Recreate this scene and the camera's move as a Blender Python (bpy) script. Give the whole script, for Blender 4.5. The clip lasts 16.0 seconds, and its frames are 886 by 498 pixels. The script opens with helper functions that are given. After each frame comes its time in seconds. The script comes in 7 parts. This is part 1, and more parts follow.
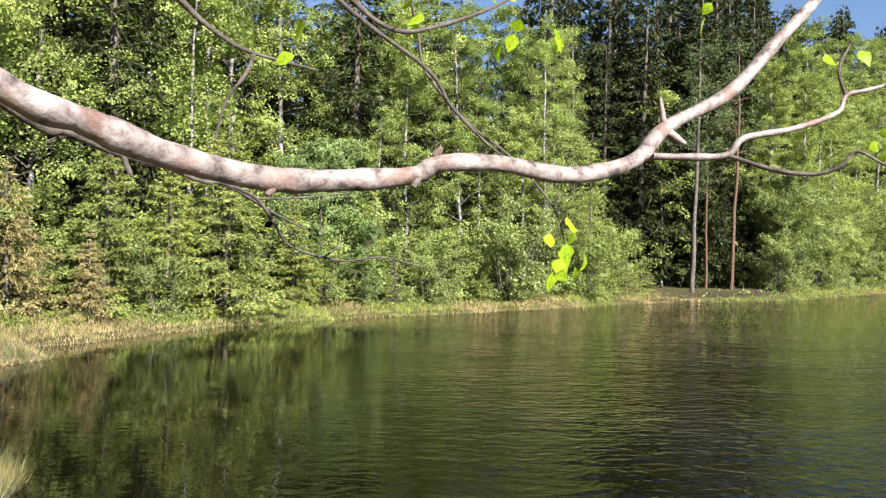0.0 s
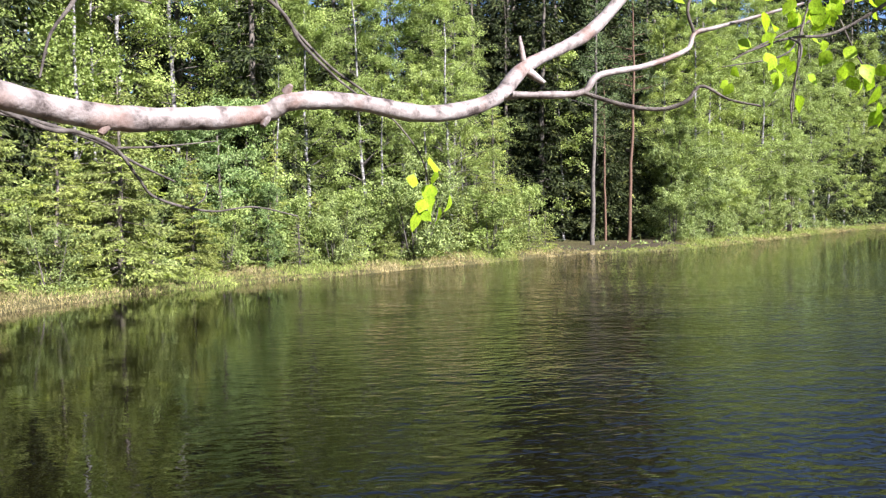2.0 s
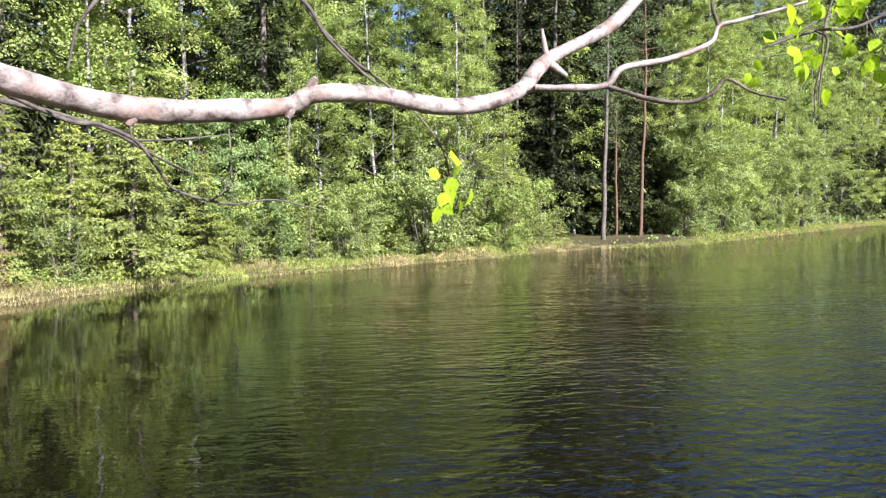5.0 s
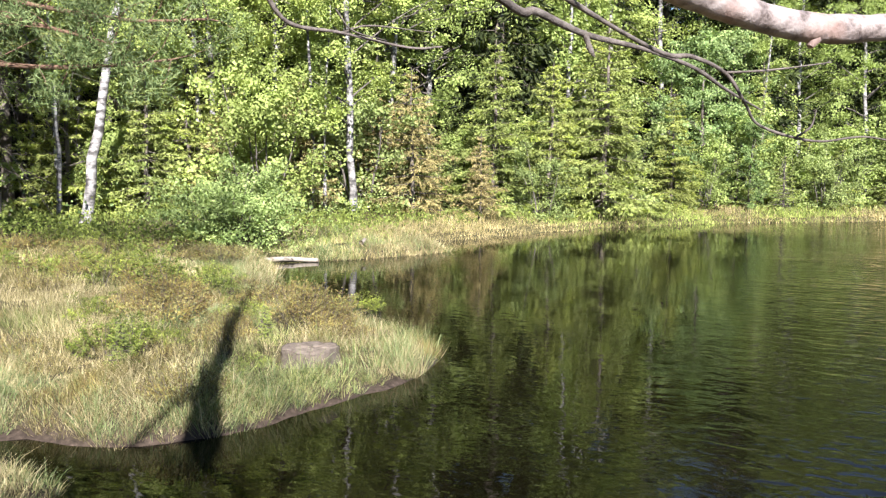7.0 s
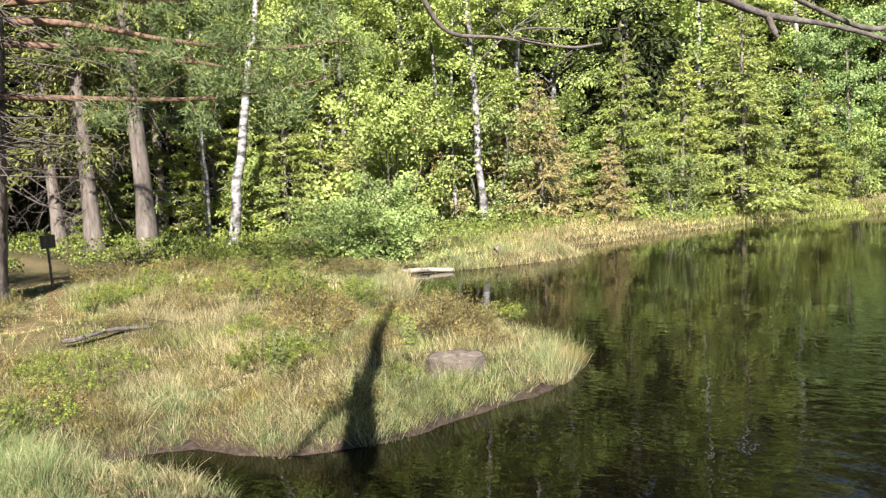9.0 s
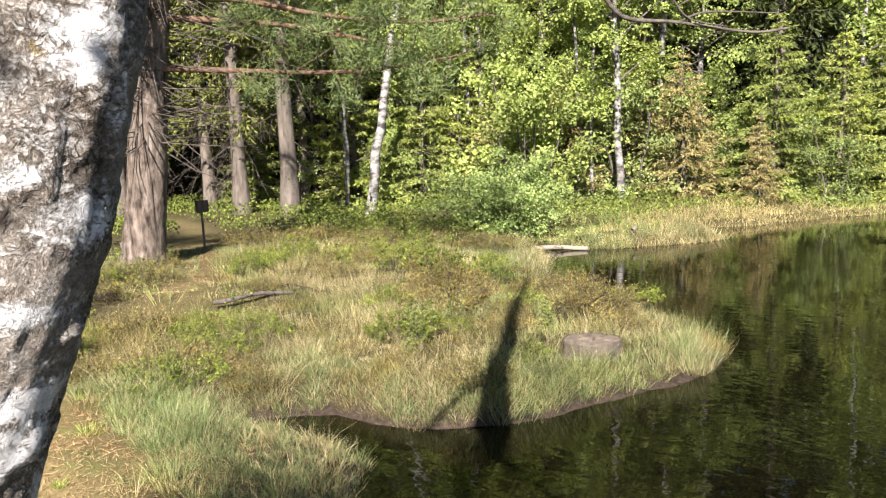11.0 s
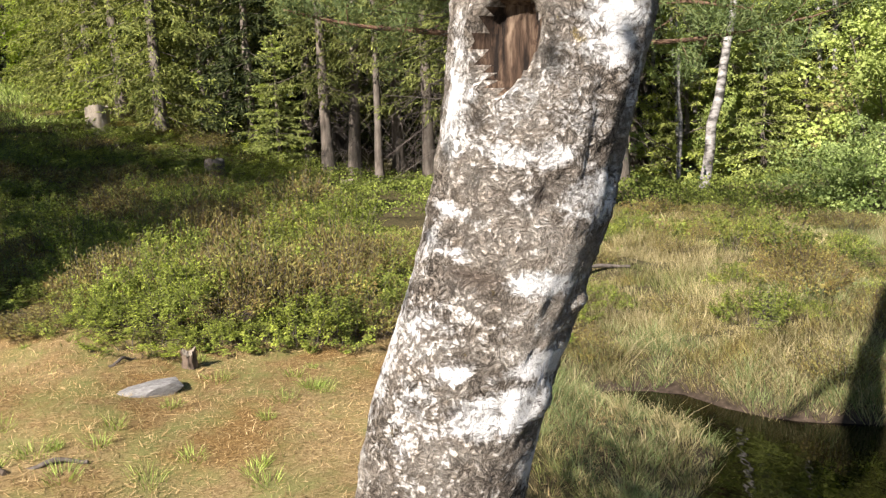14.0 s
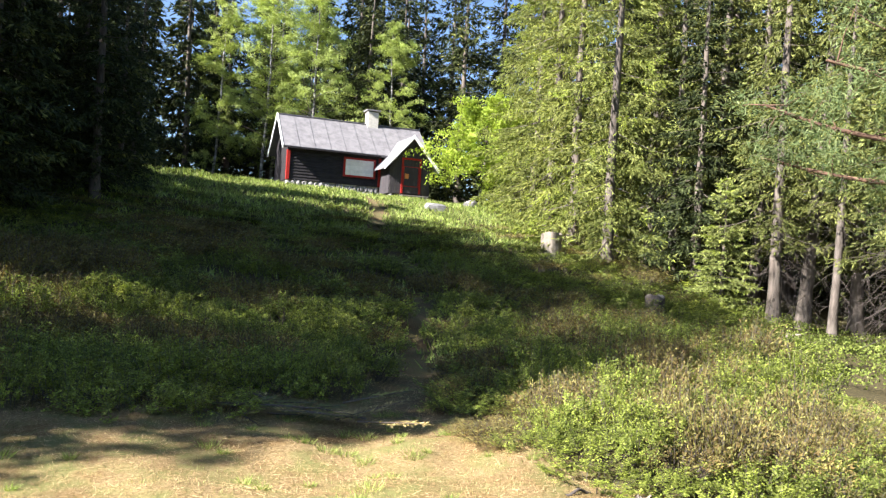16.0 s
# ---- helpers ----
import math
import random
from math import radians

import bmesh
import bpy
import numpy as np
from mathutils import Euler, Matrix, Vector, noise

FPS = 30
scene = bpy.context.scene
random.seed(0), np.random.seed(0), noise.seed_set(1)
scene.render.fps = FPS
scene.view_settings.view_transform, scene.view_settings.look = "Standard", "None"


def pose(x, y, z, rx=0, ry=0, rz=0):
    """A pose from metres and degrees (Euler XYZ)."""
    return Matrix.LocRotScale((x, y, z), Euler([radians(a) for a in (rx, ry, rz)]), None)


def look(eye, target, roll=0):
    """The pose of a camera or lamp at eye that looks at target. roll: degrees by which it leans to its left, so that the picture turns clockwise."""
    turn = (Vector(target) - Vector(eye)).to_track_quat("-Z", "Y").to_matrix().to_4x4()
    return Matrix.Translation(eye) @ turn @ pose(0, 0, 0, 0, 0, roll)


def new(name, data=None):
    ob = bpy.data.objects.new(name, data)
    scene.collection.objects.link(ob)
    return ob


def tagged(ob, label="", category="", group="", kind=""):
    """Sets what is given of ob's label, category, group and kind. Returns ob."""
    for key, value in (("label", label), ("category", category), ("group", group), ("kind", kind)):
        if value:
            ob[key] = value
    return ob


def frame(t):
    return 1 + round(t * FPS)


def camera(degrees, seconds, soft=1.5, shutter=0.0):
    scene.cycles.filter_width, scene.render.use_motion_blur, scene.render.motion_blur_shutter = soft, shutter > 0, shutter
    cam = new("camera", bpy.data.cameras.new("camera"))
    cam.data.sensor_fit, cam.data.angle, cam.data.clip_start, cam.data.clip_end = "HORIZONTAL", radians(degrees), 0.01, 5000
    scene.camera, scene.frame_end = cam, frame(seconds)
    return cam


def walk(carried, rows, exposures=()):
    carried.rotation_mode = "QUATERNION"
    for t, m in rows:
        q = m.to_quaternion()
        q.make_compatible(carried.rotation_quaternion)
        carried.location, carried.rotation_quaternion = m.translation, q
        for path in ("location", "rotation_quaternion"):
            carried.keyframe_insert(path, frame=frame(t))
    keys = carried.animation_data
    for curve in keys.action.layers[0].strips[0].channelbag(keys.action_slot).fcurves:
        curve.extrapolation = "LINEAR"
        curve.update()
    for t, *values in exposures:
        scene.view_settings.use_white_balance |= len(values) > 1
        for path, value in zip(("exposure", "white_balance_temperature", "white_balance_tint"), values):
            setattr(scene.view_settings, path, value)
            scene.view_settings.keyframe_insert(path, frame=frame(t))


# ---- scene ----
cam = camera(57.1, 16.0, soft=1.3)
PATH = [
    (0, (0.145, 1.825, 2.247), (0.215, 3.824, 2.269), 0.9),
    (0.5, (0.140, 1.852, 2.217), (0.125, 3.852, 2.167), 0.4),
    (1, (0.170, 1.844, 2.206), (0.232, 3.841, 2.119), 0.2),
    (1.5, (0.202, 1.825, 2.210), (0.388, 3.814, 2.112), 0.1),
    (2, (0.235, 1.819, 2.208), (0.532, 3.796, 2.132), -0.8),
    (2.5, (0.245, 1.817, 2.207), (0.596, 3.784, 2.135), -1.2),
    (3, (0.249, 1.816, 2.208), (0.616, 3.780, 2.134), -1.2),
    (3.2, (0.241, 1.794, 2.205), (0.608, 3.758, 2.130), -1.2),
    (5.5, (0.190, 1.835, 2.207), (0.358, 3.826, 2.100), 0.0),
    (6, (0.123, 1.852, 2.192), (0.076, 3.846, 2.040), 0.6),
    (6.5, (0.019, 1.893, 2.196), (-0.405, 3.838, 1.992), 0.7),
    (7, (-0.088, 1.875, 2.189), (-0.882, 3.697, 1.964), 0.5),
    (7.5, (-0.146, 1.879, 2.170), (-1.149, 3.600, 1.982), -0.8),
    (8, (-0.163, 1.879, 2.166), (-1.203, 3.579, 1.996), -1.8),
    (8.2, (-0.170, 1.866, 2.162), (-1.209, 3.566, 1.983), -2.2),
    (10.3, (-0.253, 1.819, 2.216), (-1.430, 3.419, 1.981), -2.7),
    (10.5, (-0.256, 1.847, 2.215), (-1.460, 3.426, 1.971), -2.2),
    (11, (-0.312, 1.822, 2.232), (-1.633, 3.301, 1.980), -1.8),
    (11.5, (-0.345, 1.753, 2.274), (-1.837, 3.069, 2.073), -2.3),
    (12, (-0.403, 1.668, 2.277), (-2.065, 2.766, 2.090), -2.8),
    (12.5, (-0.480, 1.598, 2.255), (-2.258, 2.483, 2.018), -3.2),
    (13, (-0.464, 1.594, 2.248), (-2.264, 2.413, 1.944), -4.2),
    (13.5, (-0.454, 1.615, 2.243), (-2.226, 2.492, 1.935), -4.5),
    (14, (-0.473, 1.593, 2.252), (-2.251, 2.461, 1.964), -2.8),
    (14.5, (-0.543, 1.519, 2.255), (-2.411, 2.204, 2.049), -1.7),
    (15, (-0.596, 1.422, 2.287), (-2.548, 1.847, 2.189), -1.3),
    (15.3, (-0.642, 1.338, 2.302), (-2.620, 1.626, 2.243), 0.0),
    (15.5, (-0.649, 1.293, 2.315), (-2.640, 1.484, 2.284), 1.2),
    (16, (-0.626, 1.172, 2.352), (-2.624, 1.068, 2.382), 3.5),
]
walk(cam, [(t, look(eye, target, roll)) for t, eye, target, roll in PATH], exposures=[(0.0, 1.70, 6200, 13), (1.5, 1.82, 5750, 16), (3.0, 1.90, 5850, 17), (5.5, 1.95, 5800, 16), (6.0, 1.93, 5700, 16), (7.0, 2.06, 5900, 15), (8.0, 1.92, 6100, 14), (10.5, 1.96, 6350, 15), (11.5, 1.63, 6500, 15), (12.5, 1.49, 6600, 14), (13.5, 1.53, 6600, 14), (14.5, 1.56, 6500, 14), (15.2, 1.95, 6300, 14), (16.0, 2.34, 6100, 14)])

# ---- light ----
SUN_EL, SUN_AZ = radians(35), math.atan2(0.555, -0.832)   # azimuth from +y towards +x
sun_dir = Vector((math.sin(SUN_AZ) * math.cos(SUN_EL), math.cos(SUN_AZ) * math.cos(SUN_EL), math.sin(SUN_EL)))
world = bpy.data.worlds.new("sky")
scene.world = world
world.use_nodes = True
wn = world.node_tree
sky = wn.nodes.new("ShaderNodeTexSky")
sky.sky_type, sky.sun_disc = "NISHITA", False
sky.sun_elevation, sky.sun_rotation = SUN_EL, SUN_AZ
sky.air_density, sky.dust_density, sky.ozone_density = 0.85, 0.25, 2.0
wn.links.new(sky.outputs[0], wn.nodes["Background"].inputs[0])
wn.nodes["Background"].inputs[1].default_value = 0.05
sun = new("sun", bpy.data.lights.new("sun", "SUN"))
sun.data.energy, sun.data.angle, sun.data.color = 5.0, radians(0.6), (1.0, 0.95, 0.86)
sun.matrix_world = look(sun_dir * 100, (0, 0, 0))


# ---- node helpers ----
def fresh(name, rough=0.8, spec=0.3):
    m = bpy.data.materials.new(name)
    m.use_nodes = True
    t = m.node_tree
    b = t.nodes["Principled BSDF"]
    b.inputs["Roughness"].default_value = rough
    b.inputs["Specular IOR Level"].default_value = spec
    return m, t, b


def ramp(t, fac, stops):
    r = t.nodes.new("ShaderNodeValToRGB")
    el = r.color_ramp.elements
    while len(el) < len(stops):
        el.new(0.5)
    for e, (p, c) in zip(el, stops):
        e.position, e.color = p, (*c, 1)
    t.links.new(fac, r.inputs[0])
    return r.outputs[0]


def noise_tex(t, scale, detail=4, rough=0.6, stretch=(1, 1, 1), coords="Object", distort=0.0):
    c = t.nodes.new("ShaderNodeTexCoord")
    mp = t.nodes.new("ShaderNodeMapping")
    mp.inputs["Scale"].default_value = stretch
    t.links.new(c.outputs[coords], mp.inputs[0])
    n = t.nodes.new("ShaderNodeTexNoise")
    n.inputs["Scale"].default_value, n.inputs["Detail"].default_value, n.inputs["Roughness"].default_value = scale, detail, rough
    n.inputs["Distortion"].default_value = distort
    t.links.new(mp.outputs[0], n.inputs["Vector"])
    return n.outputs["Fac"]


def mixc(t, fac, a, b, how="MIX"):
    n = t.nodes.new("ShaderNodeMix")
    n.data_type, n.blend_type = "RGBA", how
    for sock, v in ((n.inputs[0], fac), (n.inputs[6], a), (n.inputs[7], b)):
        if isinstance(v, (int, float)):
            sock.default_value = v
        elif isinstance(v, tuple):
            sock.default_value = (*v, 1)
        else:
            t.links.new(v, sock)
    return n.outputs[2]


def bump(t, b, height, strength=0.5, distance=0.02):
    n = t.nodes.new("ShaderNodeBump")
    n.inputs["Strength"].default_value, n.inputs["Distance"].default_value = strength, distance
    t.links.new(height, n.inputs["Height"])
    t.links.new(n.outputs[0], b.inputs["Normal"])


def leaf_material(name, stops, through_share=0.35, rough=0.5, big=((0.6, 0.6, 0.57), (1.35, 1.33, 1.25)), big_scale=0.8, spec=0.12):
    m, t, b = fresh(name, rough, spec)
    g = t.nodes.new("ShaderNodeNewGeometry")
    col = ramp(t, g.outputs["Random Per Island"], stops)
    patch = ramp(t, noise_tex(t, big_scale, 2), ((0.3, big[0]), (0.7, big[1])))
    col = mixc(t, 1.0, col, patch, "MULTIPLY")
    oi = t.nodes.new("ShaderNodeObjectInfo")
    tone = ramp(t, oi.outputs["Random"], ((0.0, (0.96, 0.93, 1.0)), (0.5, (1.15, 1.08, 1.24)), (1.0, (1.32, 1.19, 1.24))))
    col = mixc(t, 1.0, col, tone, "MULTIPLY")
    t.links.new(col, b.inputs["Base Color"])
    tr = t.nodes.new("ShaderNodeBsdfTranslucent")
    t.links.new(mixc(t, 1.0, col, (1.15, 1.2, 0.6), "MULTIPLY"), tr.inputs[0])
    mx = t.nodes.new("ShaderNodeMixShader")
    mx.inputs[0].default_value = through_share
    t.links.new(b.outputs[0], mx.inputs[1])
    t.links.new(tr.outputs[0], mx.inputs[2])
    t.links.new(mx.outputs[0], t.nodes["Material Output"].inputs[0])
    return m


def rough_material(name, stops, scale=6, detail=6, rough=0.85, bump_by=0.5, bump_dist=0.02, stretch=(1, 1, 1), spec=0.2, tint=None, fine=None):
    m, t, b = fresh(name, rough, spec)
    n = noise_tex(t, scale, detail, 0.65, stretch)
    col = ramp(t, n, stops)
    if tint:
        col = mixc(t, 1.0, col, ramp(t, noise_tex(t, scale * 0.18, 3, 0.5, stretch), ((0.35, tint[0]), (0.65, tint[1]))), "MULTIPLY")
    oi = t.nodes.new("ShaderNodeObjectInfo")
    col = mixc(t, 1.0, col, ramp(t, oi.outputs["Random"], ((0, (0.85, 0.85, 0.85)), (1, (1.12, 1.1, 1.08)))), "MULTIPLY")
    t.links.new(col, b.inputs["Base Color"])
    h = noise_tex(t, fine or scale * 2.5, 8, 0.7, stretch)
    bump(t, b, h, bump_by, bump_dist)
    return m


# ---- materials ----
SPRUCE = leaf_material("spruce_needles", ((0.0, (0.060, 0.075, 0.020)), (0.5, (0.105, 0.125, 0.032)), (1.0, (0.17, 0.19, 0.05))), 0.14, 0.55)
# dark needles of the forest spruces, with the crowns' shade put into the colour
DEEP = leaf_material("shaded_spruce_needles", ((0.0, (0.012, 0.018, 0.007)), (0.5, (0.030, 0.042, 0.013)), (1.0, (0.066, 0.085, 0.026))), 0.08, 0.6)
# lighter copy for the hill spruces, their sunlight put into the colour
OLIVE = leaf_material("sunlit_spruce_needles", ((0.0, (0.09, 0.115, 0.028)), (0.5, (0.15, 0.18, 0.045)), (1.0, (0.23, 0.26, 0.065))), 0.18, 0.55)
SHOOT = leaf_material("spruce_new_shoots", ((0.0, (0.14, 0.20, 0.03)), (1.0, (0.30, 0.36, 0.06))), 0.35, 0.5)
SPRUCE_YOUNG = leaf_material("young_spruce_needles", ((0.0, (0.13, 0.165, 0.042)), (0.5, (0.205, 0.25, 0.066)), (1.0, (0.29, 0.34, 0.095))), 0.18, 0.55)
SPRUCE_DRY = leaf_material("dry_spruce_needles", ((0.0, (0.12, 0.10, 0.045)), (0.5, (0.26, 0.225, 0.085)), (1.0, (0.40, 0.35, 0.14))), 0.15, 0.6)
BIRCH_LEAF = leaf_material("birch_leaves", ((0.0, (0.18, 0.245, 0.060)), (0.5, (0.25, 0.325, 0.088)), (1.0, (0.32, 0.395, 0.12))), 0.3, 0.45)
ALDER_LEAF = leaf_material("alder_leaves", ((0.0, (0.10, 0.14, 0.042)), (0.5, (0.20, 0.26, 0.08)), (1.0, (0.34, 0.41, 0.145))), 0.3, 0.5)
ASPEN_LEAF = leaf_material("aspen_leaves", ((0.0, (0.10, 0.165, 0.055)), (0.5, (0.19, 0.275, 0.09)), (1.0, (0.29, 0.38, 0.14))), 0.3, 0.5)
MAPLE_LEAF = leaf_material("maple_leaves", ((0.0, (0.19, 0.28, 0.030)), (0.5, (0.25, 0.34, 0.045)), (1.0, (0.33, 0.42, 0.07))), 0.38, 0.5)
WILLOW_LEAF = leaf_material("willow_leaves", ((0.0, (0.14, 0.20, 0.06)), (0.5, (0.24, 0.33, 0.10)), (1.0, (0.34, 0.43, 0.15))), 0.35, 0.55)
PINE_NEEDLE = leaf_material("pine_needles", ((0.0, (0.05, 0.085, 0.03)), (0.5, (0.10, 0.145, 0.055)), (1.0, (0.16, 0.21, 0.085))), 0.25, 0.5)
NEAR_LEAF = leaf_material("fresh_birch_leaf", ((0.0, (0.16, 0.30, 0.015)), (0.5, (0.28, 0.44, 0.02)), (1.0, (0.42, 0.56, 0.03))), 0.5, 0.4, big_scale=8)
BILBERRY = leaf_material("bilberry_leaves", ((0.0, (0.085, 0.115, 0.022)), (0.5, (0.135, 0.175, 0.034)), (1.0, (0.195, 0.24, 0.052))), 0.25, 0.5, big=((0.5, 0.5, 0.5), (1.45, 1.4, 1.3)), big_scale=2.4)
HEATHER = leaf_material("heather_sprigs", ((0.0, (0.085, 0.070, 0.026)), (0.4, (0.150, 0.118, 0.042)), (0.7, (0.165, 0.175, 0.050)), (1.0, (0.26, 0.25, 0.085))), 0.2, 0.7, big=((0.5, 0.5, 0.5), (1.5, 1.4, 1.25)), big_scale=2.6)
FRESH_BERRY = leaf_material("fresh_bilberry_leaves", ((0.0, (0.18, 0.24, 0.036)), (0.5, (0.25, 0.32, 0.054)), (1.0, (0.33, 0.40, 0.084))), 0.35, 0.45, big_scale=2.4)
SLOPE_LEAF = leaf_material("slope_undergrowth", ((0.0, (0.085, 0.112, 0.023)), (0.5, (0.15, 0.195, 0.040)), (1.0, (0.24, 0.295, 0.068))), 0.3, 0.55, big=((0.55, 0.55, 0.55), (1.4, 1.4, 1.3)), big_scale=1.8)
GRASS_PALE = leaf_material("pale_meadow_grass", ((0.0, (0.06, 0.056, 0.020)), (0.35, (0.19, 0.177, 0.072)), (0.7, (0.31, 0.28, 0.14)), (1.0, (0.45, 0.40, 0.225))), 0.3, 0.6, big_scale=0.9)
GRASS_GREEN = leaf_material("green_grass", ((0.0, (0.035, 0.048, 0.013)), (0.5, (0.155, 0.19, 0.055)), (1.0, (0.34, 0.365, 0.14))), 0.3, 0.6, big_scale=0.9)
FRESH_GRASS = leaf_material("fresh_hill_grass", ((0.0, (0.07, 0.11, 0.022)), (0.5, (0.20, 0.28, 0.06)), (1.0, (0.38, 0.47, 0.13))), 0.35, 0.55, big_scale=0.8)
SEDGE = leaf_material("blue_green_sedge", ((0.0, (0.085, 0.130, 0.040)), (0.5, (0.165, 0.222, 0.080)), (1.0, (0.275, 0.315, 0.145))), 0.3, 0.55, big_scale=1.5)
STRAW = leaf_material("dry_straw", ((0.0, (0.17, 0.115, 0.048)), (0.5, (0.32, 0.235, 0.105)), (1.0, (0.48, 0.39, 0.20))), 0.15, 0.7, big_scale=1.5)
SPRUCE_BARK = rough_material("spruce_bark", ((0.25, (0.055, 0.044, 0.036)), (0.5, (0.120, 0.100, 0.082)), (0.8, (0.205, 0.178, 0.150))), 9, 6, stretch=(1, 1, 0.25), bump_by=0.8)
PINE_BARK = rough_material("pine_bark", ((0.34, (0.024, 0.018, 0.014)), (0.5, (0.110, 0.086, 0.070)), (0.70, (0.235, 0.195, 0.165))), 12, 7, stretch=(1, 1, 0.3), bump_by=1.0, bump_dist=0.03)
PINE_ORANGE = rough_material("orange_pine_bark", ((0.3, (0.06, 0.036, 0.026)), (0.55, (0.155, 0.092, 0.06)), (0.8, (0.26, 0.17, 0.115))), 14, 5, stretch=(1, 1, 1), bump_by=0.6)
DEAD_TWIG = rough_material("dead_grey_twigs", ((0.3, (0.05, 0.040, 0.034)), (0.7, (0.14, 0.118, 0.10))), 5, 4)
ROCK = rough_material("grey_rock", ((0.3, (0.140, 0.133, 0.126)), (0.6, (0.280, 0.269, 0.259)), (0.8, (0.385, 0.371, 0.350))), 7, 8, bump_by=0.7)
CUT_WOOD = rough_material("weathered_cut_wood", ((0.3, (0.165, 0.132, 0.099)), (0.6, (0.275, 0.237, 0.187)), (0.8, (0.341, 0.308, 0.259))), 18, 6, bump_by=0.5)
OLD_STUMP = rough_material("grey_brown_stump_wood", ((0.3, (0.075, 0.058, 0.043)), (0.6, (0.15, 0.122, 0.097)), (0.8, (0.215, 0.185, 0.155))), 16, 6, stretch=(1, 1, 0.35), bump_by=0.8)
STUMP_BARK = rough_material("stump_bark", ((0.3, (0.045, 0.032, 0.023)), (0.6, (0.13, 0.097, 0.073)), (0.8, (0.21, 0.17, 0.14))), 14, 7, stretch=(1, 1, 0.3), bump_by=1.0)


def thin_birch_bark():
    m, t, b = fresh("white_birch_bark", 0.6, 0.3)
    n1 = noise_tex(t, 3.2, 5, 0.6, (1, 1, 2.2))
    n2 = noise_tex(t, 16, 5, 0.6, (1, 1, 3.0))
    col = ramp(t, n1, ((0.40, (0.04, 0.036, 0.032)), (0.52, (0.21, 0.195, 0.18)), (0.72, (0.42, 0.40, 0.38))))
    col = mixc(t, ramp(t, n2, ((0.34, (1, 1, 1)), (0.42, (0, 0, 0)))), col, (0.10, 0.085, 0.075))
    t.links.new(col, b.inputs["Base Color"])
    bump(t, b, n2, 0.5, 0.01)
    return m


BIRCH_BARK = thin_birch_bark()


def old_birch_bark():
    """Cracked grey bark with smooth white plates; where the plates are is an attribute of the trunk."""
    m, t, b = fresh("old_birch_bark", 0.8, 0.2)
    at = t.nodes.new("ShaderNodeAttribute")
    at.attribute_name = "plate"
    sep = t.nodes.new("ShaderNodeSeparateColor")
    t.links.new(at.outputs["Color"], sep.inputs[0])

    def math_node(op, a, b_, c=None):
        k = t.nodes.new("ShaderNodeMath")
        k.operation = op
        for q, v in zip(k.inputs, (a, b_, c)):
            if isinstance(v, (int, float)):
                q.default_value = v
            elif v is not None:
                t.links.new(v, q)
        return k.outputs[0]

    def cracks(scale, stretch, gain):
        n = noise_tex(t, scale, 5, 0.62, stretch, distort=1.1)
        return math_node("MULTIPLY", math_node("ABSOLUTE", math_node("SUBTRACT", n, 0.5), 0.0), gain)

    wide = cracks(42, (1, 1, 1.0), 3.0)
    thin = cracks(105, (1, 1, 1.0), 2.4)
    fine = noise_tex(t, 120, 7, 0.72, (1, 1, 1.4))
    mid = noise_tex(t, 24, 6, 0.65, (1, 1, 1.7), distort=0.9)
    coarse = noise_tex(t, 7, 4, 0.6, (1, 1, 1.4))
    lent = noise_tex(t, 30, 4, 0.6, (1, 1, 7))
    scale_ = ramp(t, mid, ((0.28, (0.22, 0.185, 0.155)), (0.43, (0.36, 0.32, 0.28)), (0.56, (0.45, 0.415, 0.375)), (0.70, (0.55, 0.52, 0.485))))
    scale_ = mixc(t, 1.0, scale_, ramp(t, fine, ((0.35, (0.55, 0.53, 0.5)), (0.6, (1.15, 1.14, 1.12)))), "MULTIPLY")
    scale_ = mixc(t, 1.0, scale_, ramp(t, coarse, ((0.36, (0.72, 0.68, 0.64)), (0.62, (1.12, 1.1, 1.08)))), "MULTIPLY")
    scale_ = mixc(t, ramp(t, thin, ((0.0, (0.4, 0.4, 0.4)), (0.09, (0, 0, 0)))), scale_, (0.085, 0.07, 0.058))
    scale_ = mixc(t, mixc(t, 1.0, ramp(t, wide, ((0.02, (0.95, 0.95, 0.95)), (0.15, (0, 0, 0)))), ramp(t, coarse, ((0.40, (0.95, 0.95, 0.95)), (0.60, (0.12, 0.12, 0.12)))), "MULTIPLY"), scale_, (0.036, 0.028, 0.022))
    spots = noise_tex(t, 13, 5, 0.7)
    scale_ = mixc(t, ramp(t, spots, ((0.66, (0, 0, 0)), (0.72, (0.7, 0.7, 0.7)))), scale_, (0.33, 0.235, 0.05))
    white = ramp(t, mid, ((0.30, (0.36, 0.335, 0.31)), (0.46, (0.60, 0.585, 0.57)), (0.7, (0.74, 0.73, 0.72))))
    white = mixc(t, ramp(t, lent, ((0.30, (0.85, 0.85, 0.85)), (0.36, (0, 0, 0)))), white, (0.13, 0.105, 0.09))
    white = mixc(t, ramp(t, fine, ((0.28, (0.7, 0.7, 0.7)), (0.40, (0, 0, 0)))), white, (0.22, 0.19, 0.17))
    # ragged border between plate and cracked bark
    border = math_node("MULTIPLY_ADD", mid, 1.1, sep.outputs[0])
    border = math_node("MULTIPLY_ADD", fine, 0.8, border)
    border = math_node("MULTIPLY_ADD", wide, 0.5, border)
    mr = t.nodes.new("ShaderNodeMapRange")
    mr.inputs[1].default_value, mr.inputs[2].default_value = 1.17, 1.55
    t.links.new(border, mr.inputs[0])
    col = mixc(t, mr.outputs[0], scale_, white)
    col = mixc(t, sep.outputs[2], col, ramp(t, lent, ((0.3, (0.09, 0.066, 0.05)), (0.7, (0.22, 0.175, 0.14)))))
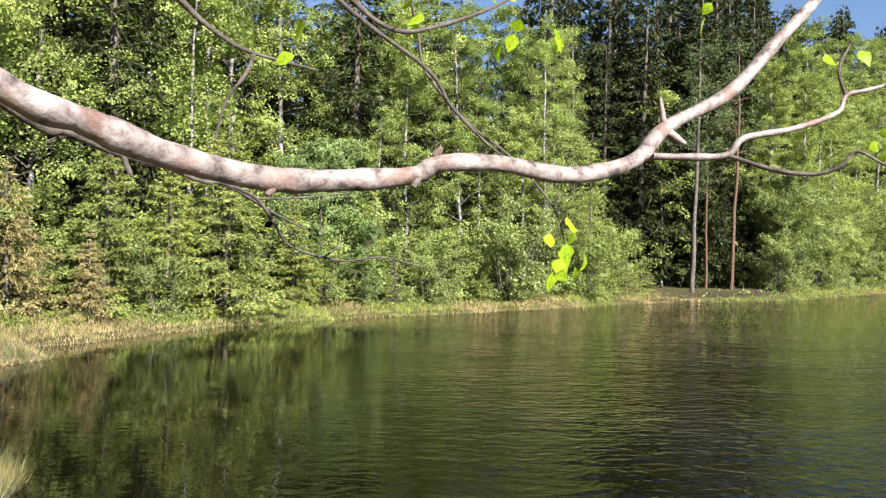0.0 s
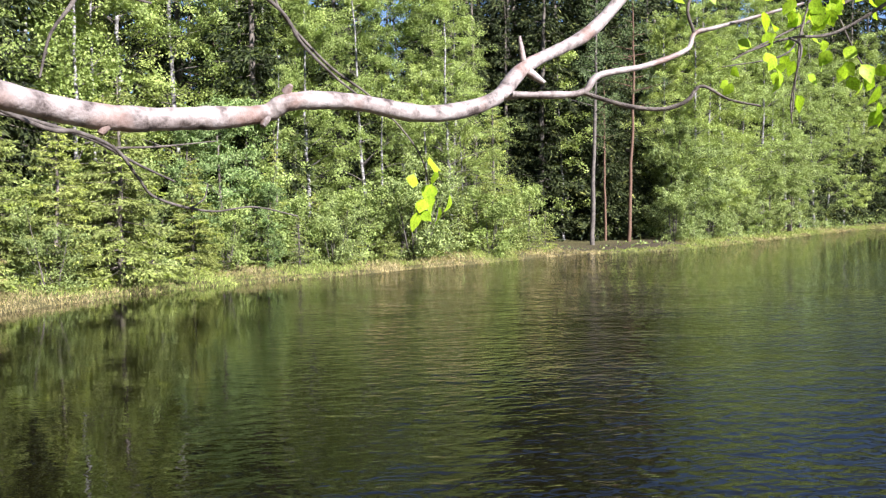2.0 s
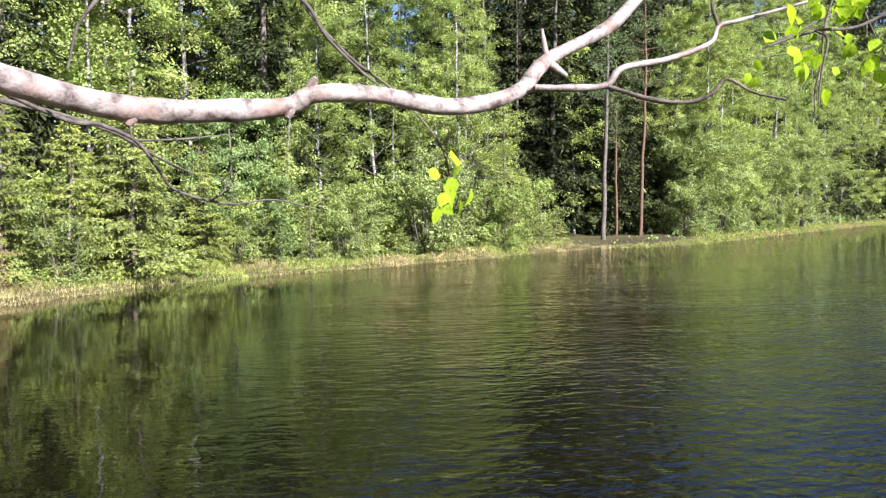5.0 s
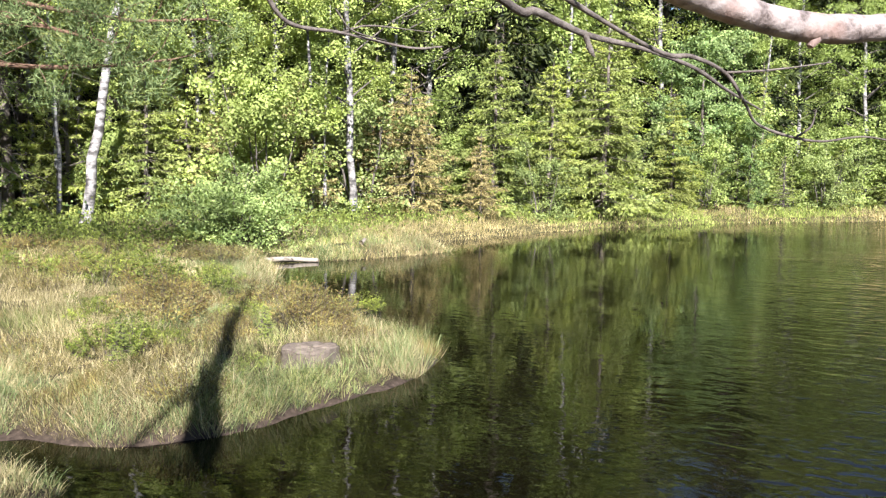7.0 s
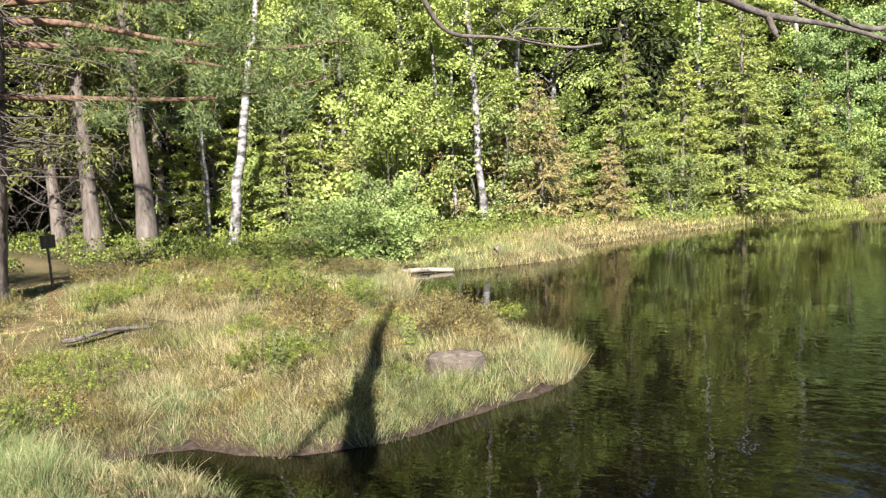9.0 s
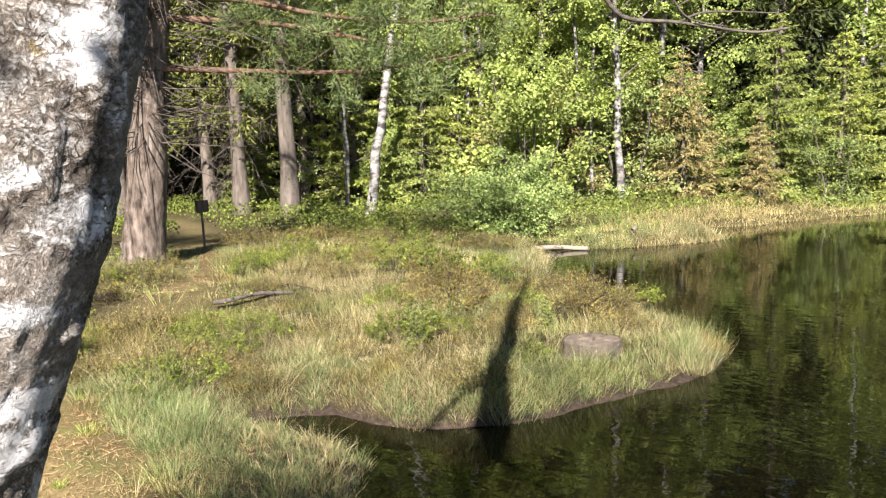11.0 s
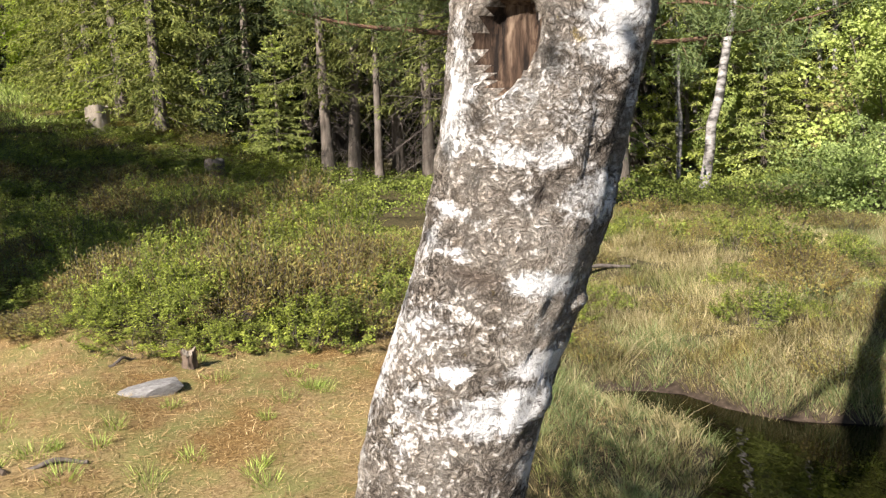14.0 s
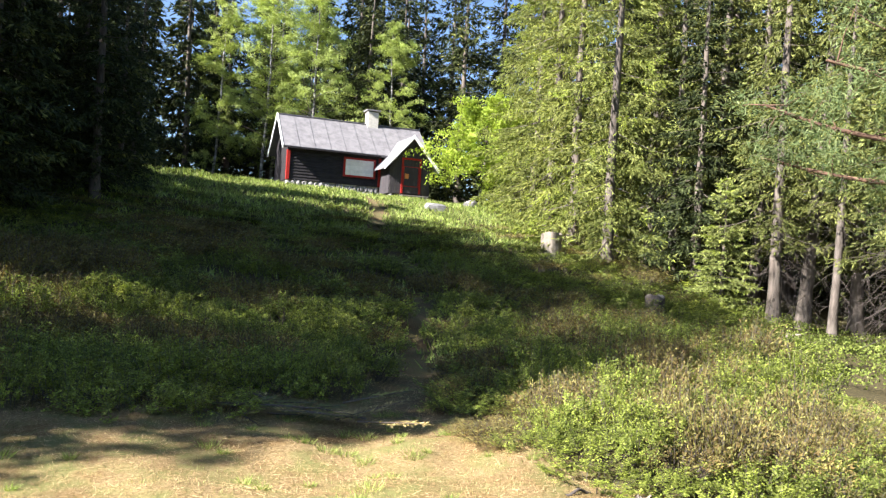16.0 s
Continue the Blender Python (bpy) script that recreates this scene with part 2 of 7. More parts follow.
    col = mixc(t, sep.outputs[1], col, (0.040, 0.030, 0.024))
    t.links.new(col, b.inputs["Base Color"])
    relief = math_node("MINIMUM", math_node("MULTIPLY", wide, 4.5), 0.9)
    relief = math_node("MULTIPLY_ADD", math_node("MINIMUM", math_node("MULTIPLY", thin, 7.0), 1.0), 0.35, relief)
    relief = math_node("MULTIPLY_ADD", fine, 0.7, relief)
    relief = math_node("MULTIPLY_ADD", mid, 0.9, relief)
    keep = math_node("MULTIPLY_ADD", mr.outputs[0], -0.82, 1.0)
    relief = math_node("MULTIPLY", relief, keep)
    relief = math_node("MULTIPLY_ADD", mr.outputs[0], 1.5, relief)
    bump(t, b, relief, 1.0, 0.011)
    return m


OLD_BARK = old_birch_bark()


def branch_bark():
    m, t, b = fresh("pinkish_branch_bark", 0.55, 0.35)
    n = noise_tex(t, 26, 6, 0.65)
    ringed = noise_tex(t, 9, 3, 0.5)
    col = ramp(t, n, ((0.34, (0.055, 0.040, 0.034)), (0.46, (0.20, 0.162, 0.145)), (0.7, (0.36, 0.315, 0.29))))
    col = mixc(t, ramp(t, ringed, ((0.56, (0, 0, 0)), (0.66, (0.6, 0.6, 0.6)))), col, (0.16, 0.085, 0.06))
    t.links.new(col, b.inputs["Base Color"])
    bump(t, b, n, 0.7, 0.008)
    return m


BRANCH_BARK = branch_bark()
LIMB_BARK = rough_material("dark_limb_bark", ((0.3, (0.05, 0.042, 0.036)), (0.7, (0.15, 0.13, 0.11))), 6, 4)
TWIG_BARK = rough_material("dark_twig_bark", ((0.3, (0.05, 0.04, 0.034)), (0.7, (0.16, 0.135, 0.115))), 30, 4)
HOLLOW_WOOD = rough_material("bare_rotten_wood", ((0.38, (0.012, 0.008, 0.006)), (0.5, (0.075, 0.046, 0.03)), (0.70, (0.26, 0.185, 0.13))), 60, 6, stretch=(1, 1, 0.08), bump_by=1.0, bump_dist=0.01)


def ground_material():
    m, t, b = fresh("ground", 0.95, 0.1)
    at = t.nodes.new("ShaderNodeAttribute")
    at.attribute_name = "cover"
    sep = t.nodes.new("ShaderNodeSeparateColor")
    t.links.new(at.outputs["Color"], sep.inputs[0])
    fine = noise_tex(t, 22, 8, 0.7)
    mid = noise_tex(t, 2.2, 5, 0.6)
    grass = ramp(t, fine, ((0.3, (0.018, 0.015, 0.008)), (0.5, (0.060, 0.050, 0.024)), (0.75, (0.15, 0.12, 0.06))))
    straw = noise_tex(t, 70, 6, 0.75, (1, 0.45, 1), distort=1.2)
    lawn = ramp(t, straw, ((0.30, (0.045, 0.028, 0.013)), (0.46, (0.16, 0.115, 0.054)), (0.66, (0.36, 0.28, 0.15))))
    lawn = mixc(t, 1.0, lawn, ramp(t, noise_tex(t, 0.9, 5, 0.65), ((0.36, (0.80, 0.66, 0.50)), (0.52, (1.0, 0.95, 0.9)), (0.66, (1.15, 1.12, 1.05)))), "MULTIPLY")
    lawn = mixc(t, ramp(t, mid, ((0.44, (0, 0, 0)), (0.64, (0.8, 0.8, 0.8)))), lawn, (0.15, 0.155, 0.052))
    mud = ramp(t, fine, ((0.3, (0.016, 0.012, 0.009)), (0.6, (0.055, 0.040, 0.029)), (0.8, (0.17, 0.12, 0.09))))
    floor_ = ramp(t, fine, ((0.3, (0.03, 0.026, 0.012)), (0.55, (0.085, 0.075, 0.030)), (0.8, (0.15, 0.14, 0.05))))
    col = mixc(t, sep.outputs[0], grass, lawn)
    col = mixc(t, sep.outputs[2], col, floor_)
    col = mixc(t, sep.outputs[1], col, mud)
    t.links.new(col, b.inputs["Base Color"])
    bump(t, b, fine, 0.7, 0.02)
    return m


GROUND = ground_material()


def water_material():
    m, t, b = fresh("lake_water", 0.02, 0.5)
    b.inputs["IOR"].default_value = 1.333
    n = ramp(t, noise_tex(t, 0.6, 3), ((0.35, (0.0026, 0.0023, 0.0009)), (0.65, (0.0045, 0.0038, 0.0014))))
    t.links.new(n, b.inputs["Base Color"])

    def term(op, a, c, d=None):
        k = t.nodes.new("ShaderNodeMath")
        k.operation = op
        for q, v in zip(k.inputs, (a, c, d)):
            if isinstance(v, (int, float)):
                q.default_value = v
            elif v is not None:
                t.links.new(v, q)
        return k.outputs[0]

    swell = noise_tex(t, 2.0, 1.0, 0.4, (0.5, 1.0, 1), distort=0.3)
    ripple = noise_tex(t, 6.0, 1.0, 0.4, (0.6, 1.0, 1), distort=0.5)
    fine = noise_tex(t, 14.0, 1.0, 0.4, (0.7, 1.0, 1), distort=0.4)
    h = term("MULTIPLY_ADD", swell, 1.0, term("MULTIPLY_ADD", fine, 0.28, ripple))
    # gusts, and open water rougher than the sheltered side
    gust = ramp(t, noise_tex(t, 0.22, 2, 0.5, (0.5, 1, 1)), ((0.38, (0.45, 0.45, 0.45)), (0.62, (1, 1, 1))))
    c = t.nodes.new("ShaderNodeTexCoord")
    xyz = t.nodes.new("ShaderNodeSeparateXYZ")
    t.links.new(c.outputs["Object"], xyz.inputs[0])
    open_ = t.nodes.new("ShaderNodeMapRange")
    open_.inputs[1].default_value, open_.inputs[2].default_value, open_.inputs[3].default_value, open_.inputs[4].default_value = -1.5, 3.5, 0.20, 3.4
    t.links.new(xyz.outputs[0], open_.inputs[0])
    h = term("MULTIPLY", term("MULTIPLY", h, gust), open_.outputs[0])
    bump(t, b, h, 1.0, 0.014)
    return m


WATER = water_material()


# ---- mesh helpers ----
class Build:
    """Collects vertices and faces of many pieces and turns them into one mesh."""

    def __init__(self):
        self.v, self.f, self.n = [], [], 0

    def add(self, verts, faces, slot=0, smooth=False):
        verts, faces = np.asarray(verts, float).reshape(-1, 3), np.asarray(faces, int)
        if len(verts) and len(faces):
            self.v.append(verts)
            self.f.append((faces + self.n, slot, smooth))
            self.n += len(verts)

    def mesh(self, name, mats):
        me = bpy.data.meshes.new(name)
        v = np.concatenate(self.v)
        me.vertices.add(len(v))
        me.vertices.foreach_set("co", v.ravel())
        loops = np.concatenate([f.ravel() for f, _, _ in self.f])
        sizes = np.concatenate([np.full(len(f), f.shape[1]) for f, _, _ in self.f])
        me.loops.add(len(loops))
        me.loops.foreach_set("vertex_index", loops.astype(np.int32))
        me.polygons.add(len(sizes))
        me.polygons.foreach_set("loop_start", (np.cumsum(sizes) - sizes).astype(np.int32))
        me.polygons.foreach_set("material_index", np.concatenate([np.full(len(f), s) for f, s, _ in self.f]).astype(np.int32))
        me.polygons.foreach_set("use_smooth", np.concatenate([np.full(len(f), s) for f, _, s in self.f]).astype(bool))
        me.update(calc_edges=True)
        for m in mats:
            me.materials.append(m)
        return me


def unit(a):
    return a / np.maximum(np.linalg.norm(a, axis=-1, keepdims=True), 1e-9)


def tube(b, pts, radii, sides=6, slot=0, cap=True):
    """A tapering round limb along pts."""
    pts, radii = np.asarray(pts, float), np.asarray(radii, float)
    d = unit(np.gradient(pts, axis=0))
    up = np.array([0.0, 0, 1]) if abs(d[0][2]) < 0.9 else np.array([1.0, 0, 0])
    rings = []
    for p, r, w in zip(pts, radii, d):
        a = unit(np.cross(w, up))
        c = np.cross(w, a)
        up = np.cross(a, w)
        k = np.arange(sides) * 2 * math.pi / sides
        rings.append(p + r * (np.cos(k)[:, None] * a + np.sin(k)[:, None] * c))
    n = len(pts)
    i, j = np.meshgrid(np.arange(n - 1), np.arange(sides), indexing="ij")
    j2 = (j + 1) % sides
    q = np.stack([i * sides + j, i * sides + j2, (i + 1) * sides + j2, (i + 1) * sides + j], -1).reshape(-1, 4)
    b.add(np.concatenate(rings), q, slot, True)
    if cap:
        ends = np.arange(1, sides - 1)
        b.add(rings[-1], np.stack([0 * ends, ends, ends + 1], -1), slot, False)


def shards(b, base, along, across, length, width, slot=0, fold=0.0):
    """Many small rhombic leaves or sprays: a base point, a direction and a breadth each."""
    along, across = unit(along), unit(across)
    length, width = np.asarray(length)[:, None], np.asarray(width)[:, None]
    tip = base + along * length
    mid = base + along * length * 0.45
    nrm = np.cross(along, across) * width * fold
    v = np.stack([base, mid + across * width * 0.5 + nrm, tip, mid - across * width * 0.5 + nrm], 1).reshape(-1, 3)
    i = np.arange(len(base))[:, None] * 4
    b.add(v, np.concatenate([i, i + 1, i + 2, i + 3], 1), slot)


def part(name, me, parent, label=""):
    ob = new(name, me)
    ob.parent = parent
    if label:
        ob["label"] = label
    return ob


def thing(name, label, category, group="", at=None):
    ob = new(name)
    ob.empty_display_size = 0.2
    if at is not None:
        ob.matrix_basis = at
    return tagged(ob, label, category, group)


def lattice(ix, iy, seed):
    h = (ix.astype(np.int64) * 374761393 + iy.astype(np.int64) * 668265263 + seed * 982451653) & 0x7FFFFFFF
    h = ((h ^ (h >> 13)) * 1274126177) & 0x7FFFFFFF
    return ((h ^ (h >> 16)) & 0xFFFF) / 65535.0


def vnoise(x, y, size, seed=0):
    x, y = np.asarray(x) / size, np.asarray(y) / size
    ix, iy = np.floor(x), np.floor(y)
    fx, fy = x - ix, y - iy
    fx, fy = fx * fx * (3 - 2 * fx), fy * fy * (3 - 2 * fy)
    a, b_ = lattice(ix, iy, seed), lattice(ix + 1, iy, seed)
    c, d = lattice(ix, iy + 1, seed), lattice(ix + 1, iy + 1, seed)
    return (a + (b_ - a) * fx) * (1 - fy) + (c + (d - c) * fx) * fy


def smooth(v, a, b_):
    s = np.clip((np.asarray(v) - a) / (b_ - a), 0, 1)
    return s * s * (3 - 2 * s)


# ---- the plan ----
LAKE = [(-3.8, 4.5), (-4.2, 5.1), (-4.25, 5.7), (-5.0, 5.6), (-6.0, 5.5), (-5.6, 6.0), (-5.0, 6.25), (-4.35, 6.45), (-4.0, 7.1), (-3.7, 8.2),
        (-3.4, 9.3), (-3.9, 10.2), (-4.6, 10.6), (-5.7, 11.2), (-6.8, 11.2), (-7.5, 12.3), (-8.5, 13.6), (-9.7, 15.3), (-10.3, 15.95), (-9.2, 16.3),
        (-7.8, 18.1), (-7.55, 18.8), (-8.4, 20.1), (-9.4, 20.7), (-8.2, 21.8), (-7.5, 23.7), (-5.5, 27.8), (-3.5, 30.1), (-1.7, 31.9), (1.8, 34.1),
        (4.4, 37.2), (7.3, 39.3), (11.3, 43.9), (15.5, 47.0), (19.3, 47.8), (24.5, 51.5), (31, 58.5), (38.5, 66), (48, 76), (62, 90), (80, 106), (112, 112),
        (135, 70), (100, 10), (50, -4), (20, 0.5), (6, 2.6), (1, 3.6), (-1.8, 3.9)]
CLEARING = [(-9.5, 20.5), (-11.5, 18.8), (-14, 17.3), (-16, 15.6), (-18, 13.6), (-22, 11.6), (-26, 9.4), (-29.5, 6.2), (-32, 3.2), (-38, 2), (-44, 1.2), (-49, -3), (-50, -13),
            (-43, -13.5), (-34, -11.5), (-26, -10.5), (-20, -10), (-14, -13), (-8, -17), (2, -17), (9, -30), (30, -40), (60, -30), (60, 10), (0, 30)]
MOUND = [(-10.6, 1.3), (-9, 1.5), (-7.7, 2.0), (-7.2, 3.5), (-7.9, 4.7), (-9.4, 5.7), (-12.2, 6.1), (-16, 6.8), (-20, 6.3), (-21, 3.6), (-17, 2.2), (-13.5, 1.2)]


def rounded(poly, times=2):
    p = np.array(poly, float)
    for _ in range(times):
        q = np.roll(p, -1, 0)
        p = np.stack([0.75 * p + 0.25 * q, 0.25 * p + 0.75 * q], 1).reshape(-1, 2)
    return p


def inside_by(poly, x, y):
    """Distance to the outline, positive outside it."""
    x, y = np.asarray(x, float).ravel(), np.asarray(y, float).ravel()
    best, inn = np.full(x.shape, 1e18), np.zeros(x.shape, bool)
    for (ax, ay), (bx, by) in zip(poly, np.roll(poly, -1, 0)):
        ex, ey = bx - ax, by - ay
        s = np.clip(((x - ax) * ex + (y - ay) * ey) / (ex * ex + ey * ey + 1e-12), 0, 1)
        best = np.minimum(best, (x - ax - s * ex) ** 2 + (y - ay - s * ey) ** 2)
        cr = (ay > y) != (by > y)
        inn ^= cr & (x < ex * (y - ay) / (ey if abs(ey) > 1e-9 else 1e-9) + ax)
    return np.sqrt(best) * np.where(inn, -1, 1)


LAKE_R, CLEAR_R, MOUND_R = rounded(LAKE), rounded(CLEARING, 1), rounded(MOUND, 1)


def shore(x, y):
    d = inside_by(LAKE_R, x, y)
    return d + (vnoise(np.ravel(x), np.ravel(y), 0.8, 5) - 0.5) * 0.35


def line_dist(pts, x, y):
    best = np.full(np.shape(np.ravel(x)), 1e9)
    x, y = np.ravel(x), np.ravel(y)
    for (ax, ay), (bx, by) in zip(pts[:-1], pts[1:]):
        s = np.clip(((x - ax) * (bx - ax) + (y - ay) * (by - ay)) / ((bx - ax) ** 2 + (by - ay) ** 2), 0, 1)
        best = np.minimum(best, np.hypot(x - ax - s * (bx - ax), y - ay - s * (by - ay)))
    return best


HILL_PATH = [(-9.6, 0.2), (-12.5, 0.2), (-17.1, -0.2), (-22, -0.4), (-28, -2.6), (-33, -3.2), (-37.8, -4.5), (-41, -3.6)]
WOOD_PATH = [(-8.8, 6.6), (-10.6, 8.2), (-13.5, 10.2), (-17, 12), (-22, 13)]


def height(x, y, d=None):
    x, y = np.asarray(x, float), np.asarray(y, float)
    sh = x.shape
    x, y = x.ravel(), y.ravel()
    if d is None:
        d = shore(x, y)
    land = 0.02 + 0.16 * smooth(d, 0, 0.35) + 0.34 * smooth(d, 0.2, 4.5)
    bed = -0.10 - 0.32 * np.clip(-d, 0, 5)
    z = np.where(d > 0, land, np.maximum(bed, -1.6) * smooth(-d, 0, 0.3) + 0.02 * (1 - smooth(-d, 0, 0.3)))
    u = -0.75 * x - 0.66 * (y - 0.8)
    s = u - 13.0
    rise = 0.5 * (s + np.sqrt(s * s + 9.0)) - 0.55 * np.exp(-np.abs(s) / 6)
    top = 18.4 + 0.1 * np.clip(u - 33, 0, 400) ** 0.9
    rise = top - 0.5 * ((top - rise) + np.sqrt((top - rise) ** 2 + 3.0))
    hill = 0.262 * np.maximum(rise, 0)
    z = z + hill * smooth(d, 0.5, 6)
    m = smooth(-inside_by(MOUND_R, x, y), -0.3, 1.2)
    z = z + 0.16 * m
    tus = (vnoise(x, y, 0.55, 1) - 0.5) * 0.11 + (vnoise(x, y, 2.1, 2) - 0.5) * 0.16
    tus = tus + (vnoise(x, y, 0.42, 8) - 0.45) * 0.17 * smooth(y - 0.45 * (x + 6), 5.0, 6.4) * smooth(-d, -6, -4) * smooth(x, -12, -10)
    z = z + tus * smooth(d, 0.05, 0.8) * np.where(np.hypot(x, y) < 40, 1, 1.6)
    z = z - 0.10 * (1 - smooth(line_dist(HILL_PATH, x, y), 0.15, 0.55)) * smooth(u, 8, 12)
    far = np.hypot(x, y)
    z = z + smooth(far, 150, 1200) * 25 * smooth(d, 10, 60)
    return z.reshape(sh)


def spaced(lo, mid_lo, mid_hi, hi, fine, grow):
    core = list(np.arange(mid_lo, mid_hi + 1e-6, fine))
    step, p = fine, core[-1]
    while p < hi:
        step *= grow
        p += step
        core.append(p)
    step, p = fine, core[0]
    while p > lo:
        step *= grow
        p -= step
        core.insert(0, p)
    return np.array(core)


def build_ground():
    xs, ys = spaced(-1600, -13, 0.5, 1600, 0.21, 1.06), spaced(-1600, -2, 12, 1600, 0.21, 1.06)
    gx, gy = np.meshgrid(xs, ys, indexing="ij")
    d = shore(gx, gy)
    z = height(gx, gy, d)
    v = np.stack([gx, gy, z], -1).reshape(-1, 3)
    n, m = gx.shape
    i, j = np.meshgrid(np.arange(n - 1), np.arange(m - 1), indexing="ij")
    q = np.stack([i * m + j, (i + 1) * m + j, (i + 1) * m + j + 1, i * m + j + 1], -1).reshape(-1, 4)
    b = Build()
    b.add(v, q, 0, True)
    me = b.mesh("ground", [GROUND])
    x, y = v[:, 0], v[:, 1]
    wood = smooth(inside_by(CLEAR_R, x, y), -1.0, 1.5)
    lawn = smooth(x, -12.5, -10) * smooth(-x, -1, 0.5) * smooth(-y, -7.2, -5.4) * smooth(y, -9, -6)
    lawn = lawn * smooth(d, 0.6, 2.0) * (1 - smooth(-inside_by(MOUND_R, x, y), -0.2, 0.3))
    lawn = lawn * (1 - smooth(y - 0.45 * (x + 6), 4.6, 6.2))
    path = np.maximum(1 - smooth(line_dist(HILL_PATH, x, y), 0.25, 0.6), 0.6 * (1 - smooth(line_dist(WOOD_PATH, x, y), 0.1, 0.6)))
    edge = smooth(d, -1.5, -0.1) * (1 - smooth(d, 0.05, 0.25))
    u = -0.75 * x - 0.66 * (y - 0.8)
    wood = np.maximum(wood, 0.85 * smooth(u, 8.5, 10.5) * (1 - smooth(u, 22, 27)) * (1 - path))
    spit = smooth(x, 11, 13) * smooth(-x, -25, -23) * smooth(y, 42, 44) * smooth(d, 0.3, 0.8) * (1 - smooth(d, 2.5, 4.5))
    col = np.stack([np.maximum(lawn, 0.8 * path), np.maximum(np.maximum(edge * (np.hypot(x, y) < 15), 0.35 * path), 0.8 * spit), np.clip(wood, 0, 1), np.ones(len(x))], -1)
    a = me.color_attributes.new("cover", "FLOAT_COLOR", "POINT")
    a.data.foreach_set("color", col.ravel())
    return tagged(new("ground", me), "grassy shore and forest floor rising to a hill", "ground", kind="structure")


build_ground()
wb = Build()
wx, wy = spaced(-300, -12, 40, 500, 4, 1.2), spaced(-300, -10, 60, 500, 4, 1.2)
gx, gy = np.meshgrid(wx, wy, indexing="ij")
wi, wj = np.meshgrid(np.arange(len(wx) - 1), np.arange(len(wy) - 1), indexing="ij")
wm = len(wy)
wb.add(np.stack([gx, gy, 0 * gx], -1).reshape(-1, 3), np.stack([wi * wm + wj, (wi + 1) * wm + wj, (wi + 1) * wm + wj + 1, wi * wm + wj + 1], -1).reshape(-1, 4))
tagged(new("water", wb.mesh("water", [WATER])), "dark rippled forest lake mirroring the trees", "lake", kind="structure")


# ---- trees ----
def wobble_line(rng, base, top, n, amount):
    s = np.linspace(0, 1, n)[:, None]
    p = np.asarray(base, float) * (1 - s) + np.asarray(top, float) * s
    w = np.cumsum(rng.normal(0, amount, (n, 3)), 0) * [1, 1, 0]
    w -= s * w[-1]
    return p + w


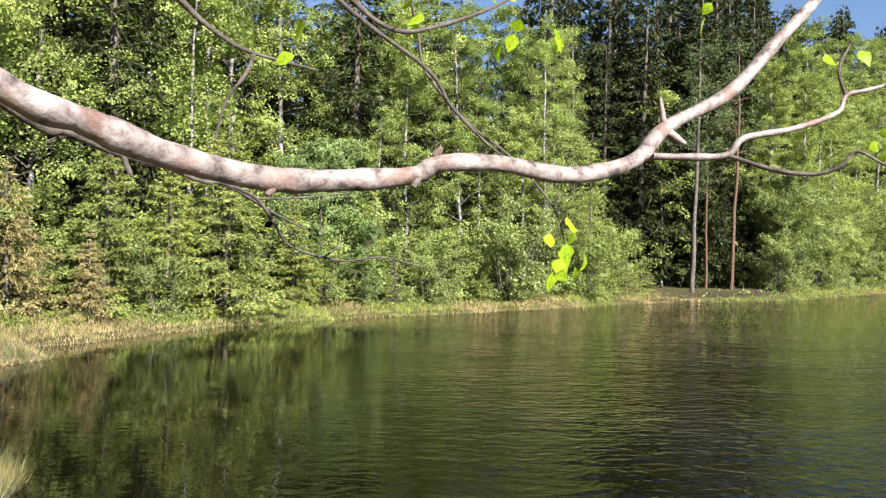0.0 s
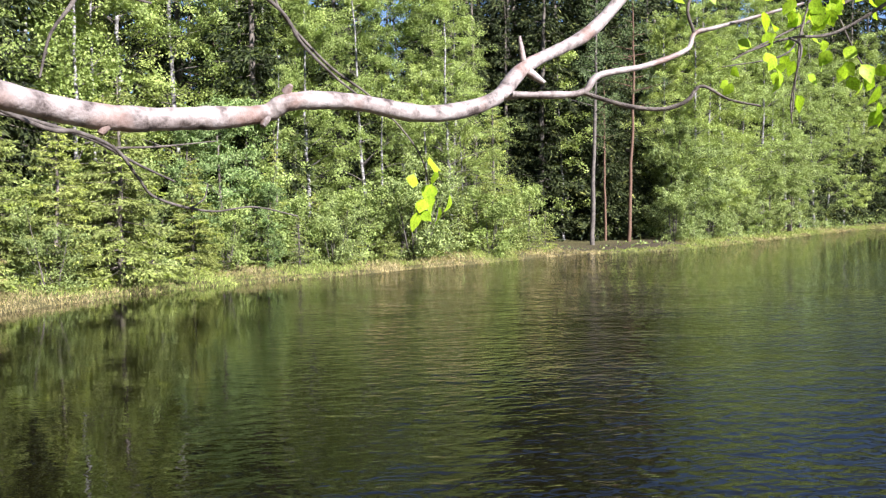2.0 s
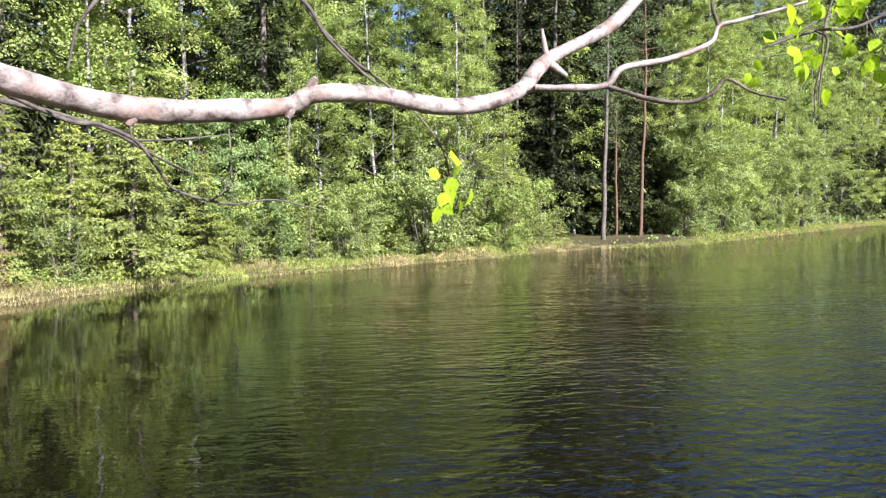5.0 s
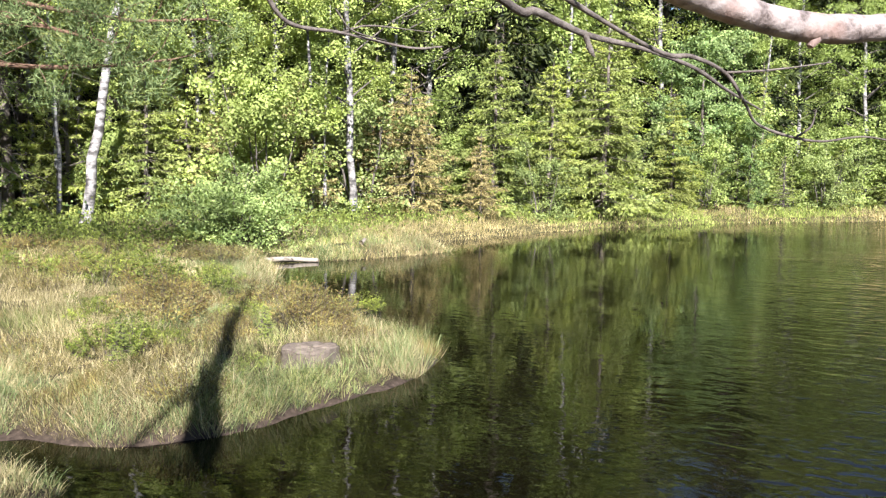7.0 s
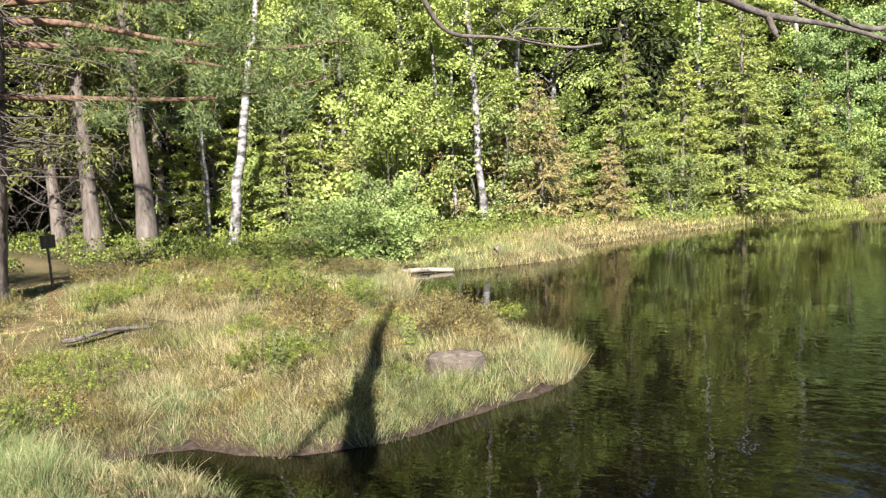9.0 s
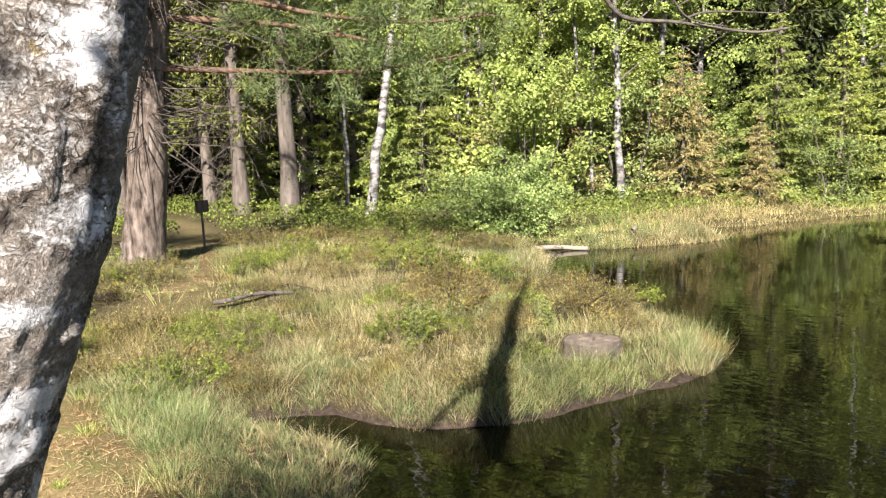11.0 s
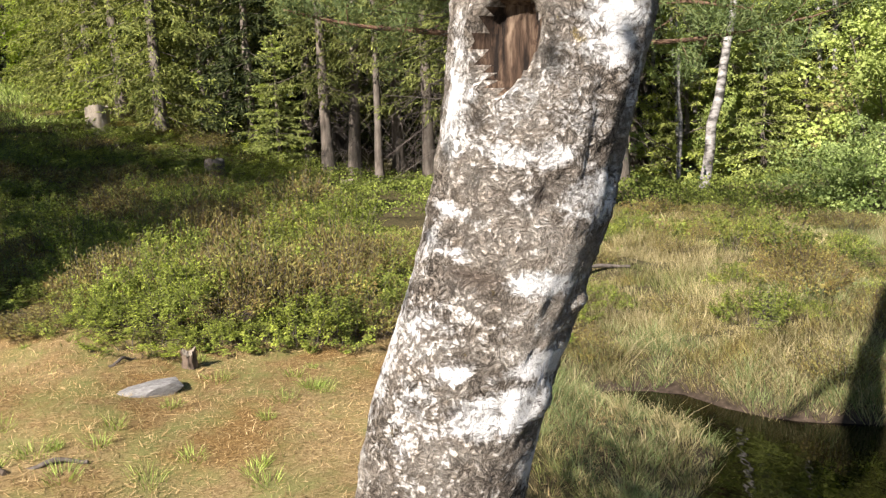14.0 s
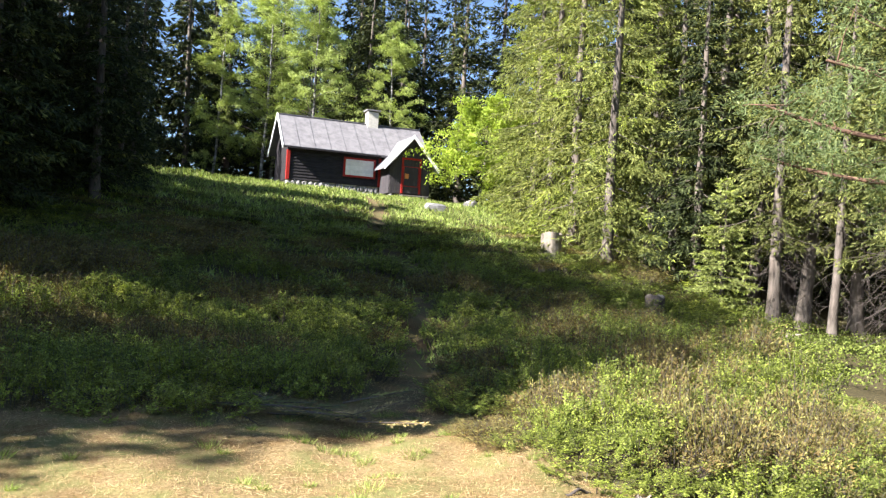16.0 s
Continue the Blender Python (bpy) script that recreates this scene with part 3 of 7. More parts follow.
def spruce_meshes(name, seed, tall, reach, bare=0.0, dens=1.0, needles=SPRUCE, tips=SHOOT, tip_share=0.3, droop=0.35, dead=0, fine=1.0, girth=None, gap=None, hang=0.5):
    """A spruce: tapered trunk, whorls of drooping boughs, each with side twigs set with short needle sprays; below 'bare' only dead twigs."""
    rng = np.random.default_rng(seed)
    tb, cb = Build(), Build()
    axis = wobble_line(rng, (0, 0, -0.3), (0, 0, tall), 14, 0.02)
    r0 = girth or 0.011 * tall + 0.02
    h = np.linspace(0, 1, 14)
    rad = r0 * (1 - h) ** 0.8 + 0.012
    rad[0] *= 1.45
    rad[1] *= 1.05
    tube(tb, axis, rad, 9)
    gap = gap or (0.5 if tall > 8 else 0.23)
    lo = z = max(bare, min(0.15, 0.05 * tall))
    boughs = []
    while z < tall - 0.03 * tall:
        left = (tall - z) / (tall - lo)
        n = rng.integers(5, 8)
        for az in rng.uniform(0, 6.28) + np.arange(n) * 2 * math.pi / n + rng.normal(0, 0.25, n):
            if rng.random() < 0.10:
                continue
            L = reach * min(1.0, left ** 0.78 * (1.0 if left < 0.85 else 1.0 - (left - 0.85) * 1.2)) * rng.uniform(0.55, 1.15) + 0.03 * reach
            boughs.append((az, z + rng.uniform(-0.3, 0.3) * gap, L, droop * rng.uniform(0.6, 1.35) * (0.15 + 0.85 * left ** 0.6) - 0.35 * (1 - left) ** 2))
        z += gap * rng.uniform(0.75, 1.25)
    B = np.array(boughs)
    if tall < 12 or bare:
        for az, zz, L, fall in boughs[::1 if tall < 12 else 2]:
            ss = np.linspace(0, 0.85, 4)
            tube(tb, np.stack([np.cos(az) * L * ss, np.sin(az) * L * ss, zz - fall * L * ss + 0.3 * fall * L * ss ** 3], -1), np.linspace(0.007 + 0.008 * L, 0.004, 4), 3, cap=False)
    # side twigs
    k = np.repeat(np.arange(len(B)), np.maximum(4, (dens * (5 + 9.0 * B[:, 2]) * (1 if tall > 3 else 0.8)).astype(int)))
    az, z0, L, fall = B[k].T
    s = rng.uniform(0.06, 1, len(k)) ** 0.75
    out, side = np.stack([np.cos(az), np.sin(az), 0 * az], -1), np.stack([-np.sin(az), np.cos(az), 0 * az], -1)
    foot = out * (L * s)[:, None]
    foot[:, 2] = z0 - fall * L * s + 0.3 * fall * L * s ** 3
    sg = rng.choice([-1.0, 1.0], len(k))
    tw = np.clip(0.40 * L * (1.15 - s) + 0.05 * L, 0.02 * tall ** 0.5, 0.75) * rng.uniform(0.5, 1.2, len(k))
    d = unit(out * rng.uniform(0.45, 1.0, (len(k), 1)) + side * (sg * rng.uniform(0.25, 1.0, len(k)))[:, None] + [0, 0, -1] * (hang * rng.uniform(0.0, 1.6, (len(k), 1))))
    # needle sprays along each twig
    size = 0.15 * fine
    m = np.maximum(2, np.ceil(tw / (0.36 * size)).astype(int))
    j = np.repeat(np.arange(len(k)), m)
    q = rng.uniform(0.0, 1.0, len(j))
    base = foot[j] + d[j] * (tw[j] * q)[:, None]
    base[:, 2] -= hang * 0.35 * tw[j] * q ** 2
    n = len(j)
    along = d[j] + rng.normal(0, 0.42, (n, 3)) + [0, 0, -0.25 * hang]
    across = np.cross(along, rng.normal(0, 0.75, (n, 3)) + [0, 0, 0.8])
    ln, wd = size * rng.uniform(0.7, 1.35, n), size * rng.uniform(0.20, 0.36, n)
    bright = rng.random(len(B)) < tip_share
    slot = np.where(bright[k[j]], (s[j] > 0.35) & (q > 0.45) & (rng.random(n) < 0.75), (s[j] > 0.75) & (q > 0.7) & (rng.random(n) < 0.35))
    for which in (False, True):
        w = slot == which
        shards(cb, base[w], along[w], across[w], ln[w], wd[w], int(which), 0.25)
    twigs = None
    if dead:
        db = Build()
        for _ in range(dead):
            zz = rng.uniform(0.25, 1.25) * bare
            az, L = rng.uniform(0, 2 * math.pi), rng.uniform(0.5, 1.7) * reach * 0.6
            out = np.array([math.cos(az), math.sin(az), 0])
            s = np.linspace(0, 1, 5)[:, None]
            p = out * L * s + np.array([0, 0, zz]) + [0, 0, -1] * (rng.uniform(0.5, 1.3) * L * s ** 1.5) + rng.normal(0, 0.03, (5, 3)) * s
            tube(db, p, np.linspace(0.009, 0.002, 5), 3, cap=False)
            for _ in range(9):
                q = p[rng.integers(1, 5)]
                e = q + rng.normal(0, 0.25, 3) + [0, 0, -0.28] + out * 0.2
                tube(db, [q, (q + e) / 2 + rng.normal(0, 0.03, 3), e], [0.006, 0.004, 0.002], 3, cap=False)
        twigs = db.mesh(name + "_dead_twigs", [DEAD_TWIG])
    return tb.mesh(name + "_trunk", [SPRUCE_BARK]), cb.mesh(name + "_crown", [needles, tips]), twigs


def leafy_meshes(name, seed, tall, reach, start, leaves, leaf_mat, bark, leaf=0.10, rise=0.7, lean=(0, 0), girth=None, stems=1, limbs=26, hang=0.25, clump=0.12, twigs=7, twig=0.8):
    """A broadleaf tree: stems, rising limbs, drooping twigs, and leaves in flat sprays along the twigs."""
    rng = np.random.default_rng(seed)
    tb, cb = Build(), Build()
    tw = []
    for st in range(stems):
        ang = rng.uniform(0, 6.28)
        foot = np.array([math.cos(ang), math.sin(ang), 0]) * (0.25 * min(1, tall / 4) * (stems > 1)) * rng.uniform(0.5, 1.5)
        top_h = tall * (1 if st == 0 else rng.uniform(0.6, 0.95))
        top = foot + [lean[0] + foot[0] * 4, lean[1] + foot[1] * 4, top_h]
        axis = wobble_line(rng, foot - [0, 0, min(0.3, 0.1 * tall)], top, 16, 0.035 * tall / 10)
        h = np.linspace(0, 1, 16)
        r0 = (girth or 0.0055 * tall + 0.02) / (stems ** 0.5)
        rad = r0 * (1 - h) ** 0.75 + min(0.012, 0.3 * r0)
        rad[0] *= 1.3
        tube(tb, axis, rad, 9 if tall > 3 else 5)
        for _ in range(max(4, limbs // stems)):
            f = start + (1 - start) * rng.uniform(0, 1) ** 0.9
            i = min(int(f * 15), 14)
            o = axis[i] + (axis[i + 1] - axis[i]) * (f * 15 - i)
            az = rng.uniform(0, 6.28)
            L = reach * rng.uniform(0.45, 1.05) * (1.05 - 0.72 * max(0, (f - start) / (1 - start)) ** 1.3) * (0.7 + 0.5 * min(1, (f - start) * 5))
            d = np.array([math.cos(az), math.sin(az), rise * rng.uniform(0.4, 1.3)])
            s = np.linspace(0, 1, 6)[:, None]
            p = o + d * L * s + [0, 0, -hang * L] * s ** 2.2 + np.cumsum(rng.normal(0, 0.035 * L, (6, 3)), 0) * s
            tube(tb, p, np.linspace(max(0.15 * r0, rad[i] * 0.33), 0.03 * r0 + 0.001, 6), 4, 1, cap=False)
            for q in range(twigs):
                f2 = rng.uniform(0.25, 1.0)
                a = p[min(int(f2 * 5), 4)] * (1 - (f2 * 5) % 1) + p[min(int(f2 * 5) + 1, 5)] * ((f2 * 5) % 1)
                e = unit(d * 0.5 + rng.normal(0, 0.6, 3)) * [1, 1, 0.7] + [0, 0, -1.6 * hang * rng.uniform(0, 1)]
                tw.append((*a, *(e * twig * (0.35 * L + 0.12 * reach) * rng.uniform(0.5, 1.2)), rng.uniform(0.4, 1.6)))
        for q in range(5):
            tw.append((*(axis[-1 - q % 3]), *(rng.normal(0, 0.3, 3) * [1, 1, 0.5] * reach * 0.3 + [0, 0, 0.03 * reach]), 1.0))
    tw = np.array(tw)
    j = rng.choice(len(tw), leaves, p=tw[:, 6] / tw[:, 6].sum())
    q = rng.uniform(0, 1, leaves) ** 0.8
    c = tw[j, :3] + tw[j, 3:6] * q[:, None] + np.clip(rng.normal(0, 1, (leaves, 3)), -2, 2) * clump * [1, 1, 0.7]
    c[:, 2] -= hang * q ** 2 * 0.35 * np.linalg.norm(tw[j, 3:6], axis=1)
    plane = unit(rng.normal(0, 0.55, (len(tw), 3)) + [0, 0, 0.9])
    n = plane[j] + rng.normal(0, 0.45, (leaves, 3))
    a = np.cross(n, rng.normal(0, 1, (leaves, 3)))
    s = rng.uniform(0.7, 1.25, leaves) * leaf
    shards(cb, c, a + [0, 0, -0.25], np.cross(a, n), s, s * 0.8, 0, 0.15)
    return tb.mesh(name + "_trunk", [bark, LIMB_BARK]), cb.mesh(name + "_crown", [leaf_mat]), None


def plant(kind, meshes, x, y, label, category="tree", group="", scale=1.0, turn=0.0, lean=(0, 0), sink=0.0):
    z = float(height(np.array([x]), np.array([y]))[0]) - sink
    m = pose(x, y, z, lean[0], lean[1], turn) @ Matrix.Diagonal((scale, scale, scale, 1))
    t = thing(kind, label, category, group)
    t.matrix_basis = m
    part("trunk", meshes[0], t)
    part("crown", meshes[1], t)
    if meshes[2] is not None:
        part("dead_twig_tangle", meshes[2], t, "bare grey dead lower twigs")
    return t


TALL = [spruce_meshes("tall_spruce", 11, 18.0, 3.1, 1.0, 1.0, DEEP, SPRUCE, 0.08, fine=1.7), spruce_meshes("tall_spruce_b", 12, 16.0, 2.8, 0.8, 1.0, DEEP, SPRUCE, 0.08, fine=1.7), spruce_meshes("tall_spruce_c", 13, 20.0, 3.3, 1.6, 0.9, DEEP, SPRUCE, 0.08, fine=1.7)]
YOUNG = [spruce_meshes("young_spruce", 21, 6.0, 2.0, 0.1, 1.9, SPRUCE_YOUNG, SHOOT, 0.35, 0.25, fine=0.95, hang=0.3), spruce_meshes("young_spruce_b", 22, 5.0, 1.7, 0.1, 1.9, SPRUCE_YOUNG, SHOOT, 0.35, 0.25, fine=0.9, hang=0.25)]
SMALL = [spruce_meshes("small_spruce", 31, 2.4, 0.95, 0.05, 1.1, SPRUCE_YOUNG, SHOOT, 0.4, 0.15, fine=0.65, gap=0.16, hang=0.25)]
SLIM = [spruce_meshes("slim_spruce", 41, 9.0, 1.5, 0.4, 1.2, SPRUCE_YOUNG, SHOOT, 0.3, 0.4, fine=1.0, gap=0.32)]
BARE = [spruce_meshes("bare_spruce", 51, 19.0, 2.6, 4.6, 0.8, dead=20, droop=0.5, girth=0.18, needles=SPRUCE, tips=SPRUCE_YOUNG, tip_share=0.12, fine=1.15, hang=0.7), spruce_meshes("bare_spruce_b", 52, 18.0, 2.5, 3.2, 0.8, dead=18, droop=0.5, girth=0.2, tips=SPRUCE_YOUNG, tip_share=0.12, fine=1.15, hang=0.7), spruce_meshes("bare_spruce_c", 53, 17.0, 2.4, 5.5, 0.8, dead=24, droop=0.45, girth=0.16, tips=SPRUCE_YOUNG, tip_share=0.12, fine=1.15, hang=0.7)]
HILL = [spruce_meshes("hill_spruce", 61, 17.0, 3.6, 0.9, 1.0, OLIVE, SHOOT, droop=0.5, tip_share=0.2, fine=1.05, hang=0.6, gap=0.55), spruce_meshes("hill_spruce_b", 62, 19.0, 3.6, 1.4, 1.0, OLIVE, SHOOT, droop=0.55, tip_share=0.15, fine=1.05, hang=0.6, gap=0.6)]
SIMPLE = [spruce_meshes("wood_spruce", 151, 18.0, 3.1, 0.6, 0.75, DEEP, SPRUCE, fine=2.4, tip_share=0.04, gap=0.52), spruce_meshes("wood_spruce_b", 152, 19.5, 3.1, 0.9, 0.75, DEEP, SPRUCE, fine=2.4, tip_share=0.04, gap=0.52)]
DRY = [spruce_meshes("dry_spruce", 71, 4.4, 1.6, 0.2, 1.3, SPRUCE_DRY, SPRUCE_DRY, 0.4, 0.1, fine=0.8)]
BIRCH = [leafy_meshes("birch", 81, 15.0, 3.6, 0.10, 33750, BIRCH_LEAF, BIRCH_BARK, 0.088, lean=(0.5, 0.2), limbs=64, clump=0.12), leafy_meshes("birch_b", 82, 13, 3.2, 0.08, 31250, BIRCH_LEAF, BIRCH_BARK, 0.088, lean=(-0.4, 0.3), limbs=60, clump=0.11), leafy_meshes("birch_c", 83, 16, 3.8, 0.18, 33750, BIRCH_LEAF, BIRCH_BARK, 0.088, lean=(0.2, -0.5), limbs=62, clump=0.12)]
INNER = [leafy_meshes("inner_birch", 84, 15.5, 3.2, 0.12, 9000, BIRCH_LEAF, BIRCH_BARK, 0.17, lean=(0.3, 0.3), limbs=44, clump=0.18)]
ALDER = [leafy_meshes("alder", 91, 8.5, 3.7, 0.10, 26000, ALDER_LEAF, SPRUCE_BARK, 0.12, 0.45, stems=4, limbs=60, hang=0.2, girth=0.16, clump=0.14)]
ASPEN = [leafy_meshes("aspen", 95, 6.0, 1.8, 0.05, 12000, ASPEN_LEAF, SPRUCE_BARK, 0.085, 0.8, limbs=44, girth=0.06, clump=0.10)]
SHRUB = [leafy_meshes("shore_shrub", 96, 3.6, 1.7, 0.03, 11000, ALDER_LEAF, LIMB_BARK, 0.085, 0.8, stems=6, limbs=60, girth=0.06, clump=0.10, hang=0.15), leafy_meshes("shore_shrub_b", 97, 3.0, 1.5, 0.03, 9000, BIRCH_LEAF, LIMB_BARK, 0.08, 0.8, stems=6, limbs=54, girth=0.05, clump=0.09, hang=0.15)]
MAPLE = leafy_meshes("maple", 101, 7.6, 4.9, 0.20, 26000, MAPLE_LEAF, SPRUCE_BARK, 0.15, 0.28, stems=1, limbs=70, hang=0.18, girth=0.11, clump=0.15)
WILLOW = leafy_meshes("willow", 111, 1.8, 1.5, 0.02, 18000, WILLOW_LEAF, SPRUCE_BARK, 0.06, 0.7, stems=9, limbs=110, hang=0.12, girth=0.05, clump=0.07)

rt = random.Random(5)


def pick(pool):
    return pool[rt.randrange(len(pool))]


# far shore, by name
FAR = [  # kind, x, y, scale
    ("birch", -2.6, 41.47, 1.15), ("birch", 2.54, 41.66, 0.85), ("birch", 6.83, 43.25, 0.9), ("birch", -0.2, 38.89, 0.95), ("birch", 7.7, 47.6, 0.95), ("birch", 4.89, 46.62, 1.15),
    ("birch", -7.8, 38.19, 1.15), ("birch", -10.6, 34.22, 1.15), ("birch", -13.2, 30.75, 1.2), ("birch", -5.8, 40.18, 1.2), ("birch", -16.4, 27.38, 1.15), ("birch", -1.2, 45.63, 1.25),
    ("slim", 9.17, 43.95, 0.95), ("slim", -1.5, 35.71, 0.62), ("slim", 7.95, 45.04, 0.8), ("young", 0.0, 37.1, 0.6), ("young", 3.15, 38.89, 0.55), ("young", 5.4, 40.87, 0.62), ("young", 7.13, 42.26, 0.6), ("young", 10.8, 46.23, 0.85),
    ("small", 11.82, 46.23, 1.25), ("small", 1.42, 37.3, 1.0), ("small", 3.97, 39.88, 1.1), ("small", 8.15, 42.66, 1.1), ("small", 6.32, 41.86, 1.0), ("small", -2.2, 34.32, 0.9), ("small", 13.25, 48.01, 0.9),
    ("young", -7.6, 27.68, 0.98), ("young", -6.1, 29.07, 1.08), ("young", -9.0, 26.19, 0.92), ("young", -6.8, 30.75, 1.2), ("young", -4.3, 32.14, 0.7), ("dry", -10.9, 24.35, 1.0), ("dry", -12.4, 25.15, 0.9), ("dry", -8.9, 24.9, 0.6),
    ("aspen", -4.7, 33.13, 0.95), ("aspen", -3.6, 34.32, 1.05), ("aspen", -2.8, 36.31, 1.1), ("aspen", -1.8, 33.73, 0.55), ("small", -0.6, 34.42, 0.9),
    ("alder", 24.9, 57.0, 1.0), ("alder", 27.75, 60.43, 1.02), ("alder", 31.42, 64.50, 1.05), ("alder", 36.01, 69.46, 1.1), ("birch", 24.88, 57.54, 0.95), ("birch", 26.0, 59.52, 1.05), ("birch", 30.49, 65.47, 1.0),
    ("birch", 48.85, 85.31, 1.15), ("birch", 53.44, 90.77, 1.2), ("birch", 61.6, 97.22, 1.1), ("birch", 41.71, 80.85, 1.1), ("birch", 35.28, 75.39, 1.0), ("alder", 42.64, 85.73, 1.0), ("alder", 69.16, 107.55, 1.2),
    ("tall", 12.84, 56.05, 1.02), ("tall", 15.7, 59.52, 1.0), ("tall", 10.19, 53.57, 1.05), ("tall", 19.58, 60.51, 0.98), ("tall", 22.33, 63.98, 1.0), ("tall", 25.49, 65.97, 0.85), ("tall", 13.86, 65.47, 1.1), ("tall", 17.94, 67.46, 1.1),
    ("tall", 28.45, 71.42, 0.95), ("tall", 32.02, 77.38, 0.9), ("tall", 2.44, 50.1, 0.95), ("tall", -3.2, 48.11, 1.0), ("tall", 6.93, 51.58, 0.95), ("tall", -9.1, 43.65, 0.98), ("tall", -13.6, 38.19, 0.95), ("tall", -5.0, 44.64, 0.9),
]
GROUPS = {"birch": (BIRCH, "birch_tree", "white-stemmed birch in fresh green leaf at the lake shore", "far shore birches"),
          "inner": (INNER, "birch_tree", "birch in green leaf deeper in the woods", "forest birches"),
          "slim": (SLIM, "slim_spruce", "slender light green spruce at the lake shore", "shore spruces"),
          "young": (YOUNG, "young_spruce", "young yellow-green spruce with boughs to the ground", "shore spruces"),
          "small": (SMALL, "small_spruce", "knee-to-head-high spruce sapling on the bank", "spruce saplings"),
          "dry": (DRY, "dry_spruce", "brownish half-dry young spruce near the water", "shore spruces"),
          "aspen": (ASPEN, "aspen_tree", "bluish-green young aspen on the bank", "shore aspens"),
          "alder": (ALDER, "alder_tree", "spreading many-stemmed alder in light green leaf", "shore alders"),
          "shrub": (SHRUB, "shore_shrub", "bushy light green alder shrub on the far bank", "shore shrubs"),
          "tall": (TALL, "tall_spruce", "tall dark green spruce in the woods", "forest spruces"),
          "bare": (BARE, "bare_stemmed_spruce", "tall spruce with bare grey lower stem", "forest spruces"),
          "simple": (SIMPLE, "forest_spruce", "tall spruce deeper in the forest", "forest spruces"),
          "hill": (HILL, "hill_spruce", "dense sunlit spruce beside the clearing", "clearing spruces")}


def put_tree(kind, x, y, scale=None, lean=None):
    pool, name, label, group = GROUPS[kind]
    return plant(name, pick(pool), x, y, label, "tree", group, scale or rt.uniform(0.85, 1.1), rt.uniform(0, 360), lean or (rt.uniform(-1.5, 1.5), rt.uniform(-1.5, 1.5)))


for kind, x, y, s in FAR:
    put_tree(kind, x, y, s)

# bushy growth filling the foot of the wood along the far bank
for k, (x, y) in enumerate(((-7.4, 26.6), (-6.0, 31.4), (-3.4, 33.4), (-2.4, 35.0), (-0.2, 35.6), (0.8, 36.4), (2.2, 38.4), (3.4, 40.2), (4.6, 39.6), (5.6, 42.2), (7.6, 44.0), (8.8, 42.8), (9.8, 45.4), (11.4, 47.8),
                            (-9.8, 27.4), (-11.2, 26.0), (-8.2, 29.6), (-4.8, 35.8), (-12.4, 24.0), (-14.4, 22.4), (-15.2, 21.4), (24.0, 54.4), (26.4, 57.2), (29.2, 60.0), (33.0, 63.8), (37.6, 68.4), (42.6, 73.6), (-17.2, 18.8), (-13.4, 20.2))):
    put_tree("shrub", x, y, (0.75, 1.15, 0.9, 1.3, 1.0)[k % 5])

# pines with clear stems in the dark gap
def bare_pine(name, seed, tall, girth, bark, crown_from):
    rng = np.random.default_rng(seed)
    tb, cb = Build(), Build()
    axis = wobble_line(rng, (0, 0, -0.3), (0.3, 0, tall), 16, 0.04)
    tube(tb, axis, girth * (1 - np.linspace(0, 1, 16)) ** 0.55 + 0.015, 9)
    base = []
    for _ in range(26):
        z = rng.uniform(crown_from, tall)
        az, L = rng.uniform(0, 6.28), rng.uniform(0.8, 2.4) * (1.15 - 0.7 * (z - crown_from) / (tall - crown_from))
        s = np.linspace(0, 1, 5)[:, None]
        o = np.array([0.3 * z / tall, 0, z])
        p = o + np.array([math.cos(az), math.sin(az), 0.25]) * L * s + rng.normal(0, 0.06, (5, 3)) * s
        tube(tb, p, np.linspace(0.04, 0.008, 5), 4, cap=False)
        base += [p[4], p[3], p[4] + rng.normal(0, 0.3, 3), p[3] + rng.normal(0, 0.3, 3), p[2] + rng.normal(0, 0.25, 3)]
    base = np.array(base)
    k = 3800
    c = base[rng.integers(0, len(base), k)] + rng.normal(0, 0.2, (k, 3)) * [1, 1, 0.6]
    a = rng.normal(0, 1, (k, 3)) + [0, 0, 0.4]
    shards(cb, c, a, np.cross(a, rng.normal(0, 1, (k, 3))), rng.uniform(0.12, 0.24, k), rng.uniform(0.03, 0.06, k))
    return tb.mesh(name + "_trunk", [bark]), cb.mesh(name + "_crown", [PINE_NEEDLE]), None


DARK_PINE = bare_pine("dark_pine", 121, 15, 0.14, LIMB_BARK, 8)
RED_PINE = bare_pine("red_pine", 122, 16, 0.11, PINE_ORANGE, 8.5)
plant("pine_tree", DARK_PINE, 17.13, 50.99, "dark-stemmed pine at the edge of the gap", "tree", "far pines")
plant("pine_tree", RED_PINE, 20.39, 53.07, "reddish-stemmed pine with a bare trunk", "tree", "far pines")
plant("pine_tree", RED_PINE, 18.96, 53.77, "reddish-stemmed pine with a bare trunk", "tree", "far pines", 0.7, 70)
plant("pine_tree", RED_PINE, -4.7, 44.14, "reddish-stemmed pine with a bare trunk", "tree", "far pines", 0.9, 120)

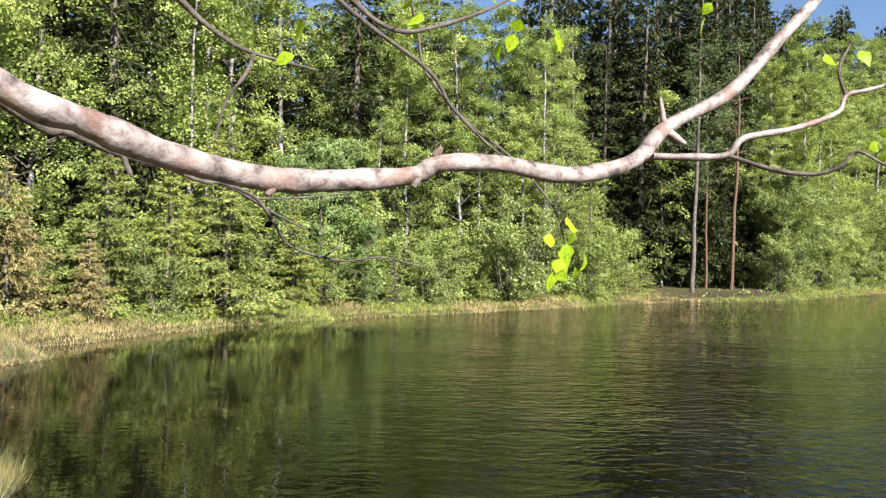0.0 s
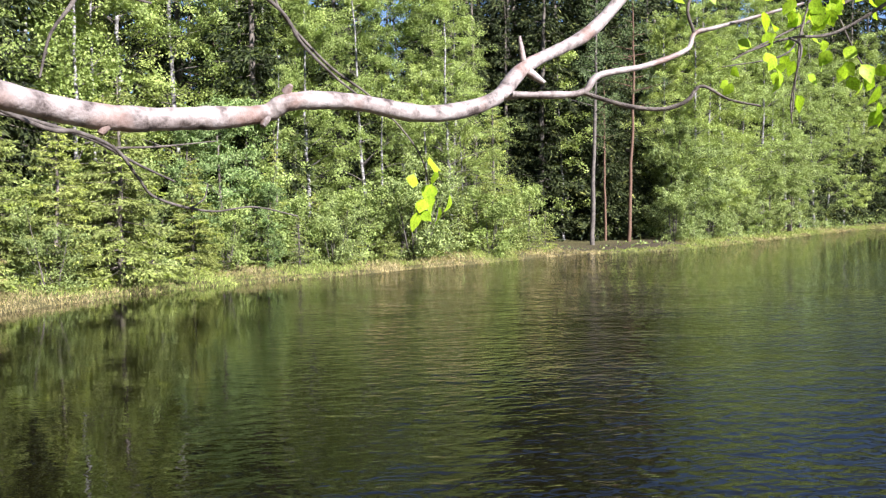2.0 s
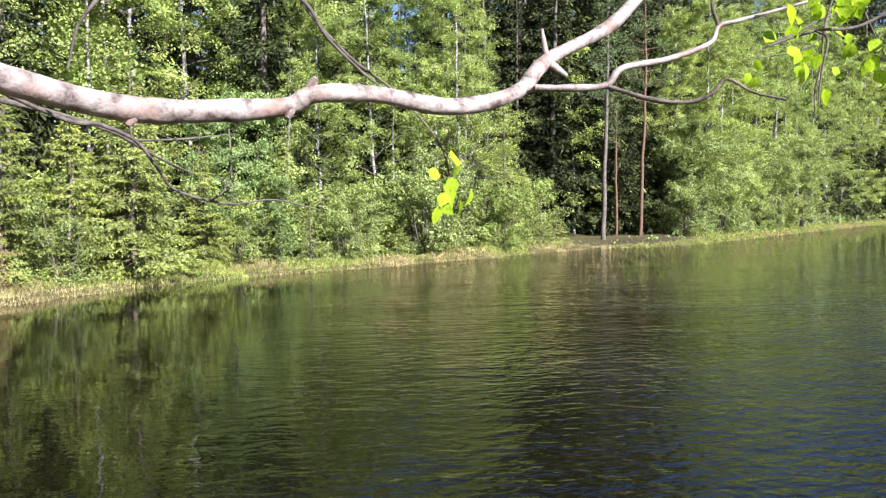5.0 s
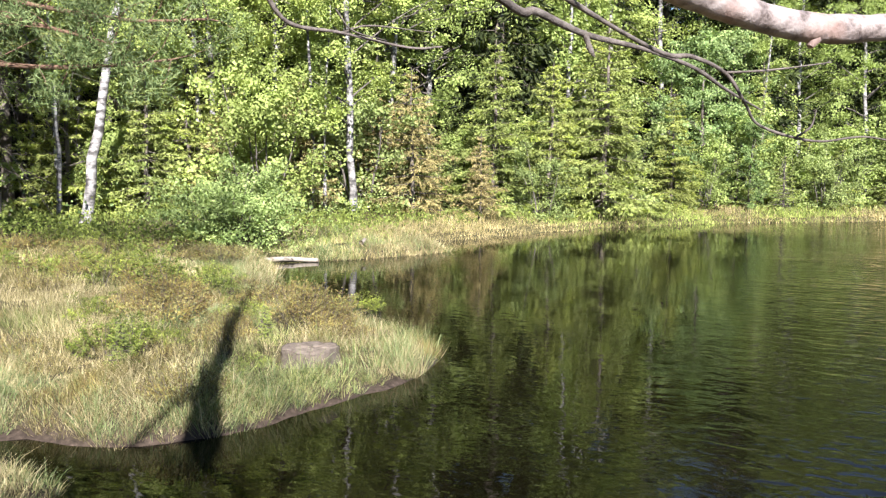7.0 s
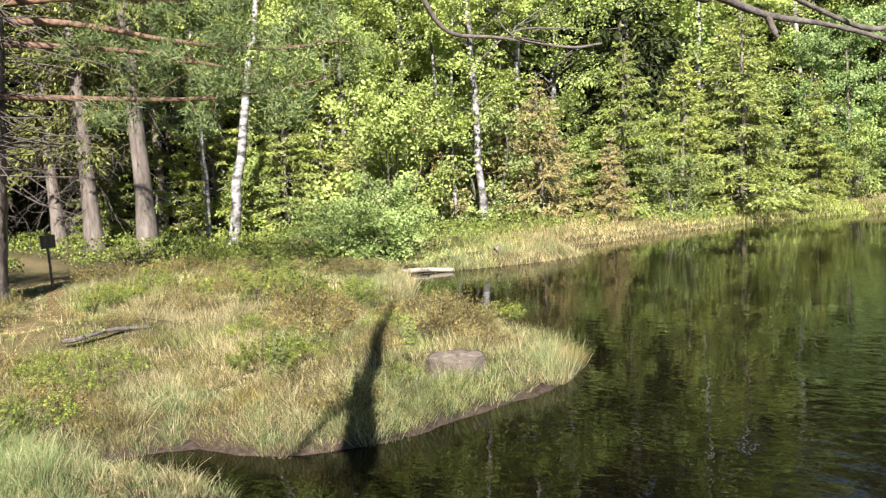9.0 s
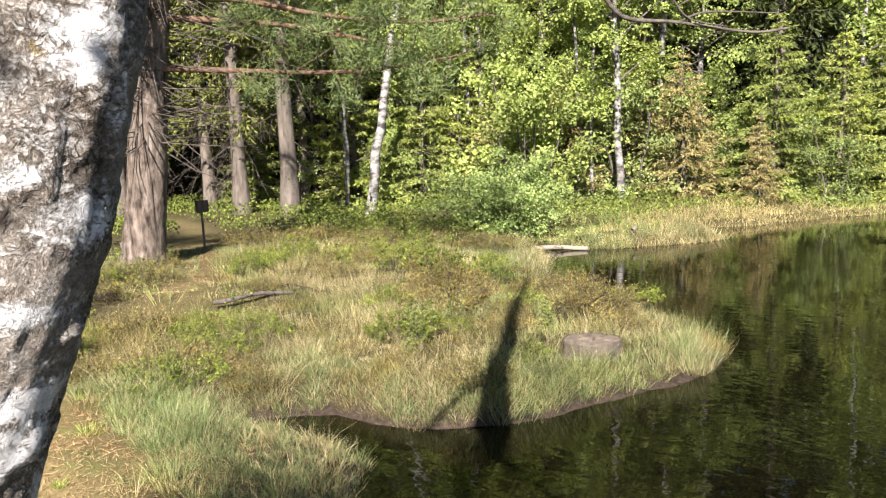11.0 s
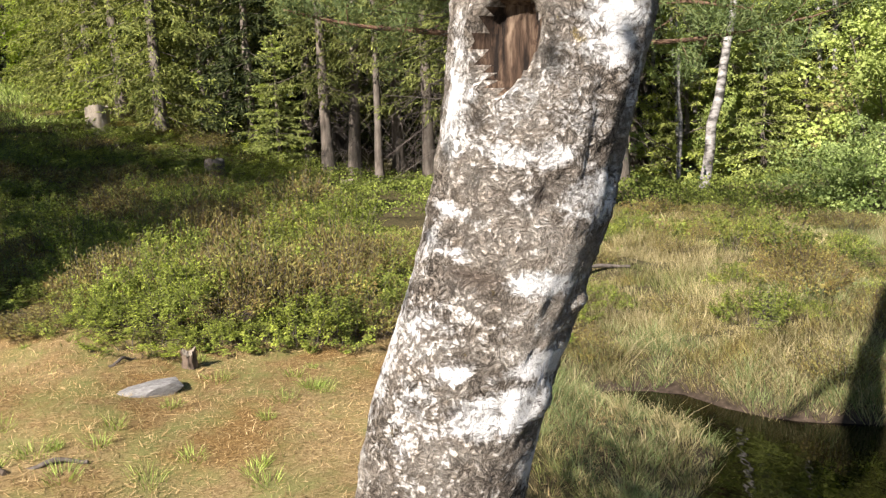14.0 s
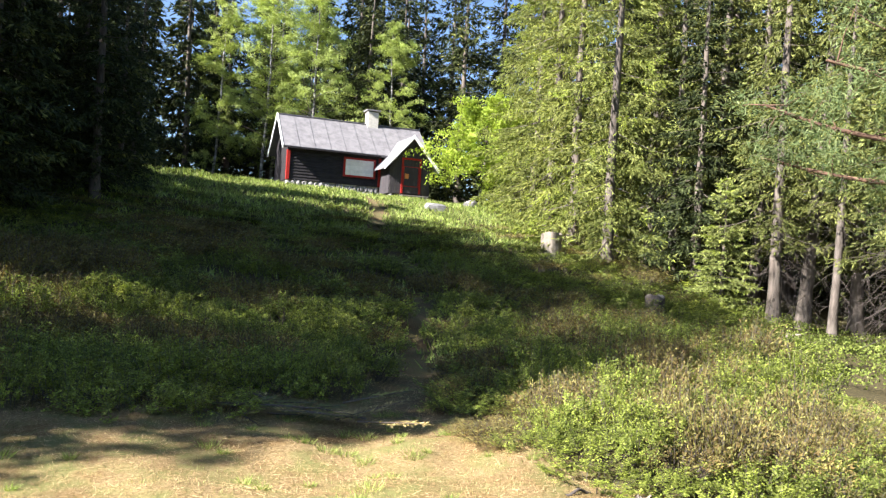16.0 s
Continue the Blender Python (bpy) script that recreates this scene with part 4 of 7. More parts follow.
# east edge of the clearing: clear stems with dead twigs, birches among them
for kind, x, y, s, lean in (("bare", -18.4, 14.25, 0.95, (0.5, -1.0)), ("bare", -17.3, 14.95, 1.15, (0, -0.6)), ("bare", -20.5, 14.65, 0.8, (0, 2)), ("bare", -21.7, 12.65, 0.95, (0, 1)),
                            ("bare", -27.1, 10.45, 0.95, (0, 1.5)), ("bare", -27.3, 11.45, 1.0, (-1, 2.5)), ("bare", -25.5, 11.65, 0.8, (0, 2)), ("bare", -24.0, 12.75, 0.95, (0, 0)),
                            ("bare", -24.5, 13.85, 0.9, (0, 0.5)), ("bare", -21.8, 13.05, 0.85, (0, 1)), ("bare", -28.5, 13.65, 1.0, (0, 0)), ("bare", -26.0, 15.65, 1.0, (0, 0)), ("bare", -22.5, 17.35, 1.0, (0, 0)),
                            ("bare", -20.0, 17.65, 0.9, (0, 0)), ("bare", -18.7, 19.95, 0.9, (0, 0)), ("bare", -30.0, 10.75, 1.0, (0, 0)), ("bare", -31.4, 9.75, 1.05, (0, 0)), ("bare", -31.9, 8.25, 1.0, (0, 0)),
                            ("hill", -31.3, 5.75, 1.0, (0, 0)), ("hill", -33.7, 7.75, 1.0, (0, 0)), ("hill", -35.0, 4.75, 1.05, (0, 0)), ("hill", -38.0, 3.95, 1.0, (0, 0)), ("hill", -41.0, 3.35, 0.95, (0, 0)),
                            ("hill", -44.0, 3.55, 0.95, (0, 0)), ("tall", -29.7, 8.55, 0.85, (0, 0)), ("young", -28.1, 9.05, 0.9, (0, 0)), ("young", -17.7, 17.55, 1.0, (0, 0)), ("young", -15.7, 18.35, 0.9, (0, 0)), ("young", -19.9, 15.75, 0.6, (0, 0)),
                            ("young", -14.1, 23.55, 1.0, (0, 0)), ("young", -13.1, 26.15, 1.2, (0, 0)), ("young", -16.3, 20.65, 0.9, (0, 0)), ("dry", -13.5, 22.15, 0.9, (0, 0)), ("dry", -14.7, 20.55, 0.8, (0, 0)),
                            ("birch", -16.0, 20.75, 0.85, (0, 0)), ("birch", -16.7, 22.35, 0.95, (0, 0)), ("birch", -12.1, 22.75, 0.95, (0, -0.5)), ("birch", -16.1, 24.55, 1.0, (0, 0)), ("birch", -18.3, 22.55, 1.0, (0, 0)),
                            ("birch", -12.8, 26.29, 1.05, (0, 0)), ("birch", -20.1, 20.15, 0.9, (0, 0)), ("birch", -20.9, 24.75, 1.1, (0, 0)), ("birch", -17.5, 17.15, 0.7, (0, 0))):
    put_tree(kind, x, y, s, lean)

LEANING = leafy_meshes("leaning_birch", 131, 9, 1.5, 0.45, 6500, BIRCH_LEAF, BIRCH_BARK, 0.09, lean=(1.0, 1.2), limbs=26, girth=0.13)
plant("leaning_birch", LEANING, -15.6, 16.15, "thin white birch leaning over the meadow edge", "tree", "edge birches")
THIN = leafy_meshes("thin_birch", 132, 10, 1.2, 0.5, 5000, BIRCH_LEAF, BIRCH_BARK, 0.09, lean=(0.2, 0.1), limbs=18, girth=0.07)
for x, y, s in ((-19.5, 17.9, 1.0), (-16.8, 16.4, 0.75), (-13.1, 22.0, 0.8), (-12.7, 22.3, 0.7), (-1.5, 35.8, 0.8), (5.5, 42.0, 0.9), (3.2, 41.6, 0.9), (7.6, 43.6, 0.8)):
    plant("thin_birch", THIN, x, y, "slender birch stem with a sparse crown", "tree", "edge birches", s, rt.uniform(0, 360))

# behind the cabin; south of the clearing dark spruces, many added unseen for shade
for kind, x, y, s in (("simple", -57.0, -8.5, 1.05), ("simple", -55.5, -5.0, 0.95), ("simple", -60.0, -12.0, 1.0), ("birch", -54.0, -10.8, 1.05), ("birch", -52.0, -13.5, 0.95), ("simple", -62.0, -4.0, 1.0), ("birch", -56.0, -14.0, 1.1),
                      ("simple", -52.5, -0.85, 0.95), ("simple", -49.5, 2.75, 0.9), ("simple", -54.5, 1.65, 1.0), ("simple", -48.0, 5.15, 0.95), ("simple", -41.5, 7.15, 0.95), ("simple", -37.0, 8.65, 1.0), ("birch", -51.5, -16.5, 0.8),
                      ("simple", -63.0, -17.0, 0.9), ("simple", -58.0, -19.5, 0.95), ("simple", -45.5, 8.75, 1.0), ("simple", -38.5, 12.15, 1.0), ("simple", -33.5, 13.15, 1.0),
                      ("tall", -27.5, -12.2, 0.42), ("tall", -24.3, -11.2, 0.52), ("simple", -28.0, -16.0, 0.4), ("simple", -31.0, -19.0, 0.5), ("simple", -34.0, -21.5, 0.5), ("simple", -25.0, -16.0, 0.65), ("simple", -36.0, -25.0, 0.9), ("simple", -41.0, -24.0, 0.8), ("simple", -46.0, -25.0, 0.9), ("simple", -2.4, -14.8, 0.9), ("simple", -0.6, -16.2, 0.9), ("simple", -2.6, -13.2, 0.95), ("simple", -6.4, -13.2, 0.72), ("simple", -1.2, -12.8, 0.8), ("simple", -45.0, -21.0, 0.9), ("simple", -50.0, -22.0, 1.0), ("simple", -55.0, -23.0, 1.1), ("simple", -40.0, -21.5, 0.6), ("tall", -23.0, -9.9, 0.6), ("simple", -30.0, -16.0, 0.4), ("simple", -33.0, -18.5, 0.5), ("tall", -26.0, -10.6, 0.42), ("tall", -28.6, -11.4, 0.42),
                      ("tall", -21.5, -11.4, 0.67), ("tall", -19.0, -10.6, 0.69), ("tall", -17.0, -10.8, 0.72), ("simple", -56.0, -17.0, 1.0), ("simple", -59.0, -15.0, 1.05), ("simple", -62.0, -20.0, 1.1), ("simple", -53.5, -19.0, 1.0), ("simple", -4.2, -13.3, 1.02), ("simple", -13.4, -13.0, 0.98), ("simple", -15.7, -12.2, 0.81), ("simple", -18.0, -12.2, 0.83), ("simple", -20.3, -12.4, 0.68), ("simple", -22.6, -12.3, 0.63), ("simple", -24.9, -12.3, 0.51), ("simple", -27.2, -12.1, 0.4), ("simple", -10.4, -14.8, 1.01), ("simple", -13.0, -15.0, 1.06), 
                      
                      ("simple", -16.5, -17.0, 0.82), ("simple", -13.0, -18.5, 0.95), ("simple", -9.5, -19.5, 0.9), ("simple", -6.0, -20.5, 0.9), ("simple", -18.0, -21.0, 0.83), 
                      ("simple", -13.2, -16.4, 1.0), ("simple", -9.6, -17.6, 1.0), ("simple", -17.0, -19.6, 0.85), ("simple", -20.6, -17.0, 0.67), ("simple", -14.8, -19.2, 1.02), ("simple", -11.3, -20.8, 1.0), ("simple", -7.8, -21.8, 1.0), ("simple", -18.8, -18.4, 0.84), ("simple", -22.6, -18.6, 0.63), ("simple", -58.0, -7.0, 1.15), ("simple", -53.5, -7.2, 0.9), ("simple", -59.5, -1.85, 1.1), ("birch", -50.5, -10.0, 0.9), ("simple", -61.5, -9.0, 1.15), ("simple", -65.0, -13.0, 1.15), ("simple", -66.0, -6.0, 1.15), ("birch", -51.0, -5.0, 0.85), ("simple", 2.0, -46.0, 0.9)):
    put_tree(kind, x, y, s)
plant("maple_tree", MAPLE, -44.4, 0.9, "spreading yellow-green maple beside the cabin porch", "tree", "", 0.76, 30)
plant("willow_bush", WILLOW, -11.0, 15.75, "round grey-green willow bush at the water", "bush", "", 1.0, 0, (0, 0), 0.1)


# random woods behind the named rows
def woods():
    placed = [(o.matrix_basis.translation.x, o.matrix_basis.translation.y) for o in scene.objects if o.get("category") in ("tree", "bush")]
    done = 0
    rng = np.random.default_rng(15)
    fars, bears = rng.uniform(20, 100, 6000), np.radians(rng.uniform(-37, 70, 6000))
    xs, ys = -fars * np.sin(bears), fars * np.cos(bears) + 1
    ds, cs = inside_by(LAKE_R, xs, ys), inside_by(CLEAR_R, xs, ys)
    ok = (ds > 5) & (ds < 26) & (cs > 1.5)
    for x, y, far in zip(xs[ok].tolist(), ys[ok].tolist(), fars[ok].tolist()):
        if min((x - a) ** 2 + (y - b) ** 2 for a, b in placed) < (1.8 + 0.018 * far) ** 2:
            continue
        gap = 10 < x < 24 and 48 < y < 56
        if gap:
            continue
        east = x < -15 and y < 26
        kind = rt.choices(("simple", "inner", "bare", "slim"), (0.72, 0.08, 0.20, 0.0) if east else (0.66, 0.34, 0.0, 0.0))[0]
        put_tree(kind, x, y, rt.uniform(0.85, 1.12))
        placed.append((x, y))
        done += 1
        if done >= 130:
            break


woods()
for kind, x, y, s in (("simple", 9.0, 57.0, 1.3), ("simple", 11.0, 59.0, 1.35), ("simple", 13.4, 57.6, 1.3), ("simple", 15.2, 56.4, 1.2), ("simple", 17.0, 58.4, 1.3), ("simple", 19.4, 57.4, 1.2), ("simple", 21.6, 59.4, 1.3), ("simple", 23.6, 61.4, 1.3),
                      ("simple", 16.0, 62.4, 1.45), ("simple", 19.8, 63.0, 1.45), ("simple", 12.4, 62.4, 1.45), ("simple", 9.4, 62.0, 1.4), ("simple", 26.0, 63.6, 1.3), ("simple", 14.4, 60.0, 1.4), ("simple", 18.2, 60.6, 1.4), ("simple", 22.0, 64.0, 1.4),
                      ("birch", 27, 57.5, 1.15), ("birch", 30, 61, 1.2), ("birch", 33.5, 64.5, 1.2), ("birch", 36.5, 69, 1.25), ("birch", 40.5, 72.5, 1.3), ("birch", 44, 77, 1.3), ("birch", 48.5, 81, 1.4), ("birch", 53.5, 86.5, 1.45),
                      ("birch", 58.5, 91.5, 1.5), ("birch", 64, 97, 1.6), ("birch", 70.5, 103, 1.7), ("birch", 77, 109, 1.8), ("alder", 40, 69.8, 1.0), ("alder", 45.5, 75.5, 1.05), ("simple", 21.6, 62.7, 1.24), ("simple", 24.5, 63.4, 1.26),
                      ("simple", 27.2, 65.6, 1.32), ("simple", 28.5, 68.1, 1.3), ("simple", 30.3, 70.7, 1.23), ("simple", 32.6, 71.5, 1.26), ("simple", 35.1, 74.9, 1.28), ("simple", 36.8, 76.0, 1.38), ("simple", 38.9, 78.6, 1.28), ("simple", 42.1, 80.2, 1.35),
                      ("simple", 44.0, 82.7, 1.42), ("simple", 46.3, 84.0, 1.31), ("simple", 49.1, 86.6, 1.36), ("simple", 51.3, 88.8, 1.47), ("simple", 53.4, 90.4, 1.44), ("simple", 55.6, 92.2, 1.54), ("simple", 56.6, 95.1, 1.56), ("simple", 60.1, 97.4, 1.55),
                      ("simple", 61.1, 98.3, 1.59), ("simple", 63.8, 100.3, 1.67), ("simple", 66.0, 103.3, 1.59), ("simple", 67.8, 104.3, 1.64), ("simple", 70.0, 107.0, 1.68), ("simple", 73.1, 109.8, 1.67), ("simple", 74.6, 110.7, 1.78), ("simple", 77.8, 112.8, 1.82),
                      ("simple", 78.9, 114.5, 1.85), ("simple", 81.1, 116.8, 1.83), ("simple", 83.2, 119.3, 1.86), ("simple", 22.8, 69.2, 1.42), ("simple", 25.6, 71.4, 1.39), ("simple", 29.8, 75.1, 1.5), ("simple", 33.2, 79.0, 1.53), ("simple", 35.7, 80.8, 1.39),
                      ("simple", 39.8, 85.1, 1.49), ("simple", 43.1, 89.1, 1.41), ("simple", 47.5, 90.8, 1.6), ("simple", 49.3, 95.5, 1.62), ("simple", 54.6, 98.0, 1.58), ("simple", 57.9, 100.9, 1.6), ("simple", 60.6, 104.2, 1.71), ("simple", 63.1, 106.6, 1.77),
                      ("simple", 67.1, 109.9, 1.79), ("simple", 71.1, 114.2, 1.84), ("simple", 73.8, 116.7, 1.85), ("simple", 76.8, 120.1, 1.87), ("simple", 81.3, 123.8, 2.0),
                      ("simple", 74.0, 113.0, 1.96), ("simple", 76.2, 113.8, 1.94), ("simple", 78.4, 114.6, 2.13), ("simple", 81.3, 115.8, 1.96), ("simple", 83.9, 116.4, 1.94), ("simple", 86.1, 117.1, 2.13), ("simple", 89.0, 118.3, 2.1), ("simple", 91.3, 119.0, 2.06), ("simple", 94.2, 120.2, 2.12), ("simple", 96.4, 121.2, 2.07), ("simple", 99.0, 121.8, 2.02), ("simple", 101.1, 123.1, 2.12), ("simple", 103.8, 123.8, 2.13), ("simple", 106.5, 125.1, 2.11)):
    put_tree(kind, x, y, s)


for x, y in ((-10.5, -13.2), (-6.8, -13.5)):  # high crowns added out of view to shade the slope
    plant("bare_stemmed_spruce", BARE[2], x, y, "tall spruce with bare grey lower stem", "tree", "forest spruces", 1.5, 40)


def far_woods():
    """The closed forest further off, as one belt of simple spruces."""
    rng = np.random.default_rng(77)
    b = Build()
    fars, bears = rng.uniform(40, 170, 6000), np.radians(rng.uniform(-62, 128, 6000))
    xs, ys = -fars * np.sin(bears), fars * np.cos(bears)
    ds, cs = inside_by(LAKE_R, xs, ys), inside_by(CLEAR_R, xs, ys)
    ok = np.nonzero((ds > 20) & (ds < 70) & (cs > 10))[0][:400]
    for x, y, z in zip(xs[ok].tolist(), ys[ok].tolist(), height(xs[ok], ys[ok]).tolist()):
        tall = rng.uniform(15, 22)
        k = 100
        s = rng.uniform(0.02, 1, k) ** 0.8
        az = rng.uniform(0, 6.28, k)
        r = (1 - s) * rng.uniform(0.25, 1, k) ** 0.5 * 3.4 + 0.1
        p = np.stack([x + r * np.cos(az) * 0.5, y + r * np.sin(az) * 0.5, z + s * tall], -1)
        a = np.stack([np.cos(az), np.sin(az), rng.uniform(-0.8, -0.1, k)], -1)
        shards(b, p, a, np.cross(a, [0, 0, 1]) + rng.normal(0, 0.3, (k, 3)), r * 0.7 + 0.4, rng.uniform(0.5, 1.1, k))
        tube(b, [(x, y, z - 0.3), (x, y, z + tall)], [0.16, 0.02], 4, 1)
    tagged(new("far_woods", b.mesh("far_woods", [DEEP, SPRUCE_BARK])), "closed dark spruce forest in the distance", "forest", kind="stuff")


far_woods()


# ---- the old birch beside the viewer ----
def spline(pts, per=8):
    p = np.asarray(pts, float)
    p = np.concatenate([[2 * p[0] - p[1]], p, [2 * p[-1] - p[-2]]])
    out = []
    for i in range(1, len(p) - 2):
        for s in np.linspace(0, 1, per, endpoint=False):
            a, b_, c, d = p[i - 1], p[i], p[i + 1], p[i + 2]
            out.append(0.5 * (2 * b_ + (c - a) * s + (2 * a - 5 * b_ + 4 * c - d) * s * s + (3 * b_ - a - 3 * c + d) * s ** 3))
    return np.array(out + [p[-2]])


BIRCH_AXIS = [(-1.29, 1.76, 0.2), (-1.26, 1.81, 0.6), (-1.22, 1.89, 1.2), (-1.165, 2.0, 1.87), (-1.10, 2.12, 2.28), (-1.06, 2.185, 2.67), (-1.01, 2.26, 3.05), (-0.97, 2.33, 3.45)]


def old_birch_trunk():
    line = spline(BIRCH_AXIS, 40)
    want = np.arange(0.28, 3.44, 0.0115)
    axis = np.stack([np.interp(want, line[:, 2], line[:, k]) for k in range(3)], -1)
    n, sides = len(want), 128
    th = np.arange(sides) * 2 * math.pi / sides
    T, Z = np.meshgrid(th, want)
    face = np.degrees(T)
    face = (face + 180) % 360 - 180

    def blob(deg, z, wdeg, hz, tilt=0.0, power=2.0):
        dx = ((face - deg + 180) % 360 - 180) / wdeg
        dz = (Z - z - tilt * dx * hz) / hz
        return np.exp(-((dx * dx + dz * dz) ** power))

    # smooth white plates: bearing, height, half breadth, half height, slope
    plates = [(-84, 2.492, 23, 0.033, 0, 1), (-87, 2.425, 20, 0.03, 0, 0.8), (-88, 2.519, 19, 0.077, 0, 0.6), (4, 2.596, 26, 0.03, 0.2, 0.95), (0, 2.55, 15, 0.024, 0, 1), (-28, 2.394, 28, 0.023, 0, 0.6), (17, 2.332, 27, 0.049, 0, 0.85),
              (-37, 2.335, 8, 0.017, 0, 0.6), (-77, 2.319, 24, 0.010, -1.6, 1.1), (-73, 2.261, 21, 0.012, -1.5, 1.1), (-6, 2.206, 30, 0.019, -0.5, 1.25), (-46, 2.077, 15, 0.023, 0, 1), (17, 2.074, 33, 0.026, 0.2, 1), (-3, 2.007, 45, 0.045, 0.2, 1),
              (-72, 2.139, 33, 0.056, 0, 0.45), (9, 2.55, 42, 0.111, 0, 0.38), (-39, 2.448, 30, 0.061, 0, 0.4), (-89, 2.457, 18, 0.071, 0, 0.6), (36, 2.486, 12, 0.04, 0, 0.7), (-93, 2.259, 13, 0.049, 0, 0.5), (-65, 2.012, 20, 0.097, 0, 0.4),
              (-40, 1.80, 40, 0.03, 0.2, 1), (-60, 2.69, 26, 0.03, 0, 0.8), (0, 2.70, 30, 0.03, 0, 0.8), (-20, 1.62, 30, 0.03, 0, 1), (-70, 1.45, 30, 0.025, 0, 1), (-15, 1.30, 40, 0.03, 0, 1), (60, 1.9, 40, 0.05, 0, 1), (150, 2.2, 60, 0.2, 0, 1), (-130, 2.1, 40, 0.2, 0, 0.8)]
    plate = np.zeros_like(T)
    for d, z, w, h, tl, level in plates:
        plate = np.maximum(plate, level * blob(d, z, w, h, tl, 2.2))
    arc, up = T * 0.15, Z
    ragged = vnoise(arc * 1.0, up, 0.05, 21) * 0.5 + vnoise(arc, up, 0.022, 22) * 0.5
    plate = np.clip(plate * 0.62 + (ragged - 0.5) * 0.45, 0, 1)
    strip = blob(-52, 2.222, 20, 0.016, -0.6, 2.5)
    radius = np.interp(want, [0.28, 0.5, 0.9, 1.87, 2.28, 2.67, 3.0, 3.44], [0.225, 0.185, 0.16, 0.147, 0.152, 0.160, 0.15, 0.135])[:, None] + 0 * T
    radius = radius + 0.016 * (vnoise(arc + 3, up, 0.28, 23) - 0.5) + 0.010 * (vnoise(arc, up, 0.10, 24) - 0.5)
    crust = (1 - smooth(plate, 0.25, 0.6))
    ridge = np.abs(vnoise(arc, up * 1.5, 0.028, 25) - 0.5) * 2
    ridge2 = np.abs(vnoise(arc, up * 1.3, 0.012, 26) - 0.5) * 2
    radius = radius + crust * (0.006 * ridge + 0.0035 * ridge2 - 0.004) - 0.006 * strip + 0.004 * np.sqrt(strip * (1 - strip))
    radius = radius - 0.020 * blob(29, 2.50, 6, 0.17) + 0.018 * blob(14, 2.60, 14, 0.16) + 0.010 * blob(30, 2.0, 12, 0.03) + 0.012 * blob(36, 2.16, 10, 0.02)
    # swollen lip round the hollow, and the hollow itself
    lip = blob(-56, 2.557, 27, 0.12, 0, 1.2)
    radius = radius + 0.016 * lip
    dx = ((face + 54 + 180) % 360 - 180) / np.interp(Z, [2.46, 2.49, 2.52, 2.56, 2.63], [5, 9, 16, 20, 21])
    dz = (Z - 2.556) / 0.078
    rr = np.sqrt(np.abs(dx) ** 2.3 + np.abs(dz) ** 2.3)
    pit = 1 - smooth(rr, 0.72, 1.0)
    radius = radius - 0.046 * pit + 0.012 * np.exp(-((rr - 1.12) / 0.12) ** 2) * (dz > 0.2)
    # branch scar with radial cracks
    kx, kz = np.radians((face + 23 + 180) % 360 - 180) * 0.15, Z - 2.342
    kr, ka = np.hypot(kx, kz), np.arctan2(kz, kx)
    radius = radius + 0.005 * np.cos(ka * 11 + 3 * vnoise(ka * 2, kr * 20, 1.0, 3)) * np.exp(-(kr / 0.045) ** 2) - 0.010 * np.exp(-(kr / 0.008) ** 2) - 0.004 * np.exp(-(kr / 0.035) ** 2)
    dark = np.clip(np.exp(-(kr / 0.011) ** 2) + 0.55 * np.exp(-(kr / 0.04) ** 2) * (np.cos(ka * 11) < -0.4), 0, 1)
    for d, z, w, h in ((-26, 2.068, 7, 0.006), (-36, 2.018, 5, 0.007), (-66, 2.452, 9, 0.012), (-60, 2.640, 26, 0.012), (-45, 2.648, 22, 0.012)):
        dark = np.maximum(dark, 0.85 * blob(d, z, w, h))
    pos = axis[:, None, :] + np.stack([np.cos(T), np.sin(T), 0 * T], -1) * radius[..., None]
    V = pos.reshape(-1, 3) + [-0.52, 0.17, -0.19]
    i, j = np.meshgrid(np.arange(n - 1), np.arange(sides), indexing="ij")
    j2 = (j + 1) % sides
    Q = np.stack([i * sides + j, i * sides + j2, (i + 1) * sides + j2, (i + 1) * sides + j], -1).reshape(-1, 4)
    deep = (rr < 0.97).reshape(-1)
    wood = deep[Q].all(1)
    out = []
    for sel, nm, mt in ((~wood, "trunk", OLD_BARK), (wood, "hollow", HOLLOW_WOOD)):
        used, inv = np.unique(Q[sel], return_inverse=True)
        b = Build()
        b.add(V[used], inv.reshape(-1, 4), 0, True)
        me = b.mesh(nm, [mt])
        a = me.color_attributes.new("plate", "FLOAT_COLOR", "POINT")
        a.data.foreach_set("color", np.stack([plate.ravel()[used], dark.ravel()[used], strip.ravel()[used], 1 + 0 * used], -1).ravel())
        out.append(me)
    return out


def knobbly(b, pts, radii, sides=14, per=12, seed=1, rough=0.06):
    line = spline(pts, per)
    rad = np.interp(np.linspace(0, len(pts) - 1, len(line)), np.arange(len(pts)), radii)
    rng = np.random.default_rng(seed)
    rad = rad * (1 + rough * np.convolve(rng.normal(0, 1, len(rad) + 4), np.ones(5) / 2.2, "valid"))
    tube(b, line, rad, sides)


LEAF_FORM = np.array([(0, 0, 0), (0.28, 0.16, 0.03), (0.42, 0.40, 0.05), (0.30, 0.68, 0.03), (0, 1.05, -0.06), (-0.30, 0.68, 0.03), (-0.42, 0.40, 0.05), (-0.28, 0.16, 0.03), (0, 0.42, -0.015)])
LEAF_FACE = [(0, 1, 8), (1, 2, 8), (2, 3, 8), (3, 4, 8), (4, 5, 8), (5, 6, 8), (6, 7, 8), (7, 0, 8)]


